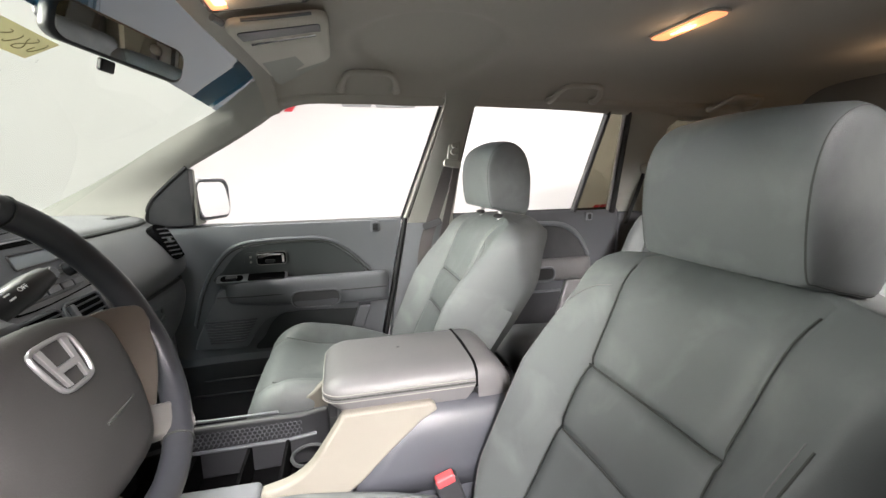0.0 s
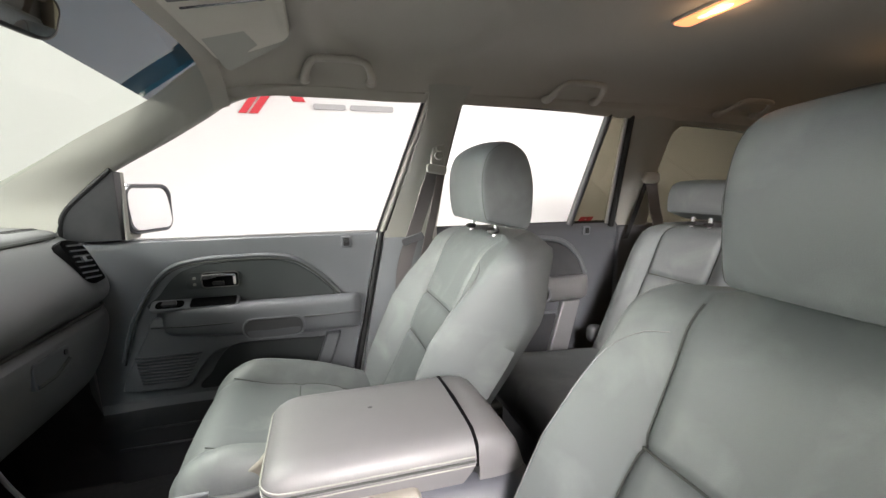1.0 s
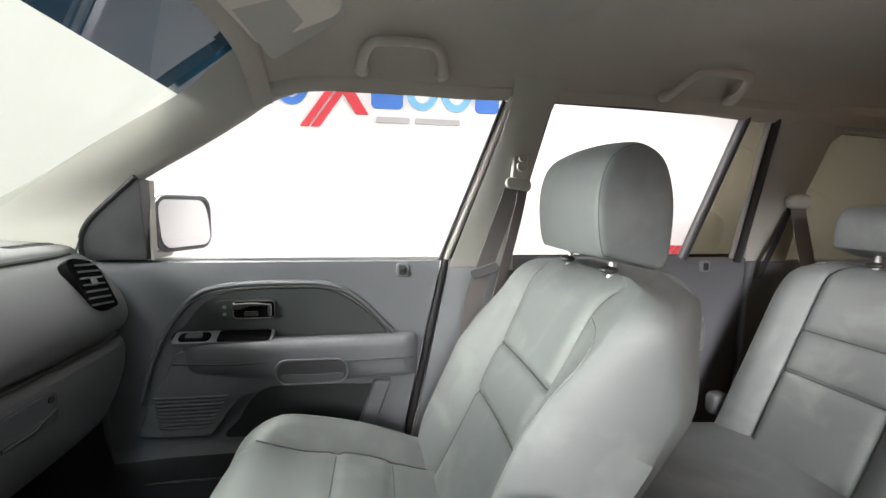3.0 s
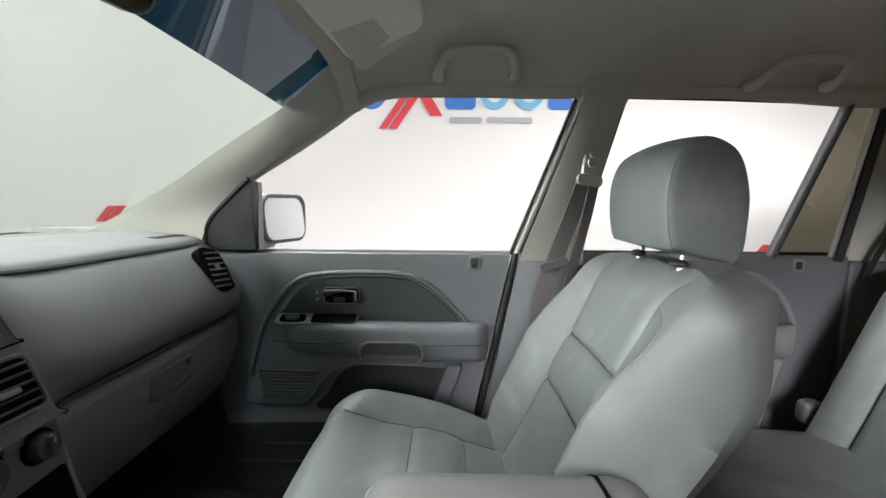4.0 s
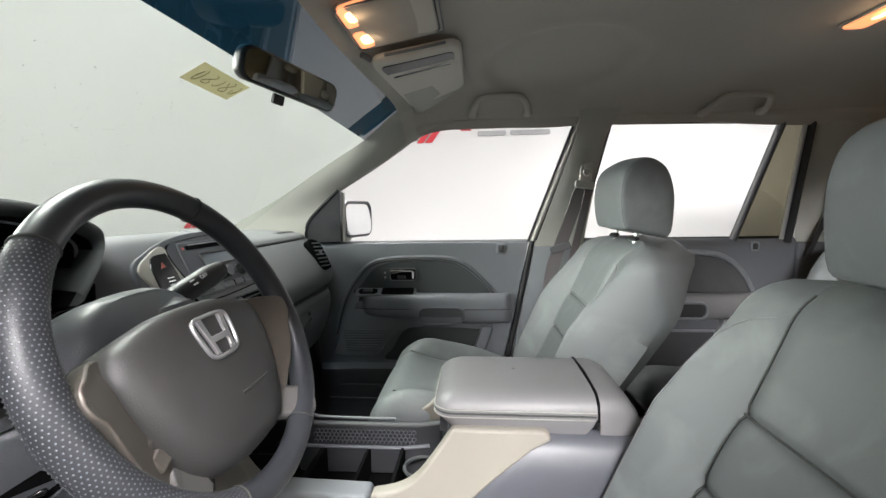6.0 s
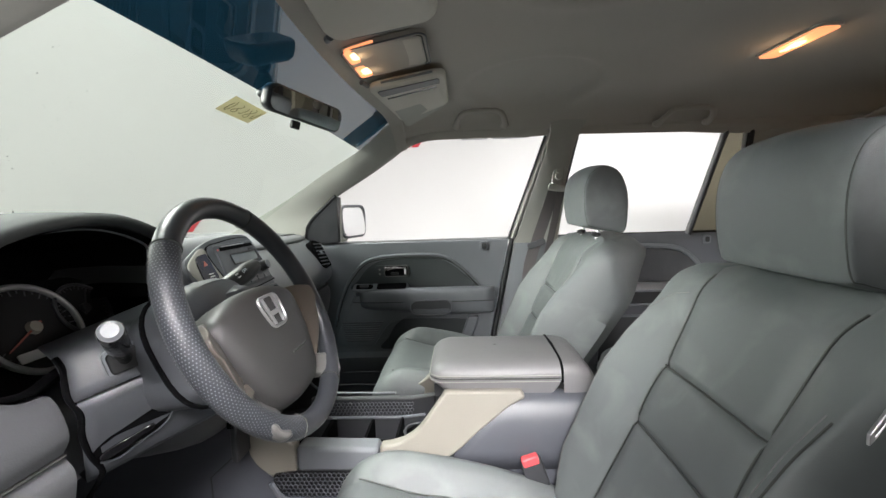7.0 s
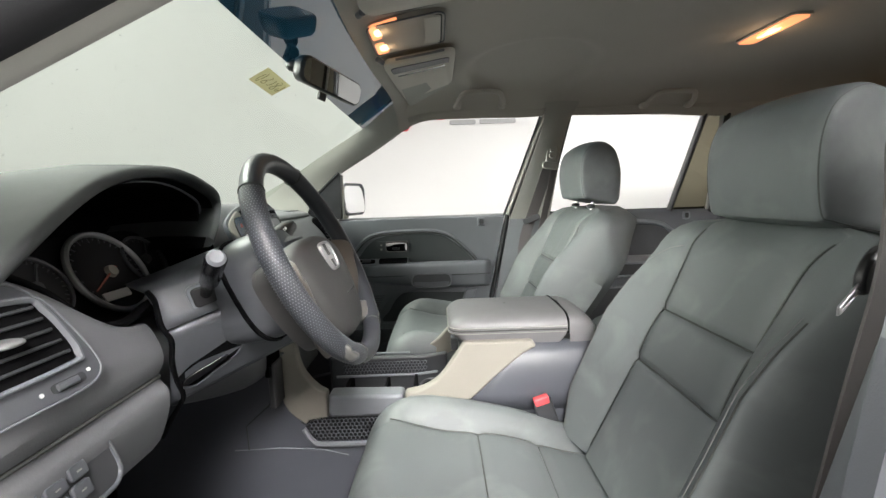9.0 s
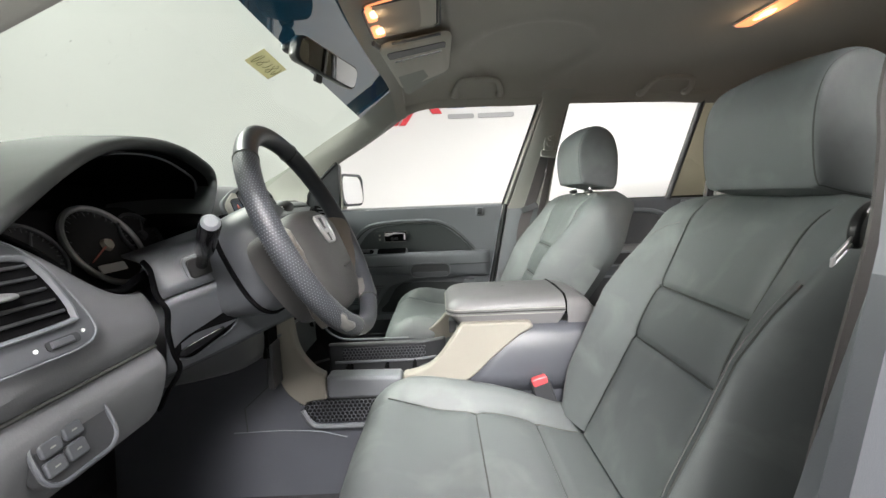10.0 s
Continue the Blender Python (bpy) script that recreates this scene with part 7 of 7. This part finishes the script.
# ---- roof fittings ----
def inner_mirror():
    t = thing("rear_view_mirror", (-0.67, -0.05, 1.54), "black-framed inside rear-view mirror hanging from the windscreen", "mirror")
    c = Vector((-0.609, -0.030, 1.503))
    m = frame_of(c, (0.36, 0.93, -0.075), (0.27, -0.02, 0.96))
    o = rounded(-0.113, -0.0315, 0.113, 0.0315, 0.020, 6)
    o = [(x, y * (1 - 0.16 * (x / 0.113) ** 2)) for x, y in o]
    part("housing", Shape().loft([[m @ Vector((x * k, y * k, d)) for x, y in o] for k, d in ((0.45, -0.036), (0.74, -0.032), (0.90, -0.024), (0.98, -0.010), (1.0, 0.002), (0.985, 0.007), (0.95, 0.0085))]), BLACK, t, "black housing", angle=60)
    part("mirror_pane", Shape().loft([[m @ Vector((x * 0.945, y * 0.86, d)) for x, y in o] for d in (0.0085, 0.0098)]), MIRROR, t, "mirror glass")
    part("tab", Shape().box(-0.030, -0.047, -0.010, -0.006, -0.029, -0.001, m), BLACK, t, "night lever", bevel=0.003)
    part("stem", Shape().tube([m @ Vector((-0.01, 0.008, -0.03)), (-0.645, -0.040, 1.522), (-0.668, -0.044, 1.532)], 0.010, 10), BLACK, t, "black stem")
    part("ball_joint", Shape().lens((-0.648, -0.040, 1.522), (0.017, 0.017, 0.015)), BLACK, t, "ball joint")
    part("foot", Shape().lens((-0.682, -0.046, 1.538), (0.024, 0.017, 0.013), 0.7, 0.7), BLACK, t, "black foot")


inner_mirror()


def sun_visor(y0, y1, label, strip_on):
    t = thing("sun_visor", (-0.4, (y0 + y1) / 2, 1.6), label, "sun visor", "sun visors")
    ym = (y0 + y1) / 2
    def low(x, y):
        return min(lining_z(-0.41, ym) - 0.012 + 0.16 * (x + 0.41) - 0.04 * abs(y - ym), lining_z(x, y) - 0.008)
    o = rounded(0, 0, 1, 1, 0.14, 6)
    def at(u, v, d):
        y = y0 + (y1 - y0) * v * (1 - 0.22 * max(0, u))
        x = -0.515 + 0.205 * u + 0.03 * v * (1 - u)
        return (x, y, low(x, y) - d)
    part("panel", Shape().loft([[at(0.5 + (u - 0.5) * k, 0.5 + (v - 0.5) * k, d) for u, v in o] for k, d in ((1.0, 0.0), (1.01, 0.006), (1.0, 0.012), (0.97, 0.016))]), VISOR, t, "padded greige panel")
    part("backing", Shape().loft([[at(0.52 + (u - 0.5) * 0.98, 0.62 + (v - 0.5) * 0.98, d) for u, v in o] for d in (-0.010, 0.002)]), PILLAR, t, "darker backing panel", bevel=0.002)
    if strip_on:
        part("mirror_cover", Shape().loft([[at(u, v, d) for u, v in rounded(0.08, 0.10, 0.92, 0.30, 0.05)] for d in (0.012, 0.019)]), PLASTIC_DARK, t, "dark grey cover strip", bevel=0.002)
        part("cover_edge", Shape().tube([at(u, 0.30, 0.020) for u in (0.14, 0.5, 0.86)], 0.003, 8), CHROME, t, "bright edge")
        part("label", Shape().loft([[at(u, v, d) for u, v in ((0.76, 0.66), (0.81, 0.655), (0.82, 0.77), (0.77, 0.775))] for d in (0.014, 0.0168)]), BEIGE, t, "small pale tag")
    part("pivot", Shape().tube([at(0.02, 0.02, 0.006), at(-0.03, -0.03, 0.0)], 0.007, 10), PLASTIC_MID, t, "pivot arm")
    part("edge_rod", Shape().tube([at(0.2, -0.012, 0.008), at(0.5, -0.014, 0.009), at(0.85, -0.012, 0.008)], 0.0035, 8), PLASTIC_MID, t)
    return t


sun_visor(0.150, 0.585, "folded greige passenger sun visor with a grey mirror cover strip", True)
sun_visor(-0.150, -0.585, "folded greige driver's sun visor", False)


def point_lamp(at, watts, size):
    data = bpy.data.lights.new("bulb_light", "POINT")
    data.energy, data.color, data.shadow_soft_size = watts, (1.0, 0.66, 0.36), size
    ob = new("bulb_light", data)
    ob.location = at


def overhead_console():
    t = thing("overhead_console", (-0.43, 0.03, 1.61), "greige roof console with two lit orange map lamps", "overhead console")
    def at(x, y, d):
        return (x, y, lining_z(x, y) - d)
    def slab(o, d0, d1):
        return Shape().loft([[at(x, y, d) for x, y in o] for d in (d0, d1)])
    part("housing", slab(rounded(-0.520, -0.062, -0.342, 0.125, 0.018), -0.004, 0.010), HEADLINER, t, "greige housing", bevel=0.004)
    part("frame_line", Shape().tube([at(x, y, 0.0105) for x, y in rounded(-0.520, -0.062, -0.342, 0.125, 0.018)], 0.002, 6, True), PLASTIC, t)
    part("bin_cover", slab(rounded(-0.424, -0.050, -0.352, 0.108, 0.010), 0.004, 0.0145), VISOR, t, "pale bin cover", bevel=0.003)
    part("bin_gap", Shape().tube([at(x, y, 0.0112) for x, y in rounded(-0.426, -0.053, -0.350, 0.111, 0.010)], 0.0016, 6, True), SEAM, t)
    for y in (-0.022, 0.078):
        l = part("lamp_lens", slab(rounded(-0.515, y - 0.042, -0.446, y + 0.038, 0.010), 0.006, 0.0125), LENS, t, "lit orange lamp lens", bevel=0.002)
        part("lamp_bulb", slab(rounded(-0.506, y - 0.024, -0.466, y + 0.020, 0.012), 0.010, 0.0132), BULB, l, "glowing bulb behind the lens", bevel=0.001)
        part("lamp_key", slab(rounded(-0.442, y - 0.010, -0.430, y + 0.010, 0.003), 0.008, 0.014), PLASTIC_MID, t, "lamp switch", bevel=0.002)
        point_lamp(at(-0.487, y, 0.028), 0.03, 0.012)
    return t


overhead_console()


def dome_light(x, y0, y1, watts, label):
    t = thing("dome_light", (x, (y0 + y1) / 2, 1.63), label, "ceiling lamp", "ceiling lamps")
    def at(px, py, d):
        return (px, py, lining_z(px, py) - d)
    o = rounded(x - 0.024, y0, x + 0.024, y1, 0.012)
    part("frame", Shape().loft([[at(px, py, d) for px, py in rounded(x - 0.028, y0 - 0.005, x + 0.028, y1 + 0.005, 0.012)] for d in (-0.003, 0.006)]), VISOR, t, "greige frame", bevel=0.002)
    l = part("lens", Shape().loft([[at(px, py, d) for px, py in o] for d in (0.004, 0.010)]), LENS, t, "lit orange lens", bevel=0.003)
    part("bulb", Shape().lens(at(x, (y0 + y1) / 2, 0.010), (0.012, 0.030, 0.003)), BULB, l, "glowing bulb")
    part("bulb", Shape().lens(at(x, y0 + (y1 - y0) * 0.68, 0.010), (0.009, 0.014, 0.002)), BULB, l, "glowing bulb")
    point_lamp(at(x, (y0 + y1) / 2, 0.03), watts, 0.015)
    return t


dome_light(0.528, 0.022, 0.218, 0.13, "long ceiling lamp with a lit orange lens")
dome_light(1.30, 0.0, 0.16, 0.40, "rear ceiling lamp with a lit orange lens")


def grab_handle():
    t = thing("grab_handle", (0.0, 0.62, 1.57), "greige moulded grab handle over the side window", "grab handle", "grab handles")
    pts = curve([(-0.088, 0.648, 1.546), (-0.087, 0.622, 1.549), (-0.083, 0.596, 1.560), (-0.071, 0.572, 1.575), (-0.052, 0.563, 1.582), (0.0, 0.562, 1.584), (0.052, 0.563, 1.582), (0.071, 0.572, 1.575), (0.083, 0.596, 1.560), (0.087, 0.622, 1.549), (0.088, 0.648, 1.546)], 5)
    part("bar", Shape().tube(pts, lambda u: 0.0100 + 0.0040 * abs(2 * u - 1) ** 4, 14, flat=0.75), HEADLINER, t, "greige bar")
    for sg in (-1, 1):
        part("foot", Shape().lens((sg * 0.088, 0.640, 1.548), (0.016, 0.022, 0.013)), HEADLINER, t, "greige foot")
    return t


gh = grab_handle()
gh.location = (-0.197, 0.622, 1.599)
copy_thing(gh, pose(0.531, 0.62, 1.580))
copy_thing(gh, pose(1.235, 0.62, 1.56))


def windscreen_sticker():
    t = thing("windscreen_sticker", (-0.75, -0.03, 1.51), "yellowish paper sticker with pen strokes on the windscreen", "sticker")
    def at(x, y, d):
        return (x + 0.3 * d, y, ws_z(x, y) - d)
    c = [(-0.770, -0.105), (-0.728, -0.098), (-0.732, 0.048), (-0.775, 0.035)]
    part("paper", Shape().loft([[at(x, y, d) for x, y in c] for d in (0.003, 0.0036)]), STICKER, t)
    ink = Shape()
    for k in range(5):
        y = -0.078 + 0.026 * k
        loop = [at(-0.751 + (0.013 - 0.0018 * (k % 3)) * math.cos(a), y + (0.006 + 0.003 * (k % 2)) * math.sin(a * (1 + k % 2)) + 0.006 * math.cos(a), 0.0042) for a in (2 * math.pi * q / 16 for q in range(15 - 2 * (k % 3)))]
        ink.tube(loop, 0.0009, 5)
    part("pen_strokes", ink, PEN, t, "brown pen strokes")


windscreen_sticker()


def wiper():
    t = thing("windscreen_wiper", (-1.4, 0.4, 1.2), "black windscreen wiper lying at the foot of the glass", "wiper")
    def g(x, y, d):
        return (x, y, ws_z(x, y) + d)
    part("arm", Shape().tube([g(-1.34, 0.15, 0.02), g(-1.335, 0.40, 0.03), g(-1.31, 0.62, 0.02)], 0.006, 8), BLACK, t, "black wiper arm")
    part("blade", Shape().tube([g(-1.325, 0.12, 0.008), g(-1.32, 0.40, 0.008), g(-1.29, 0.68, 0.008)], 0.005, 6), RUBBER, t, "rubber blade")


wiper()

# water specks on the glass, too many to count
rnd = random.Random(5)
s = Shape()
for k in range(420):
    x, y = rnd.gauss(-0.92, 0.11), rnd.gauss(-0.14, 0.20)
    if not (-1.2 < x < -0.74 and -0.58 < y < 0.3):
        continue
    z = ws_z(x, y) + 0.0012
    a, b = rnd.uniform(0.0007, 0.0018), rnd.uniform(0.0006, 0.0014)
    c = math.cos(0.53)
    ring = [(x + a * math.cos(t) * c, y + b * math.sin(t), z + a * math.cos(t) * 0.5) for t in (2 * math.pi * j / 7 for j in range(7))]
    s.add(ring, [tuple(range(7))])
tagged(part("water_specks", s, DROP), "tiny water specks on the windscreen", "water specks", kind="stuff")
